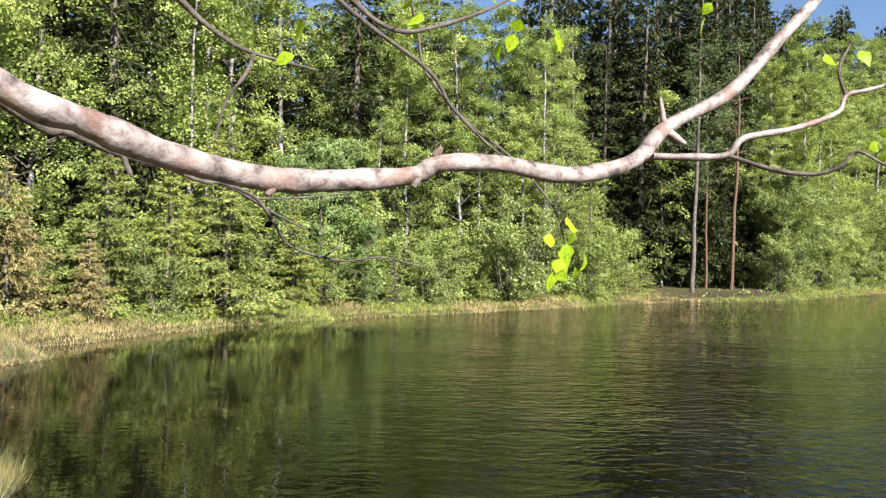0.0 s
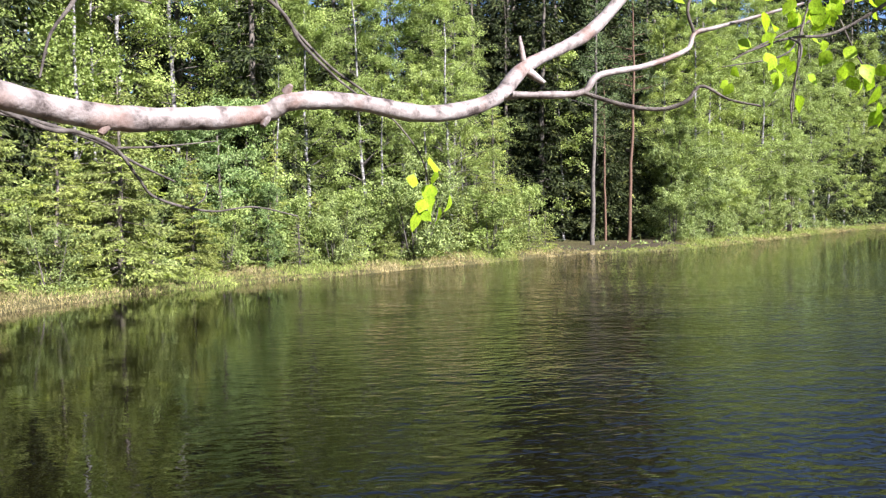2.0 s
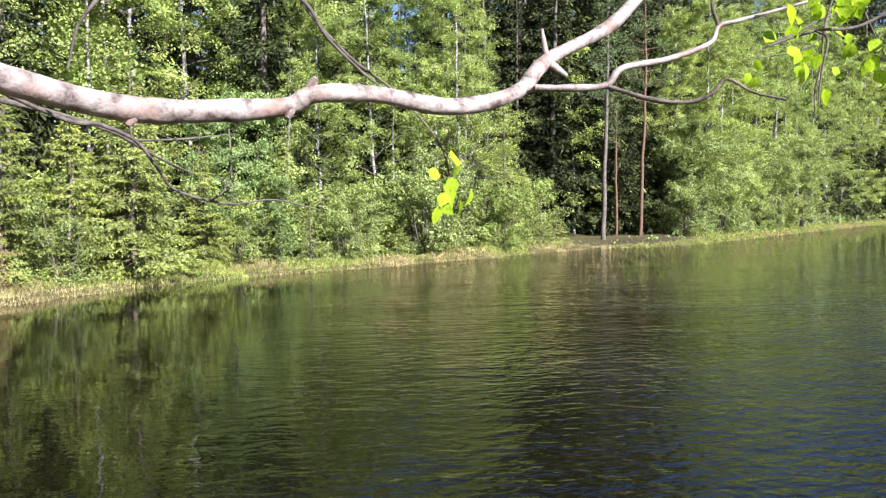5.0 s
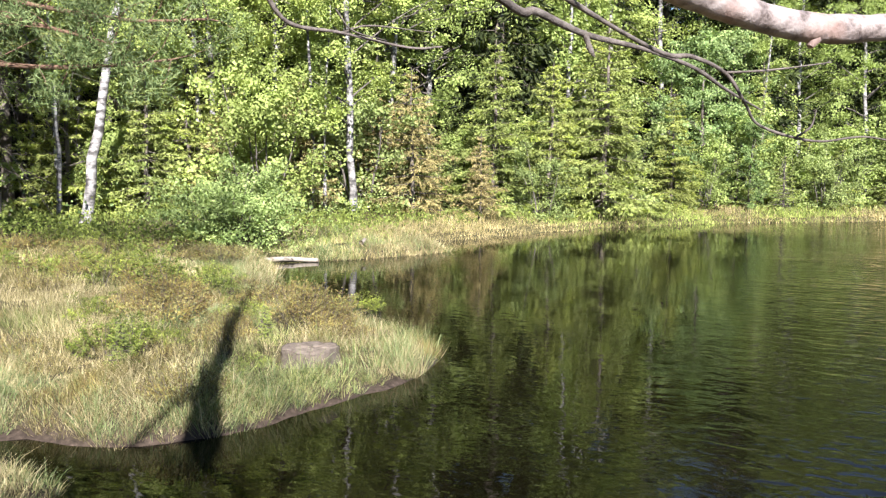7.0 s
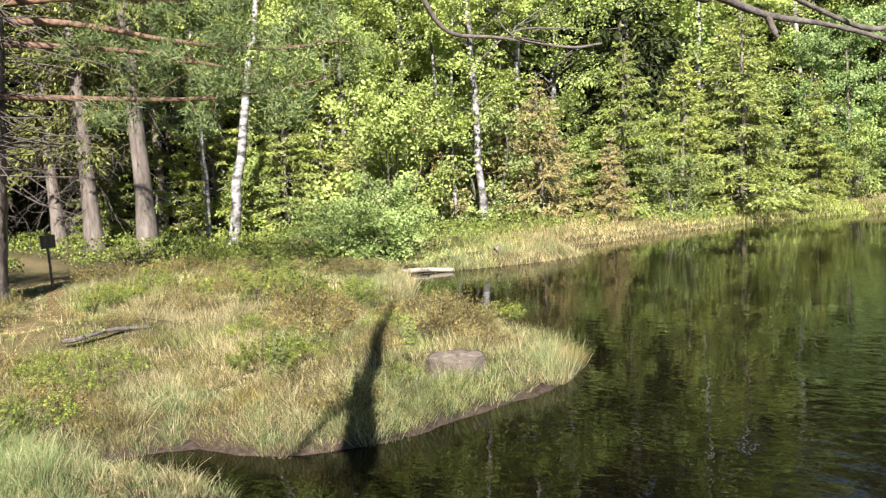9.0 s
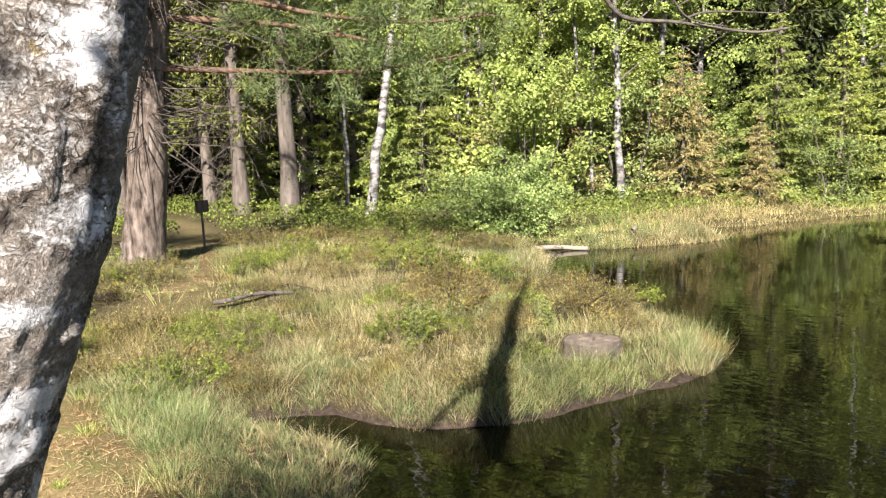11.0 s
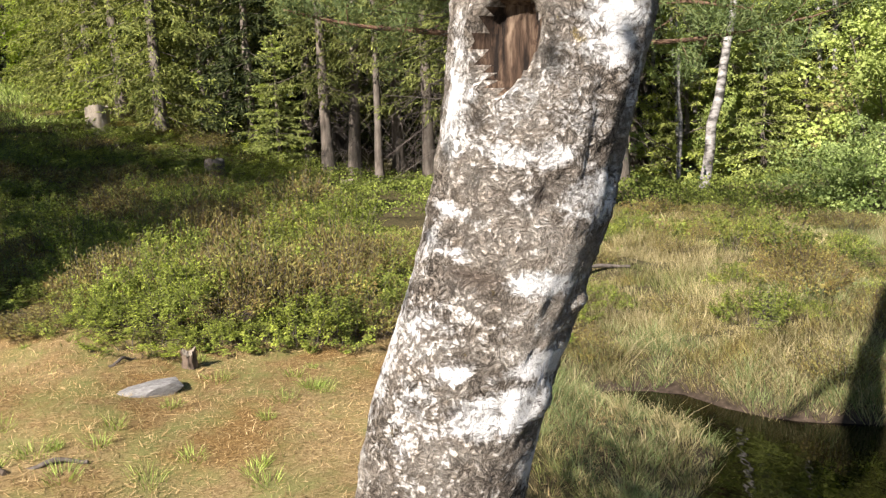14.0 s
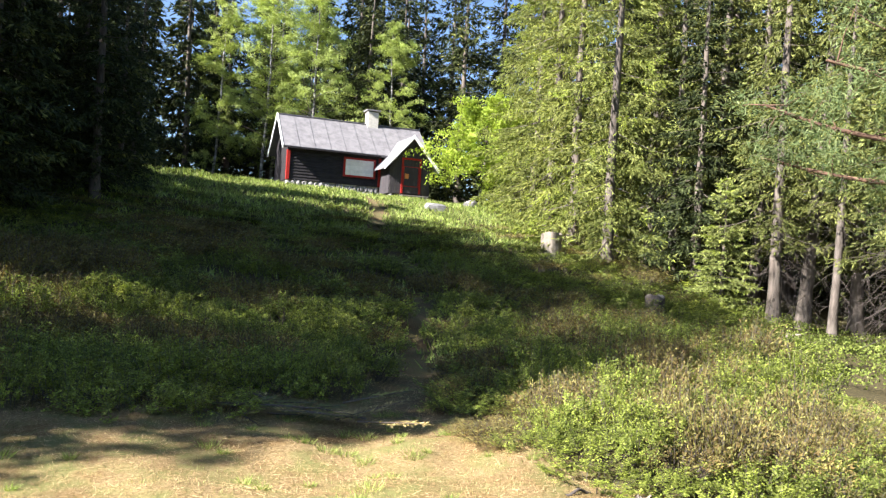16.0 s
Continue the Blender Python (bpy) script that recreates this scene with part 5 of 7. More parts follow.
def birch_leaf_mesh(seed):
    rng = np.random.default_rng(seed)
    b = Build()
    v = LEAF_FORM.copy()
    v[:, 2] += 0.10 * np.sin(v[:, 1] * 3 + rng.uniform(0, 3)) + 0.06 * rng.uniform(-1, 1) * v[:, 0]
    b.add(v, LEAF_FACE, 0, True)
    b.add([(-0.012, -0.35, 0), (0.012, -0.35, 0), (0.012, 0.02, 0), (-0.012, 0.02, 0)], [(0, 1, 2, 3)], 0)
    return b.mesh("birch_leaf", [NEAR_LEAF])


def old_birch():
    t = thing("old_birch", "old white-barked birch with a rotted hollow leaning by the shore", "tree")
    bark, hole = old_birch_trunk()
    part("trunk", bark, t)
    part("hollow", hole, t, "brown bare rotten wood inside the hollow")
    # stem above, out of reach
    up = Build()
    knobbly(up, [(-1.53, 2.43, 2.86), (-1.49, 2.50, 3.26), (-1.45, 2.55, 3.8), (-1.4, 2.58, 5.0), (-1.3, 2.5, 6.5), (-1.2, 2.4, 8.2)], [0.14, 0.132, 0.11, 0.085, 0.05, 0.015], 16, 8, 4, 0.03)
    # second stem, unseen, added to widen the trunk's shadow
    knobbly(up, [(-1.52, 2.44, 2.80), (-1.42, 2.50, 3.15), (-1.37, 2.54, 3.6), (-1.38, 2.56, 4.2)], [0.14, 0.13, 0.10, 0.06], 14, 8, 6, 0.04)
    part("upper_stem", up.mesh("upper_stem", [BIRCH_BARK]), t)
    limb = Build()
    knobbly(limb, [(-1.48, 2.50, 3.30), (-1.2, 2.50, 3.12), (-0.85, 2.53, 2.86), (-0.55, 2.63, 2.60), (-0.332, 2.772, 2.437), (-0.273, 2.864, 2.412), (-0.196, 2.965, 2.383), (-0.081, 3.105, 2.366), (0.054, 3.202, 2.377), (0.144, 3.27, 2.394), (0.189, 3.274, 2.415), (0.298, 3.347, 2.426),
                   (0.456, 3.446, 2.417), (0.605, 3.534, 2.459), (0.697, 3.601, 2.544), (0.877, 3.708, 2.645), (1.007, 3.762, 2.775), (1.121, 3.797, 2.892), (1.3, 3.85, 3.08), (1.6, 3.95, 3.4)],
            [0.045, 0.032, 0.025, 0.021, 0.0192, 0.0190, 0.0186, 0.0183, 0.0175, 0.0172, 0.0168, 0.0165, 0.0168, 0.0165, 0.0165, 0.0152, 0.0145, 0.013, 0.010, 0.004], 18, 10, 8, 0.07)
    for o, e, r in (((0.69, 3.60, 2.555), (0.682, 3.602, 2.61), 0.0075), ((0.70, 3.595, 2.53), (0.735, 3.59, 2.505), 0.011), ((0.145, 3.265, 2.385), (0.14, 3.255, 2.370), 0.010), ((-0.08, 3.10, 2.352), (-0.085, 3.095, 2.34), 0.010), ((0.63, 3.54, 2.468), (0.675, 3.52, 2.468), 0.010), ((0.18, 3.27, 2.43), (0.19, 3.262, 2.442), 0.009)):
        tube(limb, [o, ((o[0] + e[0]) / 2, (o[1] + e[1]) / 2, (o[2] + e[2]) / 2), e], [r, r * 0.8, r * 0.45], 8)
    part("bough", limb.mesh("bough", [BRANCH_BARK]), t, "pinkish-grey smooth bough reaching over the water")
    # side branches and twigs
    sides_ = [([(0.645, 3.52, 2.468), (0.723, 3.506, 2.466), (0.792, 3.494, 2.471), (0.827, 3.492, 2.506), (0.931, 3.493, 2.528), (1.028, 3.503, 2.565), (1.056, 3.522, 2.605), (1.1, 3.522, 2.618), (1.196, 3.514, 2.643), (1.3, 3.497, 2.671)], 0.0085, 0.0035),
              ([(0.792, 3.494, 2.469), (0.865, 3.434, 2.434), (0.93, 3.406, 2.424), (0.972, 3.385, 2.437), (0.999, 3.372, 2.466), (1.045, 3.347, 2.436), (1.096, 3.317, 2.419)], 0.0055, 0.002),
              ([(-1.2, 2.50, 3.13), (-0.95, 3.0, 2.80), (-0.729, 3.651, 2.547), (-0.672, 3.754, 2.528), (-0.593, 3.9, 2.493), (-0.476, 4.026, 2.469), (-0.363, 4.144, 2.43), (-0.285, 4.253, 2.378), (-0.2, 4.4, 2.33)], 0.013, 0.003),
              ([(-0.593, 3.9, 2.493), (-0.58, 3.91, 2.455), (-0.572, 3.915, 2.44)], 0.010, 0.004),
              ([(-0.95, 3.0, 2.80), (-0.6, 3.5, 2.55), (-0.405, 3.797, 2.435), (-0.33, 3.866, 2.424), (-0.26, 3.931, 2.389), (-0.217, 3.964, 2.322), (-0.182, 4.016, 2.27), (-0.06, 4.082, 2.235), (0.055, 4.117, 2.246), (0.174, 4.146, 2.219)], 0.0065, 0.002),
              ([(-0.259, 3.931, 2.392), (-0.163, 3.974, 2.399), (-0.034, 4.04, 2.419)], 0.0035, 0.0015), ([(-0.1, 4.06, 2.245), (-0.07, 4.07, 2.27), (-0.06, 4.07, 2.31)], 0.003, 0.0015),
              ([(-1.45, 2.6, 3.5), (-1.6, 3.3, 3.15), (-1.579, 3.851, 2.741), (-1.555, 3.899, 2.681), (-1.52, 3.982, 2.586), (-1.409, 4.107, 2.567), (-1.256, 4.269, 2.535), (-1.169, 4.334, 2.542)], 0.011, 0.003),
              ([(-1.409, 4.107, 2.567), (-1.344, 4.171, 2.594), (-1.191, 4.298, 2.584)], 0.004, 0.0015), ([(-1.423, 4.1, 2.636), (-1.379, 4.124, 2.575), (-1.30, 4.2, 2.55)], 0.003, 0.0015),
              ([(-0.3, 3.1, 2.95), (0.0, 3.25, 2.70), (0.161, 3.315, 2.594), (0.208, 3.317, 2.526), (0.267, 3.337, 2.47), (0.307, 3.346, 2.44)], 0.005, 0.002),
              ([(-0.1, 3.3, 2.85), (0.02, 3.31, 2.72), (0.093, 3.324, 2.669), (0.167, 3.375, 2.685), (0.3, 3.417, 2.745), (0.36, 3.43, 2.8)], 0.006, 0.0025),
              ([(0.12, 3.5, 2.82), (0.145, 3.525, 2.715), (0.164, 3.525, 2.633), (0.256, 3.541, 2.531), (0.343, 3.564, 2.47), (0.418, 3.564, 2.392), (0.456, 3.567, 2.332), (0.47, 3.57, 2.27)], 0.0035, 0.0015),
              ([(-0.3, 3.0, 2.75), (-0.217, 3.074, 2.634), (-0.156, 3.11, 2.585), (-0.117, 3.139, 2.571), (-0.022, 3.175, 2.554)], 0.006, 0.002), ([(-0.117, 3.139, 2.571), (-0.121, 3.097, 2.529), (-0.15, 3.091, 2.483), (-0.165, 3.088, 2.421)], 0.004, 0.0015),
              ([(1.75, 3.5, 2.8), (1.472, 3.396, 2.673), (1.336, 3.433, 2.594), (1.233, 3.44, 2.581), (1.118, 3.448, 2.545)], 0.005, 0.002), ([(1.233, 3.44, 2.581), (1.225, 3.386, 2.55), (1.216, 3.392, 2.488), (1.211, 3.395, 2.418)], 0.003, 0.0015),
              ([(1.056, 3.522, 2.605), (1.04, 3.52, 2.66), (1.07, 3.53, 2.72)], 0.005, 0.002),
              ([(1.475, 3.716, 2.79), (1.434, 3.716, 2.668), (1.423, 3.716, 2.575), (1.406, 3.716, 2.489), (1.409, 3.716, 2.432)], 0.0035, 0.0015), ([(1.699, 3.736, 2.817), (1.535, 3.736, 2.725), (1.36, 3.736, 2.642), (1.258, 3.736, 2.591)], 0.005, 0.0015),
              ([(1.535, 3.73, 2.725), (1.58, 3.72, 2.62), (1.66, 3.715, 2.50)], 0.003, 0.0012), ([(1.44, 3.72, 2.66), (1.38, 3.715, 2.60), (1.22, 3.715, 2.57)], 0.003, 0.0012)]
    for pts, r0, r1 in sides_:
        b = Build()
        knobbly(b, pts, np.linspace(r0, r1, len(pts)), 8, 7, 3, 0.08)
        part("side_branch", b.mesh("side_branch", [BRANCH_BARK if r0 == 0.0085 else TWIG_BARK]), t)
    # crown overhead
    rng = np.random.default_rng(9)
    cr, c = Build(), []
    for _ in range(26):
        z = rng.uniform(3.8, 8)
        az, L = rng.uniform(0, 6.28), rng.uniform(0.7, 1.7)
        o = np.array([-1.38, 2.55, z])
        e = o + np.array([math.cos(az) * L, math.sin(az) * L, rng.uniform(-0.1, 0.8)])
        tube(up, [o, (o + e) / 2 + [0, 0, 0.1], e], [0.02, 0.012, 0.004], 5, cap=False)
        c += [e, (o + 2 * e) / 3, e + rng.normal(0, 0.3, 3)]
    c = np.array(c)
    k = 5200
    # unseen bough with leaf clusters, added to throw dappled shade on the bank
    limb2 = Build()
    knobbly(limb2, [(-1.42, 2.55, 4.1), (-1.25, 1.7, 4.35), (-1.1, 0.9, 4.25), (-0.95, 0.1, 3.95), (-0.9, -0.5, 3.6)], [0.035, 0.028, 0.02, 0.012, 0.005], 8, 6, 11, 0.05)
    part("bough", limb2.mesh("bough", [BRANCH_BARK]), t)
    c = np.concatenate([c, np.stack([rng.uniform(-1.5, -0.5, 60), rng.uniform(-0.8, 0.5, 60), rng.uniform(3.75, 4.5, 60)], -1)])
    p = c[rng.integers(0, len(c), k)] + rng.normal(0, 0.15, (k, 3))
    p = p[p[:, 2] > 3.6]
    a = rng.normal(0, 1, p.shape) + [0, 0, -0.4]
    shards(cr, p, a, np.cross(a, rng.normal(0, 1, p.shape)), np.full(len(p), 0.055), np.full(len(p), 0.042))
    part("crown", cr.mesh("crown", [NEAR_LEAF]), t)
    # leaves near the viewer
    forms = [birch_leaf_mesh(s) for s in (1, 2, 3)]
    rl = random.Random(12)
    spots = [(0.464, 3.546, 2.331, 2), (0.455, 3.554, 2.295, 3), (0.49, 3.56, 2.25, 4), (0.45, 3.56, 2.235, 3), (1.046, 3.373, 2.489, 1), (1.171, 3.36, 2.505, 3), (1.244, 3.374, 2.602, 4), (1.326, 3.38, 2.523, 2), (1.348, 3.364, 2.491, 2), (1.377, 3.343, 2.435, 2),
             (1.176, 3.358, 2.465, 2), (1.262, 3.362, 2.623, 4), (1.168, 3.42, 2.60, 3), (1.3, 3.4, 2.66, 4), (1.2, 3.4, 2.66, 3), (0.323, 3.415, 2.712, 2), (0.416, 3.402, 2.688, 3), (0.329, 3.414, 2.667, 1), (0.124, 3.325, 2.707, 3), (0.804, 3.607, 2.80, 2), (0.30, 3.4, 2.80, 4), (0.15, 3.4, 2.80, 3),
             (-0.09, 3.07, 2.54, 1), (-0.03, 3.09, 2.58, 1), (1.04, 3.52, 2.70, 2), (1.42, 3.40, 2.70, 4),
             (1.443, 3.716, 2.725, 3), (1.482, 3.716, 2.705, 3), (1.522, 3.716, 2.734, 3), (1.506, 3.716, 2.662, 3), (1.411, 3.716, 2.717, 3), (1.553, 3.716, 2.642, 2), (1.586, 3.716, 2.599, 2), (1.61, 3.716, 2.563, 2), (1.442, 3.716, 2.618, 2), (1.394, 3.716, 2.589, 2), (1.379, 3.716, 2.56, 2), (1.465, 3.716, 2.576, 2), (1.348, 3.716, 2.602, 2), (1.225, 3.716, 2.561, 2), (1.667, 3.716, 2.506, 2), (1.65, 3.716, 2.484, 2), (1.364, 3.716, 2.659, 2), (1.57, 3.716, 2.743, 2), (1.635, 3.716, 2.737, 2), (1.529, 3.716, 2.577, 2)]
    for x, y, z, n in spots:
        for _ in range(n):
            ob = part("leaf", rl.choice(forms), t)
            s = rl.uniform(0.028, 0.046)
            ob.matrix_basis = pose(x + rl.uniform(-0.03, 0.03), y + rl.uniform(-0.04, 0.04), z + rl.uniform(-0.03, 0.03), rl.uniform(-130, -50), rl.uniform(-50, 50), rl.uniform(0, 360)) @ Matrix.Diagonal((s, s, s, 1))
    return t


old_birch()


# ---- the big pine at the meadow ----
def big_pine():
    t = thing("big_pine", "large old pine with rough grey bark and orange limbs", "tree", at=pose(-0.5, 0.2, 0))
    line = spline([(-11.25, 7.62, 0.25), (-11.2, 7.68, 0.9), (-11.1, 7.76, 2.0), (-11.0, 7.86, 3.4), (-10.93, 7.95, 4.6), (-10.9, 8.0, 6.0), (-10.9, 8.05, 9.0), (-10.8, 8.0, 12.5)], 26)
    want = np.concatenate([np.arange(0.27, 5.6, 0.035), np.linspace(5.7, 12.4, 30)])
    ax = np.stack([np.interp(want, line[:, 2], line[:, k]) for k in range(3)], -1)
    sides = 64
    T, Z = np.meshgrid(np.arange(sides) * 2 * math.pi / sides, want)
    r = np.interp(want, [0.27, 0.45, 0.8, 1.6, 3.4, 5.5, 9, 12.4], [0.46, 0.38, 0.315, 0.285, 0.25, 0.225, 0.14, 0.03])[:, None] + 0 * T
    plates = np.abs(vnoise(T * 0.28 + 0.05 * vnoise(T, Z, 0.2, 34), Z * 0.7, 0.05, 31) - 0.5) * 2
    r = r + (0.015 * plates + 0.03 * (vnoise(T * 0.28, Z, 0.5, 32) - 0.5)) * np.clip(r / 0.28, 0, 1) + 0.05 * np.maximum(0, np.cos(T * 5 + 1)) * np.exp(-(Z - 0.3) / 0.25)
    pos = ax[:, None] + np.stack([np.cos(T), np.sin(T), 0 * T], -1) * r[..., None]
    n = len(want)
    i, j = np.meshgrid(np.arange(n - 1), np.arange(sides), indexing="ij")
    j2 = (j + 1) % sides
    Q = np.stack([i * sides + j, i * sides + j2, (i + 1) * sides + j2, (i + 1) * sides + j], -1).reshape(-1, 4)
    b = Build()
    b.add(pos.reshape(-1, 3), Q, 0, True)
    part("trunk", b.mesh("trunk", [PINE_BARK]), t)
    rng = np.random.default_rng(33)
    ends = []
    limbs = [[(-10.95, 7.95, 4.2), (-10.5, 8.3, 4.15), (-9.73, 9.36, 4.07), (-8.9, 9.95, 3.85), (-8.3, 10.3, 3.68)], [(-11, 7.9, 3.5), (-10.5, 8.2, 3.44), (-9.3, 9.7, 3.36), (-8.5, 10.3, 3.40), (-7.7, 10.75, 3.5)],
             [(-10.95, 7.95, 4.5), (-10.2, 8.8, 4.45), (-9.3, 9.8, 4.2), (-8.3, 10.6, 4.05), (-7.4, 11.2, 4.1)], [(-10.95, 7.9, 4.7), (-9.9, 8.7, 4.75), (-8.8, 9.6, 4.7), (-7.6, 10.4, 4.8)],
             [(-11, 7.85, 3.95), (-10.8, 7.2, 4.1), (-10.6, 6.3, 4.15), (-10.9, 5.3, 4.4), (-11.2, 4.6, 4.7)], [(-10.95, 7.9, 4.6), (-10.5, 7.0, 4.75), (-10.2, 6.0, 4.85), (-10.3, 5.0, 5.1)], [(-11, 7.9, 4.3), (-10.3, 7.2, 4.6), (-9.8, 6.4, 4.9), (-9.6, 5.6, 5.2)],
             [(-11.0, 7.85, 3.6), (-11.5, 7.0, 3.75), (-12.0, 6.0, 3.9), (-12.6, 5.0, 4.2)]]
    for _ in range(18):
        z = rng.uniform(5, 11.5)
        az, L = rng.uniform(0, 6.28), rng.uniform(1.5, 3.4) * (1.2 - (z - 5) / 9)
        o = np.array([-10.9, 8.0, z])
        d = np.array([math.cos(az), math.sin(az), 0.15])
        limbs.append([o, o + d * L * 0.5 + rng.normal(0, 0.1, 3), o + d * L])
    for pts in limbs:
        pts = np.asarray(pts, float)
        bb = Build()
        knobbly(bb, pts, np.linspace(0.055, 0.018, len(pts)), 9, 8, 5, 0.06)
        ln = spline(pts, 8)
        for q in ln[len(ln) // 3:][::3]:
            for _ in range(2):
                e = q + rng.normal(0, 0.32, 3) + [0, 0, 0.08]
                tube(bb, [q, (q + e) / 2 + rng.normal(0, 0.04, 3), e], [0.012, 0.008, 0.004], 4, cap=False)
                ends += [e, e, (q + e) / 2] * (3 if len(pts) > 3 else 1)
        part("limb", bb.mesh("limb", [PINE_ORANGE]), t, "flaky orange pine limb")
    for _ in range(260):  # dead twiggy stubs on the stem
        z = rng.uniform(2.4, 5.2)
        az, L = rng.uniform(0, 6.28), rng.uniform(0.4, 2.1)
        o = np.array([np.interp(z, line[:, 2], line[:, 0]), np.interp(z, line[:, 2], line[:, 1]), z])
        e = o + np.array([math.cos(az), math.sin(az), rng.uniform(-0.6, 0.2)]) * L
        dead_stubs.append((o, e))
    ends = np.array(ends)
    k = 42000
    cl = ends[rng.integers(0, len(ends), k)]
    a = rng.normal(0, 1, (k, 3)) + [0, 0, 0.35]
    nb = Build()
    shards(nb, cl + rng.normal(0, 0.11, (k, 3)), a, np.cross(a, rng.normal(0, 1, (k, 3))), rng.uniform(0.08, 0.16, k), rng.uniform(0.008, 0.016, k))
    part("needle_crown", nb.mesh("needle_crown", [PINE_NEEDLE]), t)
    db = Build()
    for o, e in dead_stubs:
        tube(db, [o, (o + e) / 2 + rng.normal(0, 0.06, 3), e], [0.012, 0.008, 0.003], 4, cap=False)
    part("dead_twig_tangle", db.mesh("dead_twig_tangle", [DEAD_TWIG]), t)


dead_stubs = []
big_pine()


# ---- cabin ----
def solid(name, lo, hi, mat, parent, label="", bevel=0.0):
    b = bmesh.new()
    bmesh.ops.create_cube(b, size=1)
    lo, hi = Vector(lo), Vector(hi)
    bmesh.ops.transform(b, matrix=Matrix.Translation((lo + hi) / 2) @ Matrix.Diagonal((*(hi - lo), 1)), verts=b.verts)
    if bevel:
        bmesh.ops.bevel(b, geom=b.edges[:], offset=bevel, segments=1, affect="EDGES")
    me = bpy.data.meshes.new(name)
    b.to_mesh(me)
    b.free()
    me.materials.append(mat)
    return part(name, me, parent, label)


def prism(name, outline, direction, mat, parent, label=""):
    """A flat outline given thickness along direction."""
    b = bmesh.new()
    lower = [b.verts.new(p) for p in outline]
    upper = [b.verts.new(Vector(p) + Vector(direction)) for p in outline]
    b.faces.new(lower[::-1]), b.faces.new(upper)
    for k in range(len(outline)):
        b.faces.new((lower[k], lower[(k + 1) % len(outline)], upper[(k + 1) % len(outline)], upper[k]))
    bmesh.ops.recalc_face_normals(b, faces=b.faces)
    me = bpy.data.meshes.new(name)
    b.to_mesh(me)
    b.free()
    me.materials.append(mat)
    return part(name, me, parent, label)


TAR = rough_material("black_brown_stained_wood", ((0.3, (0.013, 0.011, 0.012)), (0.6, (0.030, 0.027, 0.029)), (0.8, (0.050, 0.045, 0.044))), 8, 5, stretch=(0.3, 1, 1), bump_by=0.4, rough=0.7)
GREY_BOARD = rough_material("grey_brown_boards", ((0.3, (0.036, 0.032, 0.034)), (0.6, (0.062, 0.055, 0.057)), (0.8, (0.085, 0.076, 0.075))), 8, 5, stretch=(1, 1, 0.25), bump_by=0.4, rough=0.75)
RED = rough_material("red_paint", ((0.3, (0.26, 0.016, 0.012)), (0.7, (0.38, 0.028, 0.020))), 10, 5, bump_by=0.15, rough=0.5)
WHITE = rough_material("white_paint", ((0.3, (0.66, 0.66, 0.64)), (0.7, (0.82, 0.82, 0.80))), 6, 4, bump_by=0.1, rough=0.5)
FELT = rough_material("grey_roof_felt", ((0.3, (0.105, 0.10, 0.105)), (0.6, (0.16, 0.155, 0.16)), (0.8, (0.20, 0.193, 0.197))), 3, 8, bump_by=0.2, rough=0.85, fine=60)
ORANGE = rough_material("orange_plastic", ((0.3, (0.62, 0.22, 0.05)), (0.7, (0.75, 0.32, 0.10))), 8, 3, bump_by=0.05, rough=0.4)
PLASTER = rough_material("pale_chimney_plaster", ((0.3, (0.42, 0.39, 0.34)), (0.7, (0.66, 0.63, 0.56))), 8, 6, bump_by=0.3)
GREY_STEP = rough_material("weathered_step_board", ((0.3, (0.12, 0.11, 0.10)), (0.7, (0.27, 0.25, 0.23))), 9, 5, stretch=(0.3, 1, 1), bump_by=0.4)


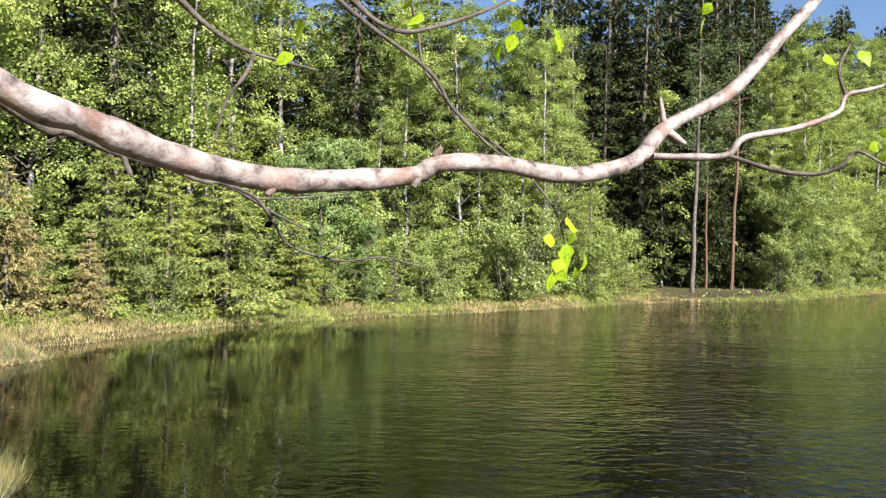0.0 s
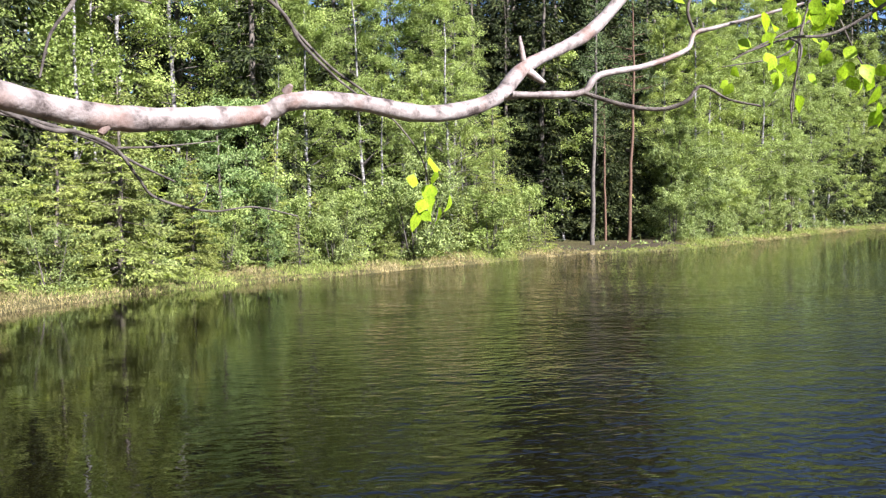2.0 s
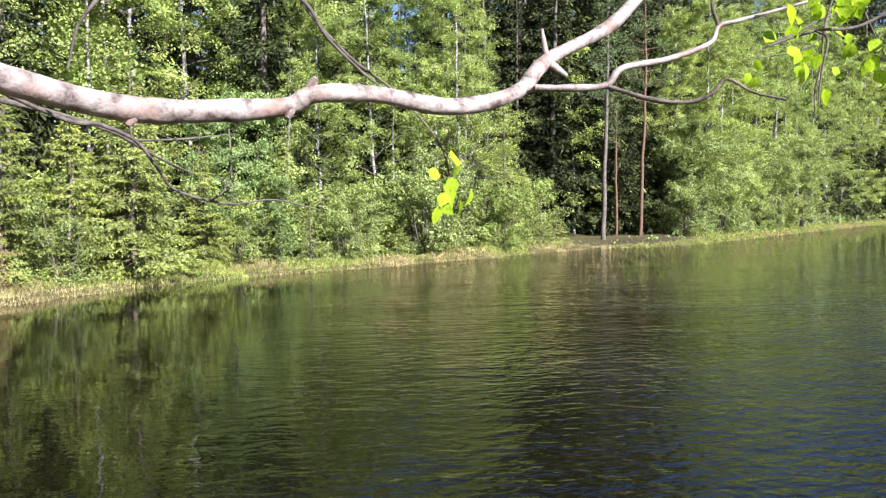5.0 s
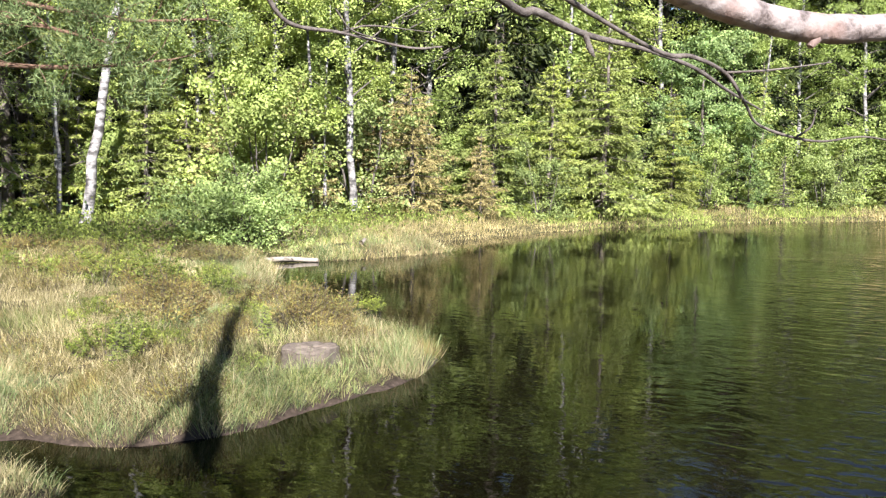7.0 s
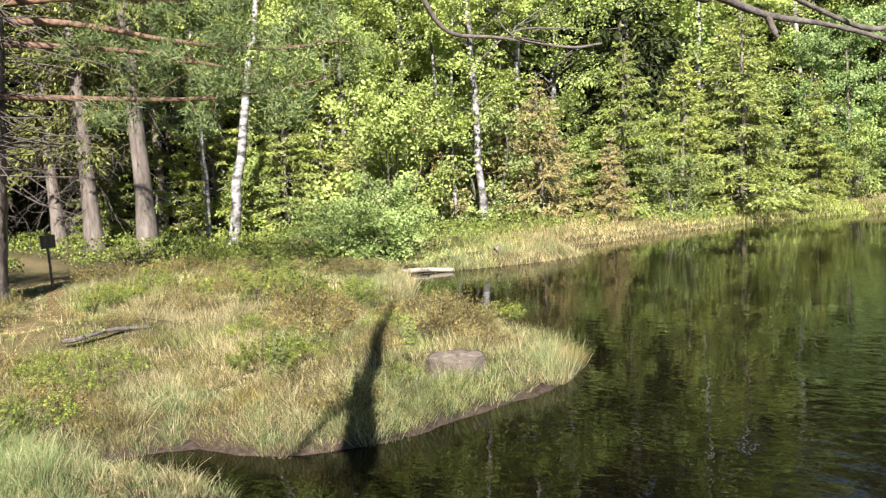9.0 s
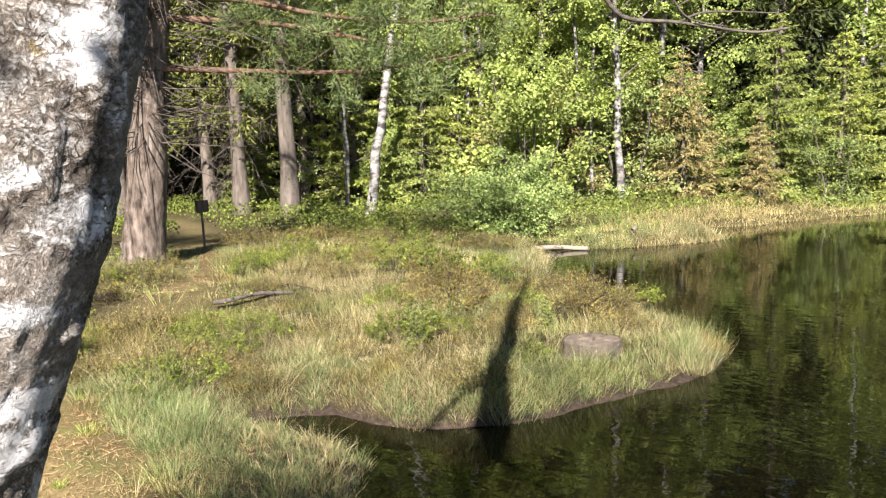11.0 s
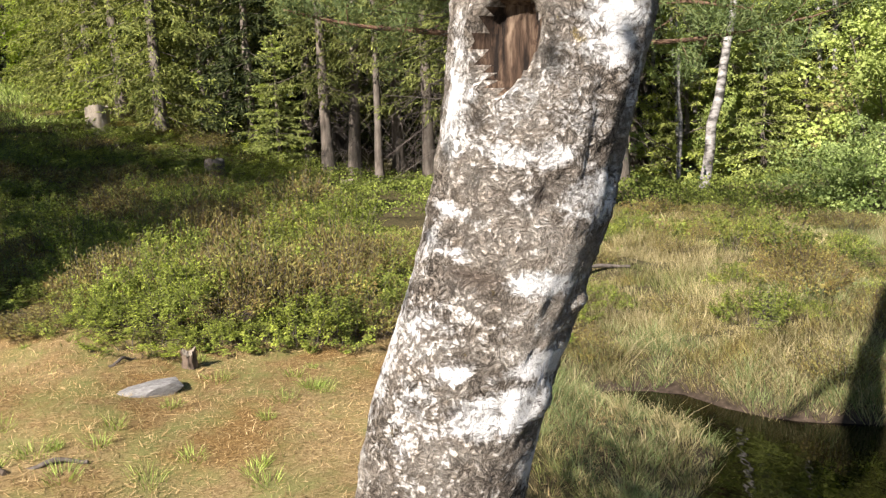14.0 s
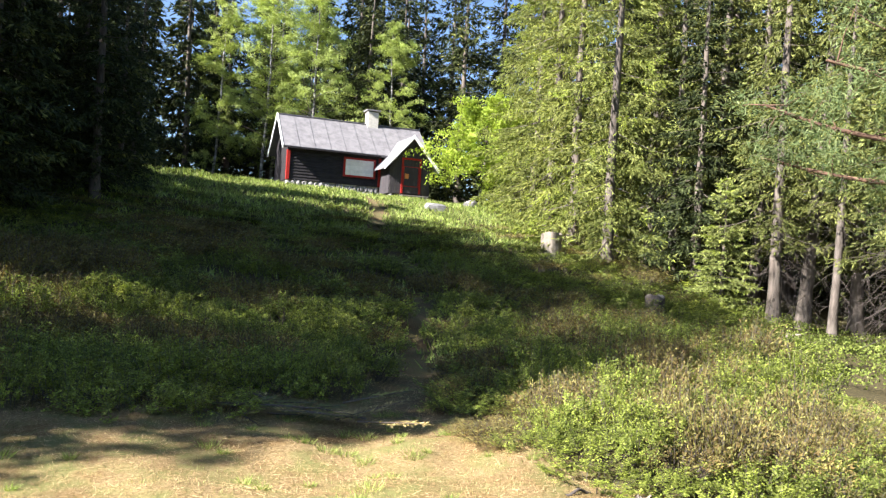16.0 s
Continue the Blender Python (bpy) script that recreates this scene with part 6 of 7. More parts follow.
def cabin():
    t = thing("cabin", "dark-stained wooden cabin with red trim and grey felt roof", "cabin")
    t.matrix_basis = pose(-43.36, -9.59, -0.06, 0, 0, 114)
    rc = random.Random(4)
    L, D = 7.6, 4.0
    base, top = 6.28, 8.05
    ridge_y, ridge_z = 2.0, 10.02
    wall = solid("wall", (0.05, 0.05, base), (L - 0.05, D - 0.05, top), TAR, t)
    rows = 11
    step = (top - base) / rows
    for k in range(rows):  # overlapping boards on the long front, window left free
        z0 = base + k * step
        pieces = [(0.0, 5.15)]
        if z0 + step > 6.74 and z0 < 7.72:
            pieces = [(0.0, 3.05), (4.80, 5.15)]
        for a, c in pieces:
            p = solid("plank", (a, -0.045, z0 + 0.012), (c, 0.05, z0 + step), TAR, wall)
            p.data.vertices.foreach_get("co", buf := np.zeros(len(p.data.vertices) * 3))
            buf = buf.reshape(-1, 3)
            buf[(buf[:, 2] > z0 + step / 2) & (buf[:, 1] < 0), 1] += 0.03
            p.data.vertices.foreach_set("co", buf.ravel())
    for k in range(14):  # left gable, upright boards to the rake
        y0, y1 = k * D / 14 + 0.006, (k + 1) * D / 14 - 0.006
        rake = [top + (ridge_z - 0.12 - top) * (1 - abs(y - ridge_y) / ridge_y) for y in (y0, y1)]
        zs = [z for z in rake]
        prism("board", [(-0.03, y0, base), (-0.03, y1, base), (-0.03, y1, zs[1]), (-0.03, y0, zs[0])], (0.06, 0, 0), TAR, wall)
    prism("gable", [(L - 0.06, 0.05, top), (L - 0.06, D - 0.05, top), (L - 0.06, ridge_y, ridge_z - 0.15)], (0.05, 0, 0), TAR, wall)
    sl = (ridge_z - 8.02) / (ridge_y + 0.42)
    roof = prism("roof", [(-0.35, -0.42, 8.02), (-0.35, ridge_y, ridge_z), (-0.35, ridge_y, ridge_z - 0.12), (-0.35, -0.40, 7.90)], (L + 0.7, 0, 0), FELT, t)
    prism("roof", [(-0.35, D + 0.42, 8.02), (-0.35, ridge_y, ridge_z + 0.004), (-0.35, ridge_y, ridge_z - 0.12), (-0.35, D + 0.40, 7.90)], (L + 0.7, 0, 0), FELT, t)
    solid("ridge_cap", (-0.35, ridge_y - 0.09, ridge_z - 0.01), (L + 0.35, ridge_y + 0.09, ridge_z + 0.035), FELT, roof)
    for k in range(9):  # seams of the felt
        xx = 0.5 + k * 0.85
        prism("seam", [(xx, -0.43, 8.024), (xx, ridge_y - 0.1, ridge_z - 0.075), (xx, ridge_y - 0.1, ridge_z - 0.06), (xx, -0.43, 8.036)], (0.03, 0, 0), FELT, roof)
    solid("gutter", (-0.3, -0.50, 7.90), (5.0, -0.41, 7.97), TAR, t, "black gutter along the eave")
    for sgn in (0, 1):
        e = -0.46 if not sgn else D + 0.46
        prism("bargeboard", [(-0.41, e, 7.84), (-0.41, ridge_y, ridge_z - 0.14), (-0.41, ridge_y, ridge_z + 0.05), (-0.41, e, 8.04)], (0.055, 0, 0), WHITE, t, "white-painted bargeboard")
    for x0, x1, y0, y1 in ((-0.06, 0.10, -0.075, -0.048), (-0.065, -0.035, -0.07, 0.13), (5.0, 5.14, -0.075, -0.048)):
        solid("corner_board", (x0, y0, base), (x1, y1, 7.85), RED, t, "red corner board")
    # window with white boarded shutters
    w = solid("window", (3.13, -0.05, 6.80), (4.72, -0.02, 7.66), WHITE, t, "shuttered window in a red frame")
    for x0, x1, z0, z1 in ((3.02, 3.13, 6.70, 7.76), (4.72, 4.83, 6.70, 7.76), (3.13, 4.72, 6.70, 6.80), (3.13, 4.72, 7.66, 7.76)):
        solid("window_frame", (x0, -0.09, z0), (x1, -0.03, z1), RED, w)
    for sx0, sx1 in ((3.14, 3.915), (3.935, 4.71)):
        for k in range(5):
            solid("shutter_board", (sx0, -0.078, 6.81 + k * 0.17), (sx1, -0.052, 6.81 + k * 0.17 + 0.155), WHITE, w)
    # porch
    px0, px1, py, ptop, pridge = 5.15, 7.42, -1.8, 7.62, 8.92
    mid = (px0 + px1) / 2
    porch = solid("porch", (px0 + 0.03, py + 0.03, 5.92), (px1 - 0.03, 0.1, ptop), GREY_BOARD, t, "boarded entrance porch")
    n = 14
    for k in range(n):
        a, c = px0 + k * (px1 - px0) / n + 0.005, px0 + (k + 1) * (px1 - px0) / n - 0.005
        za, zc = [ptop + (pridge - 0.1 - ptop) * (1 - abs(x - mid) / (px1 - mid)) for x in (a, c)]
        if c < 5.80 or a > 6.86:
            prism("board", [(a, py - 0.02, 5.88), (c, py - 0.02, 5.88), (c, py - 0.02, zc), (a, py - 0.02, za)], (0, 0.05, 0), GREY_BOARD, porch)
        else:
            prism("board", [(a, py - 0.02, 7.80), (c, py - 0.02, 7.80), (c, py - 0.02, zc), (a, py - 0.02, za)], (0, 0.05, 0), GREY_BOARD, porch)
    for k in range(10):
        a = py + 0.06 + k * 0.17
        solid("board", (px0 - 0.02, a, 5.88), (px0 + 0.03, a + 0.16, ptop), GREY_BOARD, porch)
        solid("board", (px1 - 0.03, a, 5.88), (px1 + 0.02, a + 0.16, ptop), GREY_BOARD, porch)
    ps = (pridge - ptop) / (mid - px0)
    for s_ in (-1, 1):
        ex = mid + s_ * (mid - px0 + 0.42)
        ez = ptop - 0.42 * ps
        prism("porch_roof", [(ex, py - 0.35, ez + 0.10), (mid, py - 0.35, pridge + 0.10), (mid, py - 0.35, pridge), (ex, py - 0.35, ez)], (0, 2.9, 0), FELT, t)
        prism("bargeboard", [(ex, py - 0.42, ez - 0.06), (mid, py - 0.42, pridge - 0.06), (mid, py - 0.42, pridge + 0.15), (ex, py - 0.42, ez + 0.14)], (0, 0.06, 0), WHITE, t, "white-painted bargeboard")
    door = solid("door", (5.88, py - 0.03, 5.95), (6.78, py, 7.74), GREY_BOARD, t, "dark boarded door with red frame")
    for x0, x1, z0, z1 in ((5.78, 5.88, 5.92, 7.84), (6.78, 6.88, 5.92, 7.84), (5.88, 6.78, 7.74, 7.84)):
        solid("door_frame", (x0, py - 0.075, z0), (x1, py - 0.02, z1), RED, door)
    for x0, x1, z0, z1 in ((5.90, 6.76, 6.30, 6.33), (5.90, 6.76, 7.35, 7.38), (5.90, 5.93, 6.33, 7.35), (6.73, 6.76, 6.33, 7.35)):
        solid("red_moulding", (x0, py - 0.05, z0), (x1, py - 0.03, z1), RED, door)
    solid("lock_box", (5.97, py - 0.12, 6.72), (6.17, py - 0.032, 6.98), ORANGE, door, "orange box on the door", 0.015)
    solid("small_sign", (mid - 0.07, py - 0.05, 8.05), (mid + 0.07, py - 0.022, 8.2), TAR, porch)
    for k, (z, y) in enumerate(((5.82, -2.05), (5.66, -2.30), (5.50, -2.55))):
        solid("step", (5.75, y - 0.14, z - 0.05), (7.25, y + 0.14, z), GREY_STEP, t, "weathered plank step", 0.008)
    for x in (5.8, 7.15):
        solid("step_stringer", (x, -2.6, 5.2), (x + 0.06, -1.85, 5.45 + 0.0), GREY_STEP, t)
        solid("step_post", (x, -2.1, 5.2), (x + 0.06, -1.95, 5.77), GREY_STEP, t)
    # stone foundation
    x = 0.0
    while x < 5.1:
        w_ = rc.uniform(0.16, 0.38)
        stone("stone", t, (x + w_ / 2, 0.05, 6.08 + rc.uniform(-0.04, 0.02)), (w_ * 0.54, 0.16, 0.20), rc.randrange(6), rc.uniform(-8, 8))
        stone("stone", t, (x + w_ / 2 + 0.1, 0.04, 5.80), (w_ * 0.56, 0.18, 0.18), rc.randrange(6), rc.uniform(-8, 8))
        x += w_
    for xx in (5.3, 7.2):
        stone("pier", t, (xx, -1.65, 5.6), (0.17, 0.17, 0.36), 2, 0)
    solid("foundation", (0.05, 0.12, 5.2), (L - 0.05, D - 0.1, base), PLASTER, t)
    ch = solid("chimney", (4.72, 1.75, 9.5), (5.36, 2.35, 10.72), PLASTER, t, "pale plastered chimney", 0.02)
    solid("cap", (4.62, 1.65, 10.78), (5.46, 2.45, 10.85), ROCK, ch)
    for x, y in ((4.75, 1.78), (5.25, 1.78), (4.75, 2.25), (5.25, 2.25)):
        solid("cap_leg", (x, y, 10.72), (x + 0.08, y + 0.08, 10.79), ROCK, ch)
    return t


STONES = []


def stone_mesh(seed):
    rng = np.random.default_rng(200 + seed)
    b = bmesh.new()
    bmesh.ops.create_icosphere(b, subdivisions=2, radius=1)
    for v in b.verts:
        d = v.co.normalized()
        k = 0.86 + 0.22 * noise.noise(d * 1.6 + Vector((seed * 7.3, 0, 0))) + 0.08 * noise.noise(d * 4 + Vector((0, seed * 3.1, 0)))
        c = Vector([math.copysign(min(abs(a), 0.78), a) for a in d]) * 1.15
        v.co = c * k
    me = bpy.data.meshes.new("stone")
    b.to_mesh(me)
    b.free()
    me.materials.append(ROCK)
    return me


STONES = [stone_mesh(k) for k in range(6)]


def stone(name, parent, at, size, form, turn, label=""):
    ob = new(name, STONES[form])
    ob.parent = parent
    ob.matrix_basis = pose(*at, 0, 0, turn) @ Matrix.Diagonal((*size, 1))
    if label:
        ob["label"] = label
    return ob


cabin()


# ---- stumps, rocks, sign, drift wood ----
def ground_z(x, y):
    return float(height(np.array([x]), np.array([y]))[0])


def stump(x, y, r, h, label, seed, bark=STUMP_BARK, flare=1.25, jag=0.02, group="tree stumps", top=None):
    rng = np.random.default_rng(seed)
    t = thing("tree_stump", label, "stump", group)
    t.matrix_basis = pose(x, y, ground_z(x, y))
    sides, rows = 40, 12
    th = np.arange(sides) * 2 * math.pi / sides
    edge = 1 + 0.07 * np.sin(th * 3 + rng.uniform(0, 6)) + 0.05 * np.sin(th * 7 + rng.uniform(0, 6)) + rng.normal(0, 0.012, sides)
    v = []
    for k in range(rows):
        s = k / (rows - 1)
        rr = r * edge * (1 + (flare - 1) * (1 - s) ** 3) + rng.normal(0, 0.006, sides)
        v.append(np.stack([rr * np.cos(th), rr * np.sin(th), -0.12 + (h + 0.12) * s + (jag * np.sin(th * 2 + seed) + rng.normal(0, jag * 0.3, sides)) * (s ** 4)], -1))
    i, j = np.meshgrid(np.arange(rows - 1), np.arange(sides), indexing="ij")
    j2 = (j + 1) % sides
    b = Build()
    b.add(np.concatenate(v), np.stack([i * sides + j, i * sides + j2, (i + 1) * sides + j2, (i + 1) * sides + j], -1).reshape(-1, 4), 0, True)
    part("bark", b.mesh("bark", [bark]), t)
    c = Build()
    ringv = [v[-1] * [0.97, 0.97, 1] - [0, 0, 0.006]] + [np.stack([r * edge * q * np.cos(th), r * edge * q * np.sin(th), np.full(sides, h) + jag * 0.7 * np.sin(th * 2 + seed) * q + rng.normal(0, 0.004, sides)], -1) for q in (0.75, 0.5, 0.25, 0.03)]
    i, j = np.meshgrid(np.arange(4), np.arange(sides), indexing="ij")
    j2 = (j + 1) % sides
    c.add(np.concatenate(ringv), np.stack([i * sides + j, i * sides + j2, (i + 1) * sides + j2, (i + 1) * sides + j], -1).reshape(-1, 4), 0, False)
    part("cut_face", c.mesh("cut_face", [top or CUT_WOOD]), t, "weathered sawn face")


stump(-4.36, 8.5, 0.27, 0.13, "low weathered tree stump in the shore grass", 1, OLD_STUMP, 1.1, 0.012, top=OLD_STUMP)
stump(-31.05, 3.6, 0.36, 0.85, "tall pale tree stump on the sunny slope", 2, CUT_WOOD, 1.35, 0.05)
stump(-24.15, 6.1, 0.27, 0.62, "grey old tree stump in the shade", 3, DEAD_TWIG, 1.3, 0.05)
stump(-24.2, 10.0, 0.2, 0.22, "freshly cut light stump at the wood's edge", 4, CUT_WOOD, 1.2, 0.03)
stump(-7.0, 2.5, 0.05, 0.13, "small reddish stub in the dry lawn", 5, STUMP_BARK, 1.4, 0.03)


def rock(x, y, size, form, turn, label, lift=0.0, group="rocks"):
    ob = new("rock", STONES[form])
    ob.matrix_basis = pose(x, y, ground_z(x, y) + lift, 4, -5, turn) @ Matrix.Diagonal((*size, 1))
    tagged(ob, label, "rock", group)


rock(-6.55, 2.12, (0.17, 0.30, 0.09), 1, 12, "flat grey rock lying in the dry lawn")
rock(-5.2, 0.75, (0.13, 0.10, 0.06), 3, 30, "small brownish stone in the dry lawn")
rock(-5.0, 0.2, (0.10, 0.16, 0.04), 2, 60, "low mossy stone in the dry lawn")
rock(-36.5, -1.2, (0.45, 0.6, 0.35), 4, 20, "grey boulder in the grass below the cabin")
rock(-41.5, 0.3, (0.4, 0.6, 0.4), 5, 70, "grey boulder beside the maple")
rock(-14.9, 9.4, (0.22, 0.3, 0.2), 0, 10, "grey stone behind the pine")


def sign_post():
    t = thing("sign_post", "thin dark post with a small blank red-brown board", "sign")
    x, y = -12.2, 9.2
    t.matrix_basis = pose(x, y, ground_z(x, y), 0, -2, 15)
    b = Build()
    tube(b, [(0, 0, -0.1), (0.01, 0, 0.4), (0.0, 0, 0.85)], [0.022, 0.02, 0.02], 10)
    part("post", b.mesh("post", [TWIG_BARK]), t)
    solid("board", (0.022, -0.16, 0.66), (0.045, 0.14, 0.86), STUMP_BARK, t, "small red-brown board", 0.004)


sign_post()


def log(x, y, length, r, turn, label, z=0.0, mat=CUT_WOOD):
    b = Build()
    rng = np.random.default_rng(int(abs(x * 100)))
    s = np.linspace(-0.5, 0.5, 9)
    p = np.stack([s * length, 0.06 * np.sin(s * 5) * length, 0.02 * np.cos(s * 7)], -1)
    tube(b, p, r * (1 - 0.3 * (s + 0.5)) * (1 + rng.normal(0, 0.06, 9)), 10)
    ob = new("driftwood_log", b.mesh("driftwood_log", [mat]))
    ob.matrix_basis = pose(x, y, z, 0, 0, turn)
    tagged(ob, label, "log", "fallen wood")


log(-9.75, 15.75, 1.5, 0.06, 30, "bleached driftwood log at the water's edge", 0.06)
log(-9.0, 17.9, 0.6, 0.05, 100, "white bleached branch piece on the islet", 0.30)
log(-8.6, 7.6, 1.0, 0.03, 70, "dark fallen branch on the woodland path", 0.48, TWIG_BARK)

log(-5.38, 1.50, 0.34, 0.016, 75, "dark broken branch lying on the dry lawn", ground_z(-5.38, 1.50) + 0.012, TWIG_BARK)
log(-5.52, 1.12, 0.42, 0.024, 35, "bare weathered root showing in the dry lawn", ground_z(-5.52, 1.12) + 0.004, STUMP_BARK)
log(-7.15, 2.02, 0.26, 0.015, 120, "grey twig lying at the edge of the heather", ground_z(-7.15, 2.02) + 0.015, DEAD_TWIG)


def brush_pile(x, y):
    t = thing("brush_pile", "heap of cut spruce boughs drying on the grass", "brush pile")
    rng = np.random.default_rng(55)
    t.matrix_basis = pose(x, y, ground_z(x, y))
    for _ in range(16):
        b = Build()
        o = np.array([rng.uniform(-0.35, 0.35), rng.uniform(-0.9, 0.9), rng.uniform(0.02, 0.16)])
        az = rng.uniform(-0.9, 0.9) + (math.pi / 2 if rng.random() < 0.7 else -math.pi / 2)
        d = np.array([math.cos(az), math.sin(az), rng.uniform(-0.05, 0.18)])
        L = rng.uniform(0.5, 1.0)
        tube(b, [o, o + d * L * 0.5, o + d * L], [0.012, 0.008, 0.004], 5, 1, cap=False)
        k = 90
        s = rng.uniform(0.15, 1, k)
        sd = np.cross(d, [0, 0, 1])
        sg = rng.choice([-1, 1], k)
        p = o + d * (L * s)[:, None] + sd * (sg * rng.uniform(0, 0.16, k) * (1.1 - s))[:, None]
        a = d * 0.7 + sd * (sg * rng.uniform(0.3, 1, k))[:, None] + rng.normal(0, 0.15, (k, 3))
        shards(b, p, a, np.cross(a, [0, 0, 1]), rng.uniform(0.06, 0.12, k), rng.uniform(0.02, 0.035, k))
        part("bough", b.mesh("bough", [SPRUCE if rng.random() < 0.6 else SPRUCE_DRY, TWIG_BARK]), t)


brush_pile(-9.55, -0.75)


# ---- ground cover ----
def spears(b, base, lean, across, tall, wide, slot=0, bend=0.0):
    """Grass blades: a narrow foot running to a point, the tip bowed outward."""
    tip = base + lean * tall[:, None]
    tip[:, :2] += lean[:, :2] * (bend * tall)[:, None]
    w = unit(across) * (wide * 0.5)[:, None]
    mid = base + lean * (tall * 0.55)[:, None]
    v = np.stack([base - w, base + w, mid + w * 0.75, tip, mid - w * 0.75], 1).reshape(-1, 3)
    i = np.arange(len(base))[:, None] * 5
    b.add(v, np.concatenate([np.concatenate([i, i + 1, i + 2], 1), np.concatenate([i, i + 2, i + 4], 1), np.concatenate([i + 4, i + 2, i + 3], 1)]), slot)


def blade_tris(b, base, lean, across, tall, wide, slot=0):
    w = unit(across) * (wide * 0.5)[:, None]
    v = np.stack([base - w, base + w, base + lean * tall[:, None]], 1).reshape(-1, 3)
    i = np.arange(len(base))[:, None] * 3
    b.add(v, np.concatenate([i, i + 1, i + 2], 1), slot)


def scatter(rng, n, x0, x1, y0, y1):
    return rng.uniform(x0, x1, n), rng.uniform(y0, y1, n)


def blades(name, label, category, rng, x, y, tall, wide, mats, lean=0.35, lift=0.0, slots=None):
    z = height(x, y) + lift - 0.01
    n = len(x)
    a = np.stack([rng.normal(0, lean, n), rng.normal(0, lean, n), np.ones(n)], -1)
    c = np.stack([rng.normal(0, 1, n), rng.normal(0, 1, n), np.zeros(n)], -1)
    b = Build()
    base = np.stack([x, y, z], -1)
    slots = np.zeros(n, int) if slots is None else slots
    for s in range(len(mats)):
        m = slots == s
        if m.any():
            blade_tris(b, base[m], a[m], c[m], tall[m], wide[m] * 1.3, s)
    return tagged(new(name, b.mesh(name, mats)), label, category, kind="stuff")


def tussocks(rng, x, y, each, spread):
    """Blade feet and outward leans for grass growing in tufts."""
    k = np.repeat(np.arange(len(x)), each)
    ang, r = rng.uniform(0, 2 * math.pi, len(k)), np.sqrt(rng.random(len(k))) * spread[k]
    out = np.stack([np.cos(ang), np.sin(ang)], -1)
    return k, x[k] + out[:, 0] * r, y[k] + out[:, 1] * r, out * (0.15 + 0.75 * r / spread[k])[:, None]


def meadow():
    rng = np.random.default_rng(301)
    x, y = scatter(rng, 26000, -12.5, -2.9, 4.2, 20.5)
    d = shore(x, y)
    broad = vnoise(x, y, 1.3, 42)
    near = np.hypot(x, y - 1.5)
    rough = broad + vnoise(x, y, 0.5, 41) * 0.7
    keep = (d > 0.0) & (np.hypot(x + 4.36, y - 8.5) > 0.34) & (inside_by(CLEAR_R, x, y) < 0.5) & ((rough > rng.uniform(0.35, 1.1, len(x))) | (d < 0.4))
    keep &= ~((y - 0.45 * (x + 6) < 5.0) & (d > 1.2)) & (line_dist(WOOD_PATH, x, y) > rng.uniform(0.0, 0.5, len(x)))
    keep &= rng.random(len(x)) < np.clip(8.5 / near, 0.3, 1)
    x, y, d, broad, near = x[keep], y[keep], d[keep], broad[keep], near[keep]
    n = len(x)
    size = (0.10 + 0.9 * rng.random(n) ** 1.5) * np.clip(0.1 + 1.7 * vnoise(x, y, 0.6, 62), 0.25, 1.5)
    k, bx, by, out = tussocks(rng, x, y, 40, (0.05 + 0.08 * size) * np.clip(near / 10, 0.8, 1.7))
    tall = (0.04 + 0.19 * size[k]) * rng.uniform(0.35, 1.15, len(k))
    wide = (0.0014 + 0.00040 * near[k]) * rng.uniform(0.6, 1.3, len(k))
    kind = np.where(broad + rng.normal(0, 0.16, n) > 0.36, 0, 1)
    kind[(d < 0.6) & (rng.random(n) < 0.35)] = 2
    kind[(vnoise(x, y, 1.5, 63) + rng.normal(0, 0.08, n) > 0.74) & (d > 0.5)] = 2
    kind[vnoise(x, y, 0.9, 58) + rng.normal(0, 0.06, n) > 0.74] = 3
    slots = np.where(rng.random(len(k)) < 0.18, 0, kind[k])
    a = np.stack([out[:, 0] * 0.8 + rng.normal(0, 0.18, len(k)), out[:, 1] * 0.8 + rng.normal(0, 0.18, len(k)), np.ones(len(k))], -1)
    c = np.stack([-out[:, 1], out[:, 0], 0 * tall], -1) + rng.normal(0, 0.6, (len(k), 3)) * [1, 1, 0]
    base = np.stack([bx, by, height(bx, by) - 0.01], -1)
    b = Build()
    for q in range(4):
        m = (slots == q) & (near[k] < 8)
        spears(b, base[m], a[m], c[m], tall[m], wide[m], q, 0.5)
        m = (slots == q) & (near[k] >= 8)
        blade_tris(b, base[m], a[m], c[m], tall[m], wide[m] * 1.2, q)
    tagged(new("meadow_grass", b.mesh("meadow_grass", [GRASS_PALE, GRASS_GREEN, SEDGE, HEATHER])), "pale tussocky grass of the shore meadow", "grass", kind="stuff")


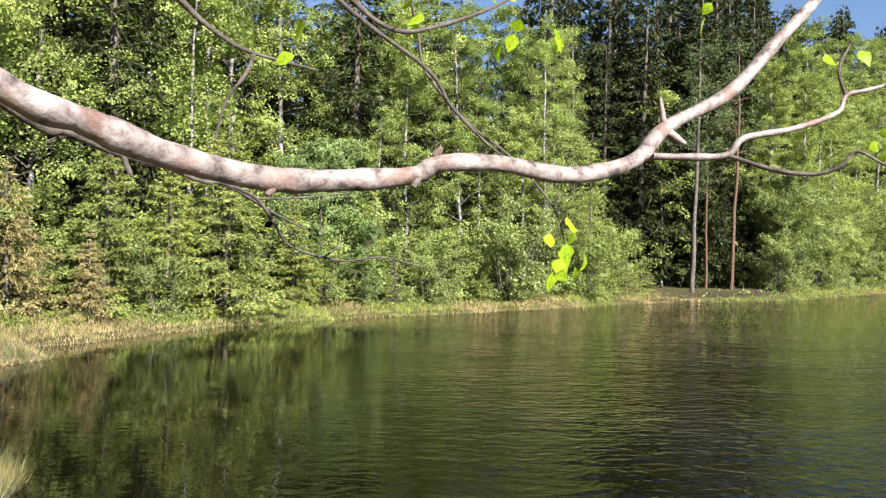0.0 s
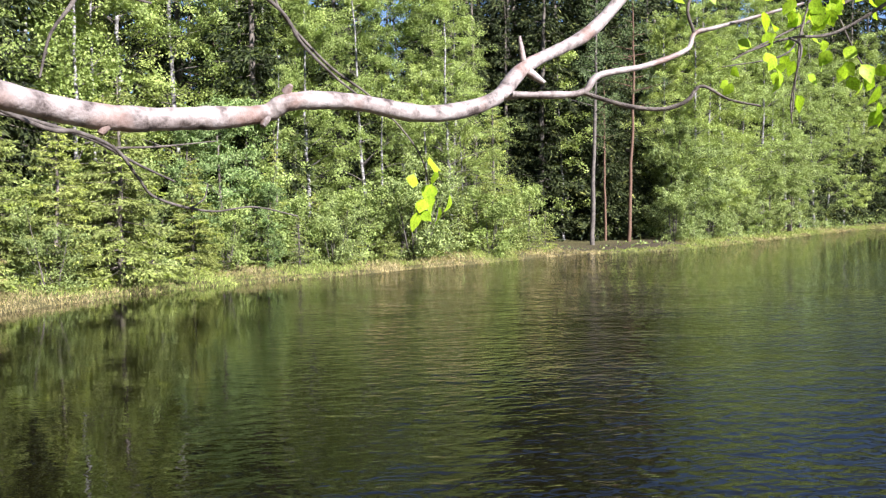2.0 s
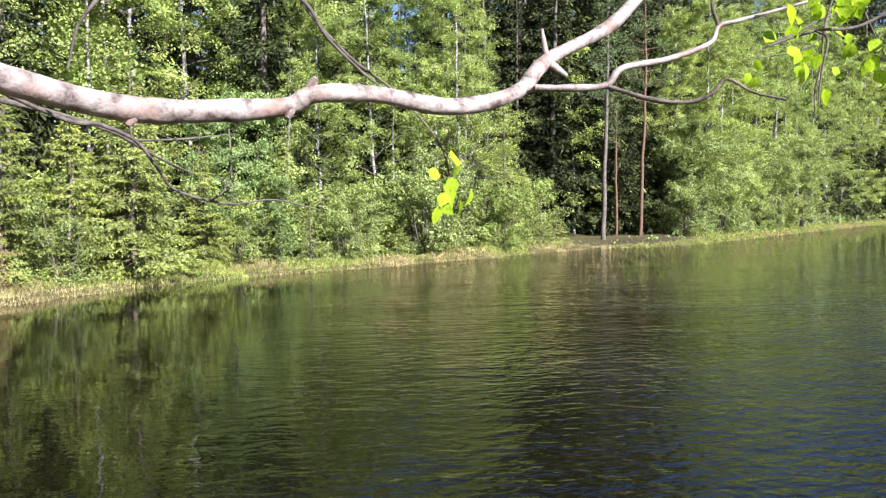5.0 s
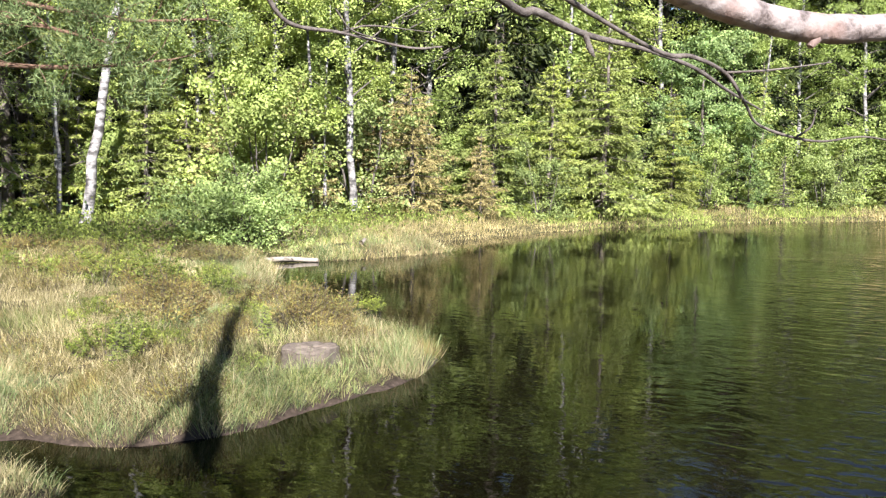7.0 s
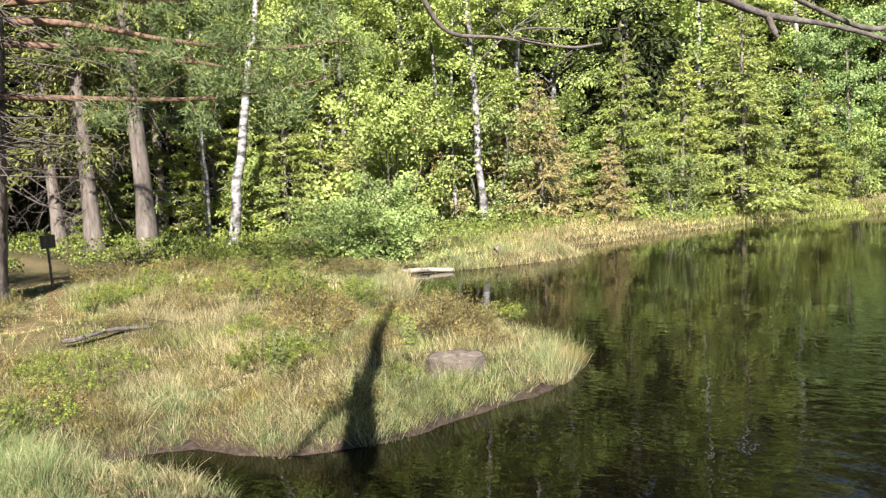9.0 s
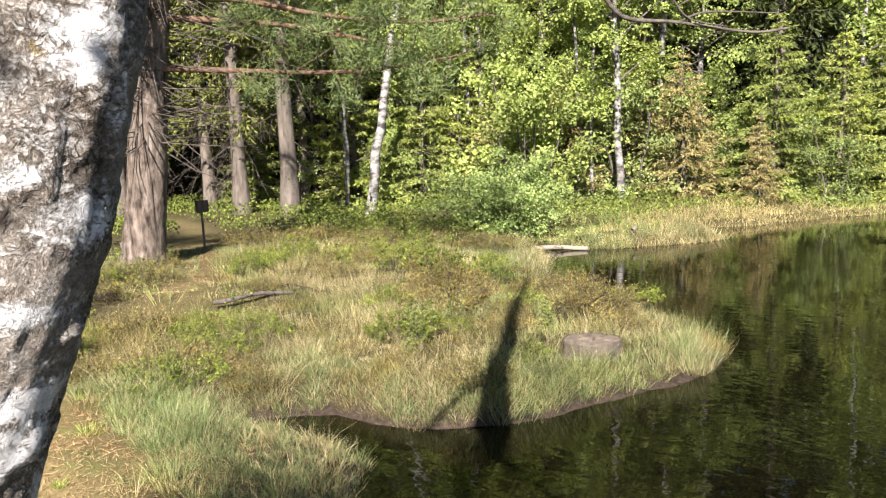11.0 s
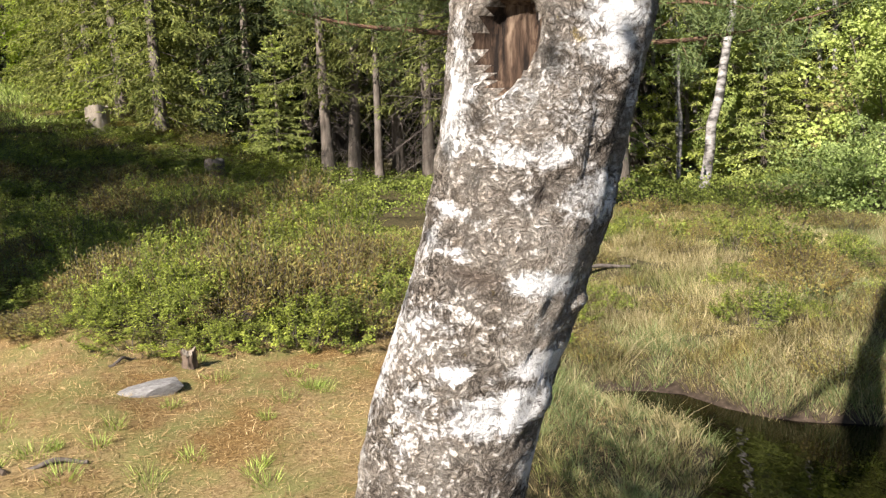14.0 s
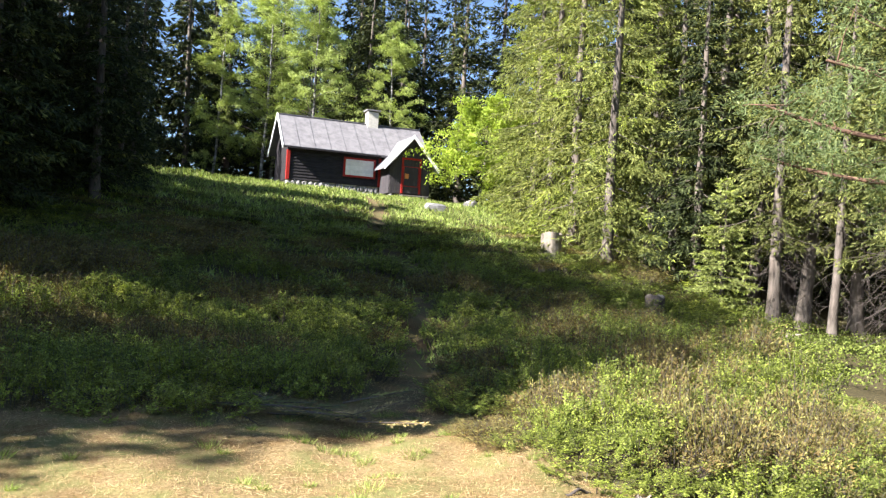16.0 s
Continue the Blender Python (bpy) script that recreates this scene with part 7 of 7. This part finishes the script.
def near_bank():
    rng = np.random.default_rng(302)
    x, y = scatter(rng, 5200, -8.5, 1.5, 2.0, 6.4)
    d = shore(x, y)
    tuft = vnoise(x, y, 0.35, 43)
    keep = (d > -0.2) & (tuft > rng.uniform(0.42, 0.95, len(x))) & (d < rng.uniform(0.1, 1.5, len(x)))
    x, y, d, tuft = x[keep], y[keep], d[keep], tuft[keep]
    n = len(x)
    k, bx, by, out = tussocks(rng, x, y, 44, 0.05 + 0.06 * rng.random(n))
    tall = (0.03 + 0.12 * tuft[k] ** 1.5) * rng.uniform(0.35, 1.2, len(k))
    kind = np.where(rng.random(n) < 0.55, 0, np.where(rng.random(n) < 0.8, 1, 2))
    slots = np.where(rng.random(len(k)) < 0.15, 0, kind[k])
    a = np.stack([out[:, 0] * 0.8 + rng.normal(0, 0.2, len(k)), out[:, 1] * 0.8 + rng.normal(0, 0.2, len(k)), np.ones(len(k))], -1)
    c = np.stack([-out[:, 1], out[:, 0], 0 * tall], -1) + rng.normal(0, 0.6, (len(k), 3)) * [1, 1, 0]
    b = Build()
    base = np.stack([bx, by, height(bx, by) - 0.01], -1)
    for q in range(3):
        m = slots == q
        spears(b, base[m], a[m], c[m], tall[m], (0.0026 + 0.002 * rng.random(len(k)))[m], q, 0.5)
    tagged(new("bank_grass", b.mesh("bank_grass", [GRASS_PALE, GRASS_GREEN, SEDGE])), "green and straw-coloured sedge along the wet bank", "grass", kind="stuff")


def lawn():
    rng = np.random.default_rng(303)
    x, y = scatter(rng, 300000, -13.5, 0.5, -6.5, 10.5)
    d = shore(x, y)
    keep = (d > 0.5) & (inside_by(MOUND_R, x, y) > -0.1) & ((y - 0.45 * (x + 6) < 6.2) | (line_dist(WOOD_PATH, x, y) < 1.0) | ((x < -9) & (y < 8.5))) & (rng.random(len(x)) < np.clip(8 / np.hypot(x, y), 0.25, 1)) & (np.hypot(x, y - 1) > 2.2)
    x, y = x[keep], y[keep]
    n = len(x)
    flat = rng.random(n) < 0.62
    b = Build()
    z = height(x, y)
    a = unit(np.stack([rng.normal(0, 1, n), rng.normal(0, 1, n), np.where(flat, rng.uniform(-0.05, 0.22, n), rng.uniform(0.8, 2.5, n))], -1))
    c = np.stack([-a[:, 1], a[:, 0], rng.normal(0, 0.2, n)], -1)
    base = np.stack([x, y, z + np.where(flat, 0.010, -0.005)], -1)
    green = (0.6 * vnoise(x, y, 0.6, 44) + 0.4 * vnoise(x, y, 0.17, 66) + rng.normal(0, 0.10, n) > 0.44) & ~flat
    L = np.where(flat, rng.uniform(0.04, 0.13, n), np.where(green, rng.uniform(0.015, 0.055, n), rng.uniform(0.02, 0.05, n)))
    W = np.where(flat, 0.0040, 0.0045) * rng.uniform(0.6, 1.4, n)
    for s, m in enumerate((~green, green)):
        blade_tris(b, base[m], a[m], c[m], L[m], W[m], s)
    # green tufts here and there
    tx, ty = scatter(rng, 420, -11.5, -2.5, -5, 5.4)
    ok = (shore(tx, ty) > 0.8) & (inside_by(MOUND_R, tx, ty) > 0.05) & (np.hypot(tx, ty - 1) > 2.2) & (vnoise(tx, ty, 1.2, 64) > rng.uniform(0.2, 0.8, len(tx)))
    tx, ty = tx[ok], ty[ok]
    r = rng.uniform(0.03, 0.11, len(tx))
    k, bx, by, out = tussocks(rng, tx, ty, 80, r)
    tall = (0.3 + 0.5 * rng.random(len(k))) * (0.04 + 0.6 * r[k])
    a = np.stack([out[:, 0] + rng.normal(0, 0.2, len(k)), out[:, 1] + rng.normal(0, 0.2, len(k)), np.ones(len(k))], -1)
    c = np.stack([-out[:, 1], out[:, 0], 0 * tall], -1) + rng.normal(0, 0.6, (len(k), 3)) * [1, 1, 0]
    spears(b, np.stack([bx, by, height(bx, by) - 0.005], -1), a, c, tall * 1.2, 0.003 + 0.002 * rng.random(len(k)), 2, 0.3)
    tagged(new("dry_lawn", b.mesh("dry_lawn", [STRAW, GRASS_GREEN, FRESH_GRASS])), "short trodden lawn with dry straw and needles", "grass", kind="stuff")


def shrub_cloud(name, label, rng, x, y, high, leaf, mats, slots, flat=0.5):
    n = len(x)
    z = height(x, y) + high * rng.uniform(0.05, 1, n) ** 0.6
    a = rng.normal(0, 1, (n, 3)) + [0, 0, flat]
    c = np.cross(a, rng.normal(0, 1, (n, 3)))
    b = Build()
    base = np.stack([x, y, z], -1)
    for s in range(len(mats)):
        m = slots == s
        if m.any():
            long_ = 1.7 if mats[s] is HEATHER else 1.0
            shards(b, base[m], a[m] + ([0, 0, 1.6] if mats[s] is HEATHER else [0, 0, 0]), c[m], leaf[m] * long_, leaf[m] * (0.5 if mats[s] is HEATHER else 0.8), s, 0.2)
    return tagged(new(name, b.mesh(name, mats)), label, "shrubs", kind="stuff")


def bilberry_bush(seed, mats):
    """Half-metre bilberry: thin angled stems, small oval leaves crowding their upper parts."""
    rng = np.random.default_rng(seed)
    sb, lb = Build(), Build()
    foot, tip = [], []
    for _ in range(60):
        ang, r = rng.uniform(0, 6.28), 0.5 * math.sqrt(rng.random())
        o = np.array([math.cos(ang) * r * 0.75, math.sin(ang) * r * 0.75, -0.03])
        hgt = 0.46 * (1 - 0.75 * (r / 0.5) ** 2) * rng.uniform(0.65, 1.2) + 0.10
        e = np.array([math.cos(ang) * r * 1.1, math.sin(ang) * r * 1.1, hgt]) + rng.normal(0, 0.04, 3)
        tube(sb, [o, (o + e) / 2 + rng.normal(0, 0.015, 3), e], [0.004, 0.003, 0.0015], 3, cap=False)
        for _ in range(4):
            f = rng.uniform(0.35, 0.95)
            q = o + (e - o) * f
            foot.append(q), tip.append(q + rng.normal(0, 0.055, 3) + [0, 0, 0.07])
        foot.append(o + (e - o) * 0.5), tip.append(e)
    foot, tip = np.array(foot), np.array(tip)
    n = 4300
    j = rng.integers(0, len(foot), n)
    q = rng.uniform(0.2, 1.05, n)[:, None]
    p = foot[j] * (1 - q) + tip[j] * q + rng.normal(0, 0.012, (n, 3))
    nr = rng.normal(0, 0.55, (n, 3)) + [0, 0, 0.9]
    a = np.cross(nr, rng.normal(0, 1, (n, 3)))
    s = rng.uniform(0.018, 0.034, n)
    fresh_ = (rng.random(len(foot)) < 0.5)[j] & (q[:, 0] > 0.5)
    for w in (0, 1):
        m = fresh_ == w
        shards(lb, p[m], a[m] + [0, 0, 0.3], np.cross(a, nr)[m], s[m], s[m] * 0.62, w, 0.18)
    return sb.mesh("stems", [TWIG_BARK]), lb.mesh("foliage", mats)


def heather_bush(seed):
    """Wiry heather: many upright sprigs with short brownish-green scale leaves."""
    rng = np.random.default_rng(seed)
    sb, lb = Build(), Build()
    P, A = [], []
    for _ in range(150):
        ang, r = rng.uniform(0, 6.28), 0.5 * math.sqrt(rng.random())
        o = np.array([math.cos(ang) * r * 0.6, math.sin(ang) * r * 0.6, -0.03])
        hgt = 0.44 * (1 - 0.65 * (r / 0.5) ** 2) * rng.uniform(0.6, 1.25) + 0.08
        e = np.array([math.cos(ang) * r * 1.1, math.sin(ang) * r * 1.1, hgt]) + rng.normal(0, 0.035, 3)
        tube(sb, [o, (o + e) / 2 + rng.normal(0, 0.02, 3), e], [0.003, 0.0025, 0.0015], 3, cap=False)
        f = rng.uniform(0.25, 1.0, 20)[:, None] ** 0.7
        P.append(o + (e - o) * f + rng.normal(0, 0.026, (20, 3)))
        A.append(unit(e - o) + rng.normal(0, 0.6, (20, 3)))
    P, A = np.concatenate(P), np.concatenate(A)
    n = len(P)
    shards(lb, P, A, np.cross(A, rng.normal(0, 1, (n, 3))), rng.uniform(0.03, 0.055, n), rng.uniform(0.009, 0.017, n), 0, 0.1)
    return sb.mesh("stems", [TWIG_BARK]), lb.mesh("foliage", [HEATHER])


BILBERRY_FORMS = [bilberry_bush(400 + k, [BILBERRY, FRESH_BERRY]) for k in range(3)]
HEATHER_FORMS = [heather_bush(410 + k) for k in range(3)]


def set_bushes(name, label, group, forms, rng, x, y, scale, high):
    z = height(x, y)
    for i in range(len(x)):
        t = thing(name, label, "bush", group)
        t.matrix_basis = pose(float(x[i]), float(y[i]), float(z[i]) - 0.02, float(rng.normal(0, 4)), float(rng.normal(0, 4)), float(rng.uniform(0, 360))) @ Matrix.Diagonal((float(scale[i]), float(scale[i]), float(high[i]), 1))
        stems, leaves = forms[i % len(forms)]
        tagged(part("stem_tangle", stems, t), kind="stuff")
        part("foliage", leaves, t)


def thinned(rng, x, y, gap):
    """Keeps places at least a gap apart."""
    kept = []
    for i in range(len(x)):
        if all((x[i] - x[j]) ** 2 + (y[i] - y[j]) ** 2 > (0.5 * (gap[i] + gap[j])) ** 2 for j in kept):
            kept.append(i)
    return np.array(kept)


def mound():
    rng = np.random.default_rng(304)
    x, y = scatter(rng, 3000, -21.5, -6.9, 0.9, 7.0)
    inn = -inside_by(MOUND_R, x, y) + (vnoise(x, y, 0.9, 45) - 0.5) * 0.8
    ok = inn > -0.05
    x, y, inn = x[ok], y[ok], inn[ok]
    far = np.hypot(x, y)
    k = thinned(rng, x, y, 0.30 * np.clip(far / 10, 1, 1.9))
    x, y, inn, far = x[k], y[k], inn[k], far[k]
    n = len(x)
    scale = rng.uniform(0.75, 1.2, n) * np.clip(far / 11, 0.9, 1.5)
    high = scale * rng.uniform(0.35, 1.15, n) * (0.6 + 0.4 * smooth(inn, -0.1, 0.6))
    heath = vnoise(x, y, 1.2, 47) + rng.normal(0, 0.12, n) > 0.56
    for m, nm, lb, gr, forms in ((~heath, "bilberry_bush", "fresh green bilberry bush on the sunny mound", "mound bilberry", BILBERRY_FORMS), (heath, "heather_bush", "wiry brownish heather bush on the sunny mound", "mound heather", HEATHER_FORMS)):
        set_bushes(nm, lb, gr, forms, rng, x[m][:295], y[m][:295], scale[m][:295], high[m][:295])


def meadow_shrubs():
    rng = np.random.default_rng(310)
    x, y = scatter(rng, 1500, -12.5, -3.2, 4.5, 15.5)
    d = shore(x, y)
    ok = (d > 0.25) & (inside_by(CLEAR_R, x, y) < 0) & (y - 0.45 * (x + 6) > 5.2) & (vnoise(x, y, 1.1, 59) > rng.uniform(0.3, 0.9, len(x))) & (line_dist(WOOD_PATH, x, y) > 0.6) & (np.hypot(x + 4.36, y - 8.5) > 0.6)
    x, y = x[ok], y[ok]
    k = thinned(rng, x, y, np.full(len(x), 0.42))
    x, y = x[k], y[k]
    n = len(x)
    scale = rng.uniform(0.4, 1.05, n)
    high = scale * rng.uniform(0.45, 0.85, n)
    heath = vnoise(x, y, 1.3, 60) + rng.normal(0, 0.14, n) > 0.42
    for m, nm, lb, gr, forms in ((~heath, "bilberry_bush", "low leafy bog shrub among the grass tussocks", "meadow shrubs", BILBERRY_FORMS), (heath, "heather_bush", "low brownish heather among the grass tussocks", "meadow heather", HEATHER_FORMS)):
        set_bushes(nm, lb, gr, forms, rng, x[m][:200], y[m][:200], scale[m][:200], high[m][:200])


def slope():
    rng = np.random.default_rng(305)
    x, y = scatter(rng, 9000, -42, -8.5, -17, 9)
    u = -0.75 * x - 0.66 * (y - 0.8)
    ok = (u > 7.6) & (u < rng.uniform(20, 27, len(x))) & (inside_by(CLEAR_R, x, y) < 2) & (inside_by(MOUND_R, x, y) > -0.1) & (line_dist(HILL_PATH, x, y) > rng.uniform(0.55, 1.0, len(x)))
    ok &= ~((y > -1.6) & (y < 1.4) & (x > -10.8)) & (y < 5.5 + 0.4 * (-x - 14)) & (x < -9.3 - 0.12 * y)
    x, y, u = x[ok], y[ok], u[ok]
    far = np.hypot(x, y)
    k = thinned(rng, x, y, 0.50 * np.clip(far / 13, 1, 2.6))
    x, y, u, far = x[k], y[k], u[k], far[k]
    n = len(x)
    scale = rng.uniform(0.9, 1.6, n) * np.clip(far / 14, 1, 2.0)
    high = rng.uniform(0.6, 1.2, n) * (1 - 0.7 * smooth(u, 17, 25))
    heath = vnoise(x, y, 1.6, 49) + rng.normal(0, 0.10, n) > 0.56
    for m, nm, lb, gr, forms in ((~heath, "bilberry_bush", "bilberry bush on the shaded hillside", "slope bilberry", BILBERRY_FORMS), (heath, "heather_bush", "dark heather bush on the shaded hillside", "slope heather", HEATHER_FORMS)):
        set_bushes(nm, lb, gr, forms, rng, x[m][:295], y[m][:295], scale[m][:295], high[m][:295])


def wood_edge():
    rng = np.random.default_rng(306)
    x, y = scatter(rng, 120000, -32, -7, 5, 24)
    c = inside_by(CLEAR_R, x, y)
    d = shore(x, y)
    patch = vnoise(x, y, 1.0, 51)
    near_pine = np.hypot(x + 11.2, y - 7.2) < 1.5
    keep = (d > 1.0) & (((c > -4.5) & (c < 4)) | near_pine | ((patch > 0.68) & (c < 0) & (d > 2.0) & (x < -8.3))) & (line_dist(WOOD_PATH, x, y) > 0.5) & (inside_by(MOUND_R, x, y) > 0) & (patch * 1.1 > rng.random(len(x)))
    keep &= np.hypot(x + 11.2, y - 7.7) > 0.4
    x, y, patch = x[keep], y[keep], patch[keep]
    leaf = rng.uniform(0.03, 0.055, len(x)) * np.clip(np.hypot(x, y) / 14, 0.8, 1.6)
    shrub_cloud("bilberry_edge", "bright green bilberry at the edge of the wood", rng, x, y, 0.08 + 0.38 * patch, leaf, [BILBERRY, SLOPE_LEAF], (rng.random(len(x)) < 0.4).astype(int))


def crest_grass():
    rng = np.random.default_rng(307)
    x, y = scatter(rng, 150000, -52, -14, -16, 7)
    u = -0.75 * x - 0.66 * (y - 0.8)
    keep = (inside_by(CLEAR_R, x, y) < 1.5) & (u > 10) & (line_dist(HILL_PATH, x, y) > rng.uniform(0.1, 0.6, len(x))) & (rng.random(len(x)) < 0.45 + 0.55 * smooth(u, 20, 25))
    x, y = x[keep], y[keep]
    n = len(x)
    blades("hill_grass", "fresh green grass on the hill round the cabin", "grass", rng, x, y, rng.uniform(0.08, 0.22, n), rng.uniform(0.02, 0.05, n), [FRESH_GRASS, GRASS_GREEN], 0.5, 0, (rng.random(n) < 0.3).astype(int))


def along_shore(rng, n, reach):
    """Random places near the far shoreline."""
    seg = np.array([(p, q) for p, q in zip(LAKE_R[:-1], LAKE_R[1:]) if p[1] > 16.5 and p[0] < 85])
    ln = np.linalg.norm(seg[:, 1] - seg[:, 0], axis=1) / (8 + np.linalg.norm(seg[:, 0], axis=1))
    k = rng.choice(len(seg), n, p=ln / ln.sum())
    s_ = rng.random((n, 1))
    p = seg[k, 0] * (1 - s_) + seg[k, 1] * s_ + rng.uniform(-reach, reach, (n, 2))
    return p[:, 0], p[:, 1]


def far_bank():
    rng = np.random.default_rng(308)
    x, y = along_shore(rng, 240000, 3.0)
    d = shore(x, y)
    near = np.hypot(x, y)
    keep = (d > -0.1) & (d < 3.0) & (d < rng.uniform(0.2, 3.2, len(x)))
    keep &= ~((x > 14) & (x < 24) & (d > 0.7))
    x, y, d, near = x[keep], y[keep], d[keep], near[keep]
    n = len(x)
    pale = vnoise(x, y, 3.0, 52) + rng.normal(0, 0.2, n)
    slots = np.where(pale + 0.25 * (d < 0.35) > 0.66, 0, np.where(rng.random(n) < 0.65, 1, 2))
    blades("far_bank_grass", "pale sedge and grass fringing the far shore", "grass", rng, x, y, rng.uniform(0.05, 0.18, n) * np.where(d < 0.6, 0.8, 1.4), (0.005 + 0.00035 * near) * rng.uniform(0.6, 1.3, n), [GRASS_PALE, FRESH_GRASS, GRASS_GREEN], 0.4, 0, slots)


def shore_undergrowth():
    rng = np.random.default_rng(309)
    x, y = along_shore(rng, 110000, 8.0)
    d = shore(x, y)
    near = np.hypot(x, y)
    lump = vnoise(x, y, 1.6, 53)
    keep = (d > 1.8) & (d < 9) & (lump > rng.uniform(0.1, 1.1, len(x))) & (inside_by(CLEAR_R, x, y) > -1)
    keep &= ~((x > 12) & (x < 23) & (y > 46) & (y < 60) & (d > 2))
    x, y, lump, near, d = x[keep], y[keep], lump[keep], near[keep], d[keep]
    leaf = rng.uniform(0.07, 0.14, len(x)) * np.clip(near / 40, 0.8, 2)
    shrub_cloud("shore_undergrowth", "leafy undergrowth behind the far bank", rng, x, y, (0.15 + 1.7 * lump ** 1.5) * smooth(d, 1.5, 3.5), leaf, [BILBERRY, ALDER_LEAF, ASPEN_LEAF], rng.integers(0, 3, len(x)))


meadow()
near_bank()
lawn()
mound()
slope()
meadow_shrubs()
wood_edge()
crest_grass()
far_bank()
shore_undergrowth()


# leafy saplings in the meadow
SAPLING = leafy_meshes("sapling", 141, 0.75, 0.38, 0.15, 900, BILBERRY, TWIG_BARK, 0.035, 0.9, stems=4, limbs=20, girth=0.012, clump=0.03)
for x, y, s in ((-8.3, 10.6, 1.0), (-7.9, 10.4, 0.8), (-8.8, 10.1, 0.7), (-6.9, 8.2, 0.5), (-10.2, 9.6, 0.7), (-9.7, 10.8, 0.8), (-7.2, 10.8, 0.6)):
    plant("sapling", SAPLING, x, y, "knee-high leafy sapling in the meadow grass", "sapling", "meadow saplings", s, rt.uniform(0, 360))
TINY = spruce_meshes("tiny_spruce", 142, 0.42, 0.16, 0.02, 3.0, SPRUCE_YOUNG, SHOOT, 0.3, 0.1, fine=0.2, girth=0.01, gap=0.04)
for x, y, s in ((-5.6, 7.3, 1.0), (-5.2, 8.9, 0.9)):
    plant("spruce_seedling", TINY, x, y, "tiny spruce seedling in the meadow", "sapling", "meadow seedlings", s)
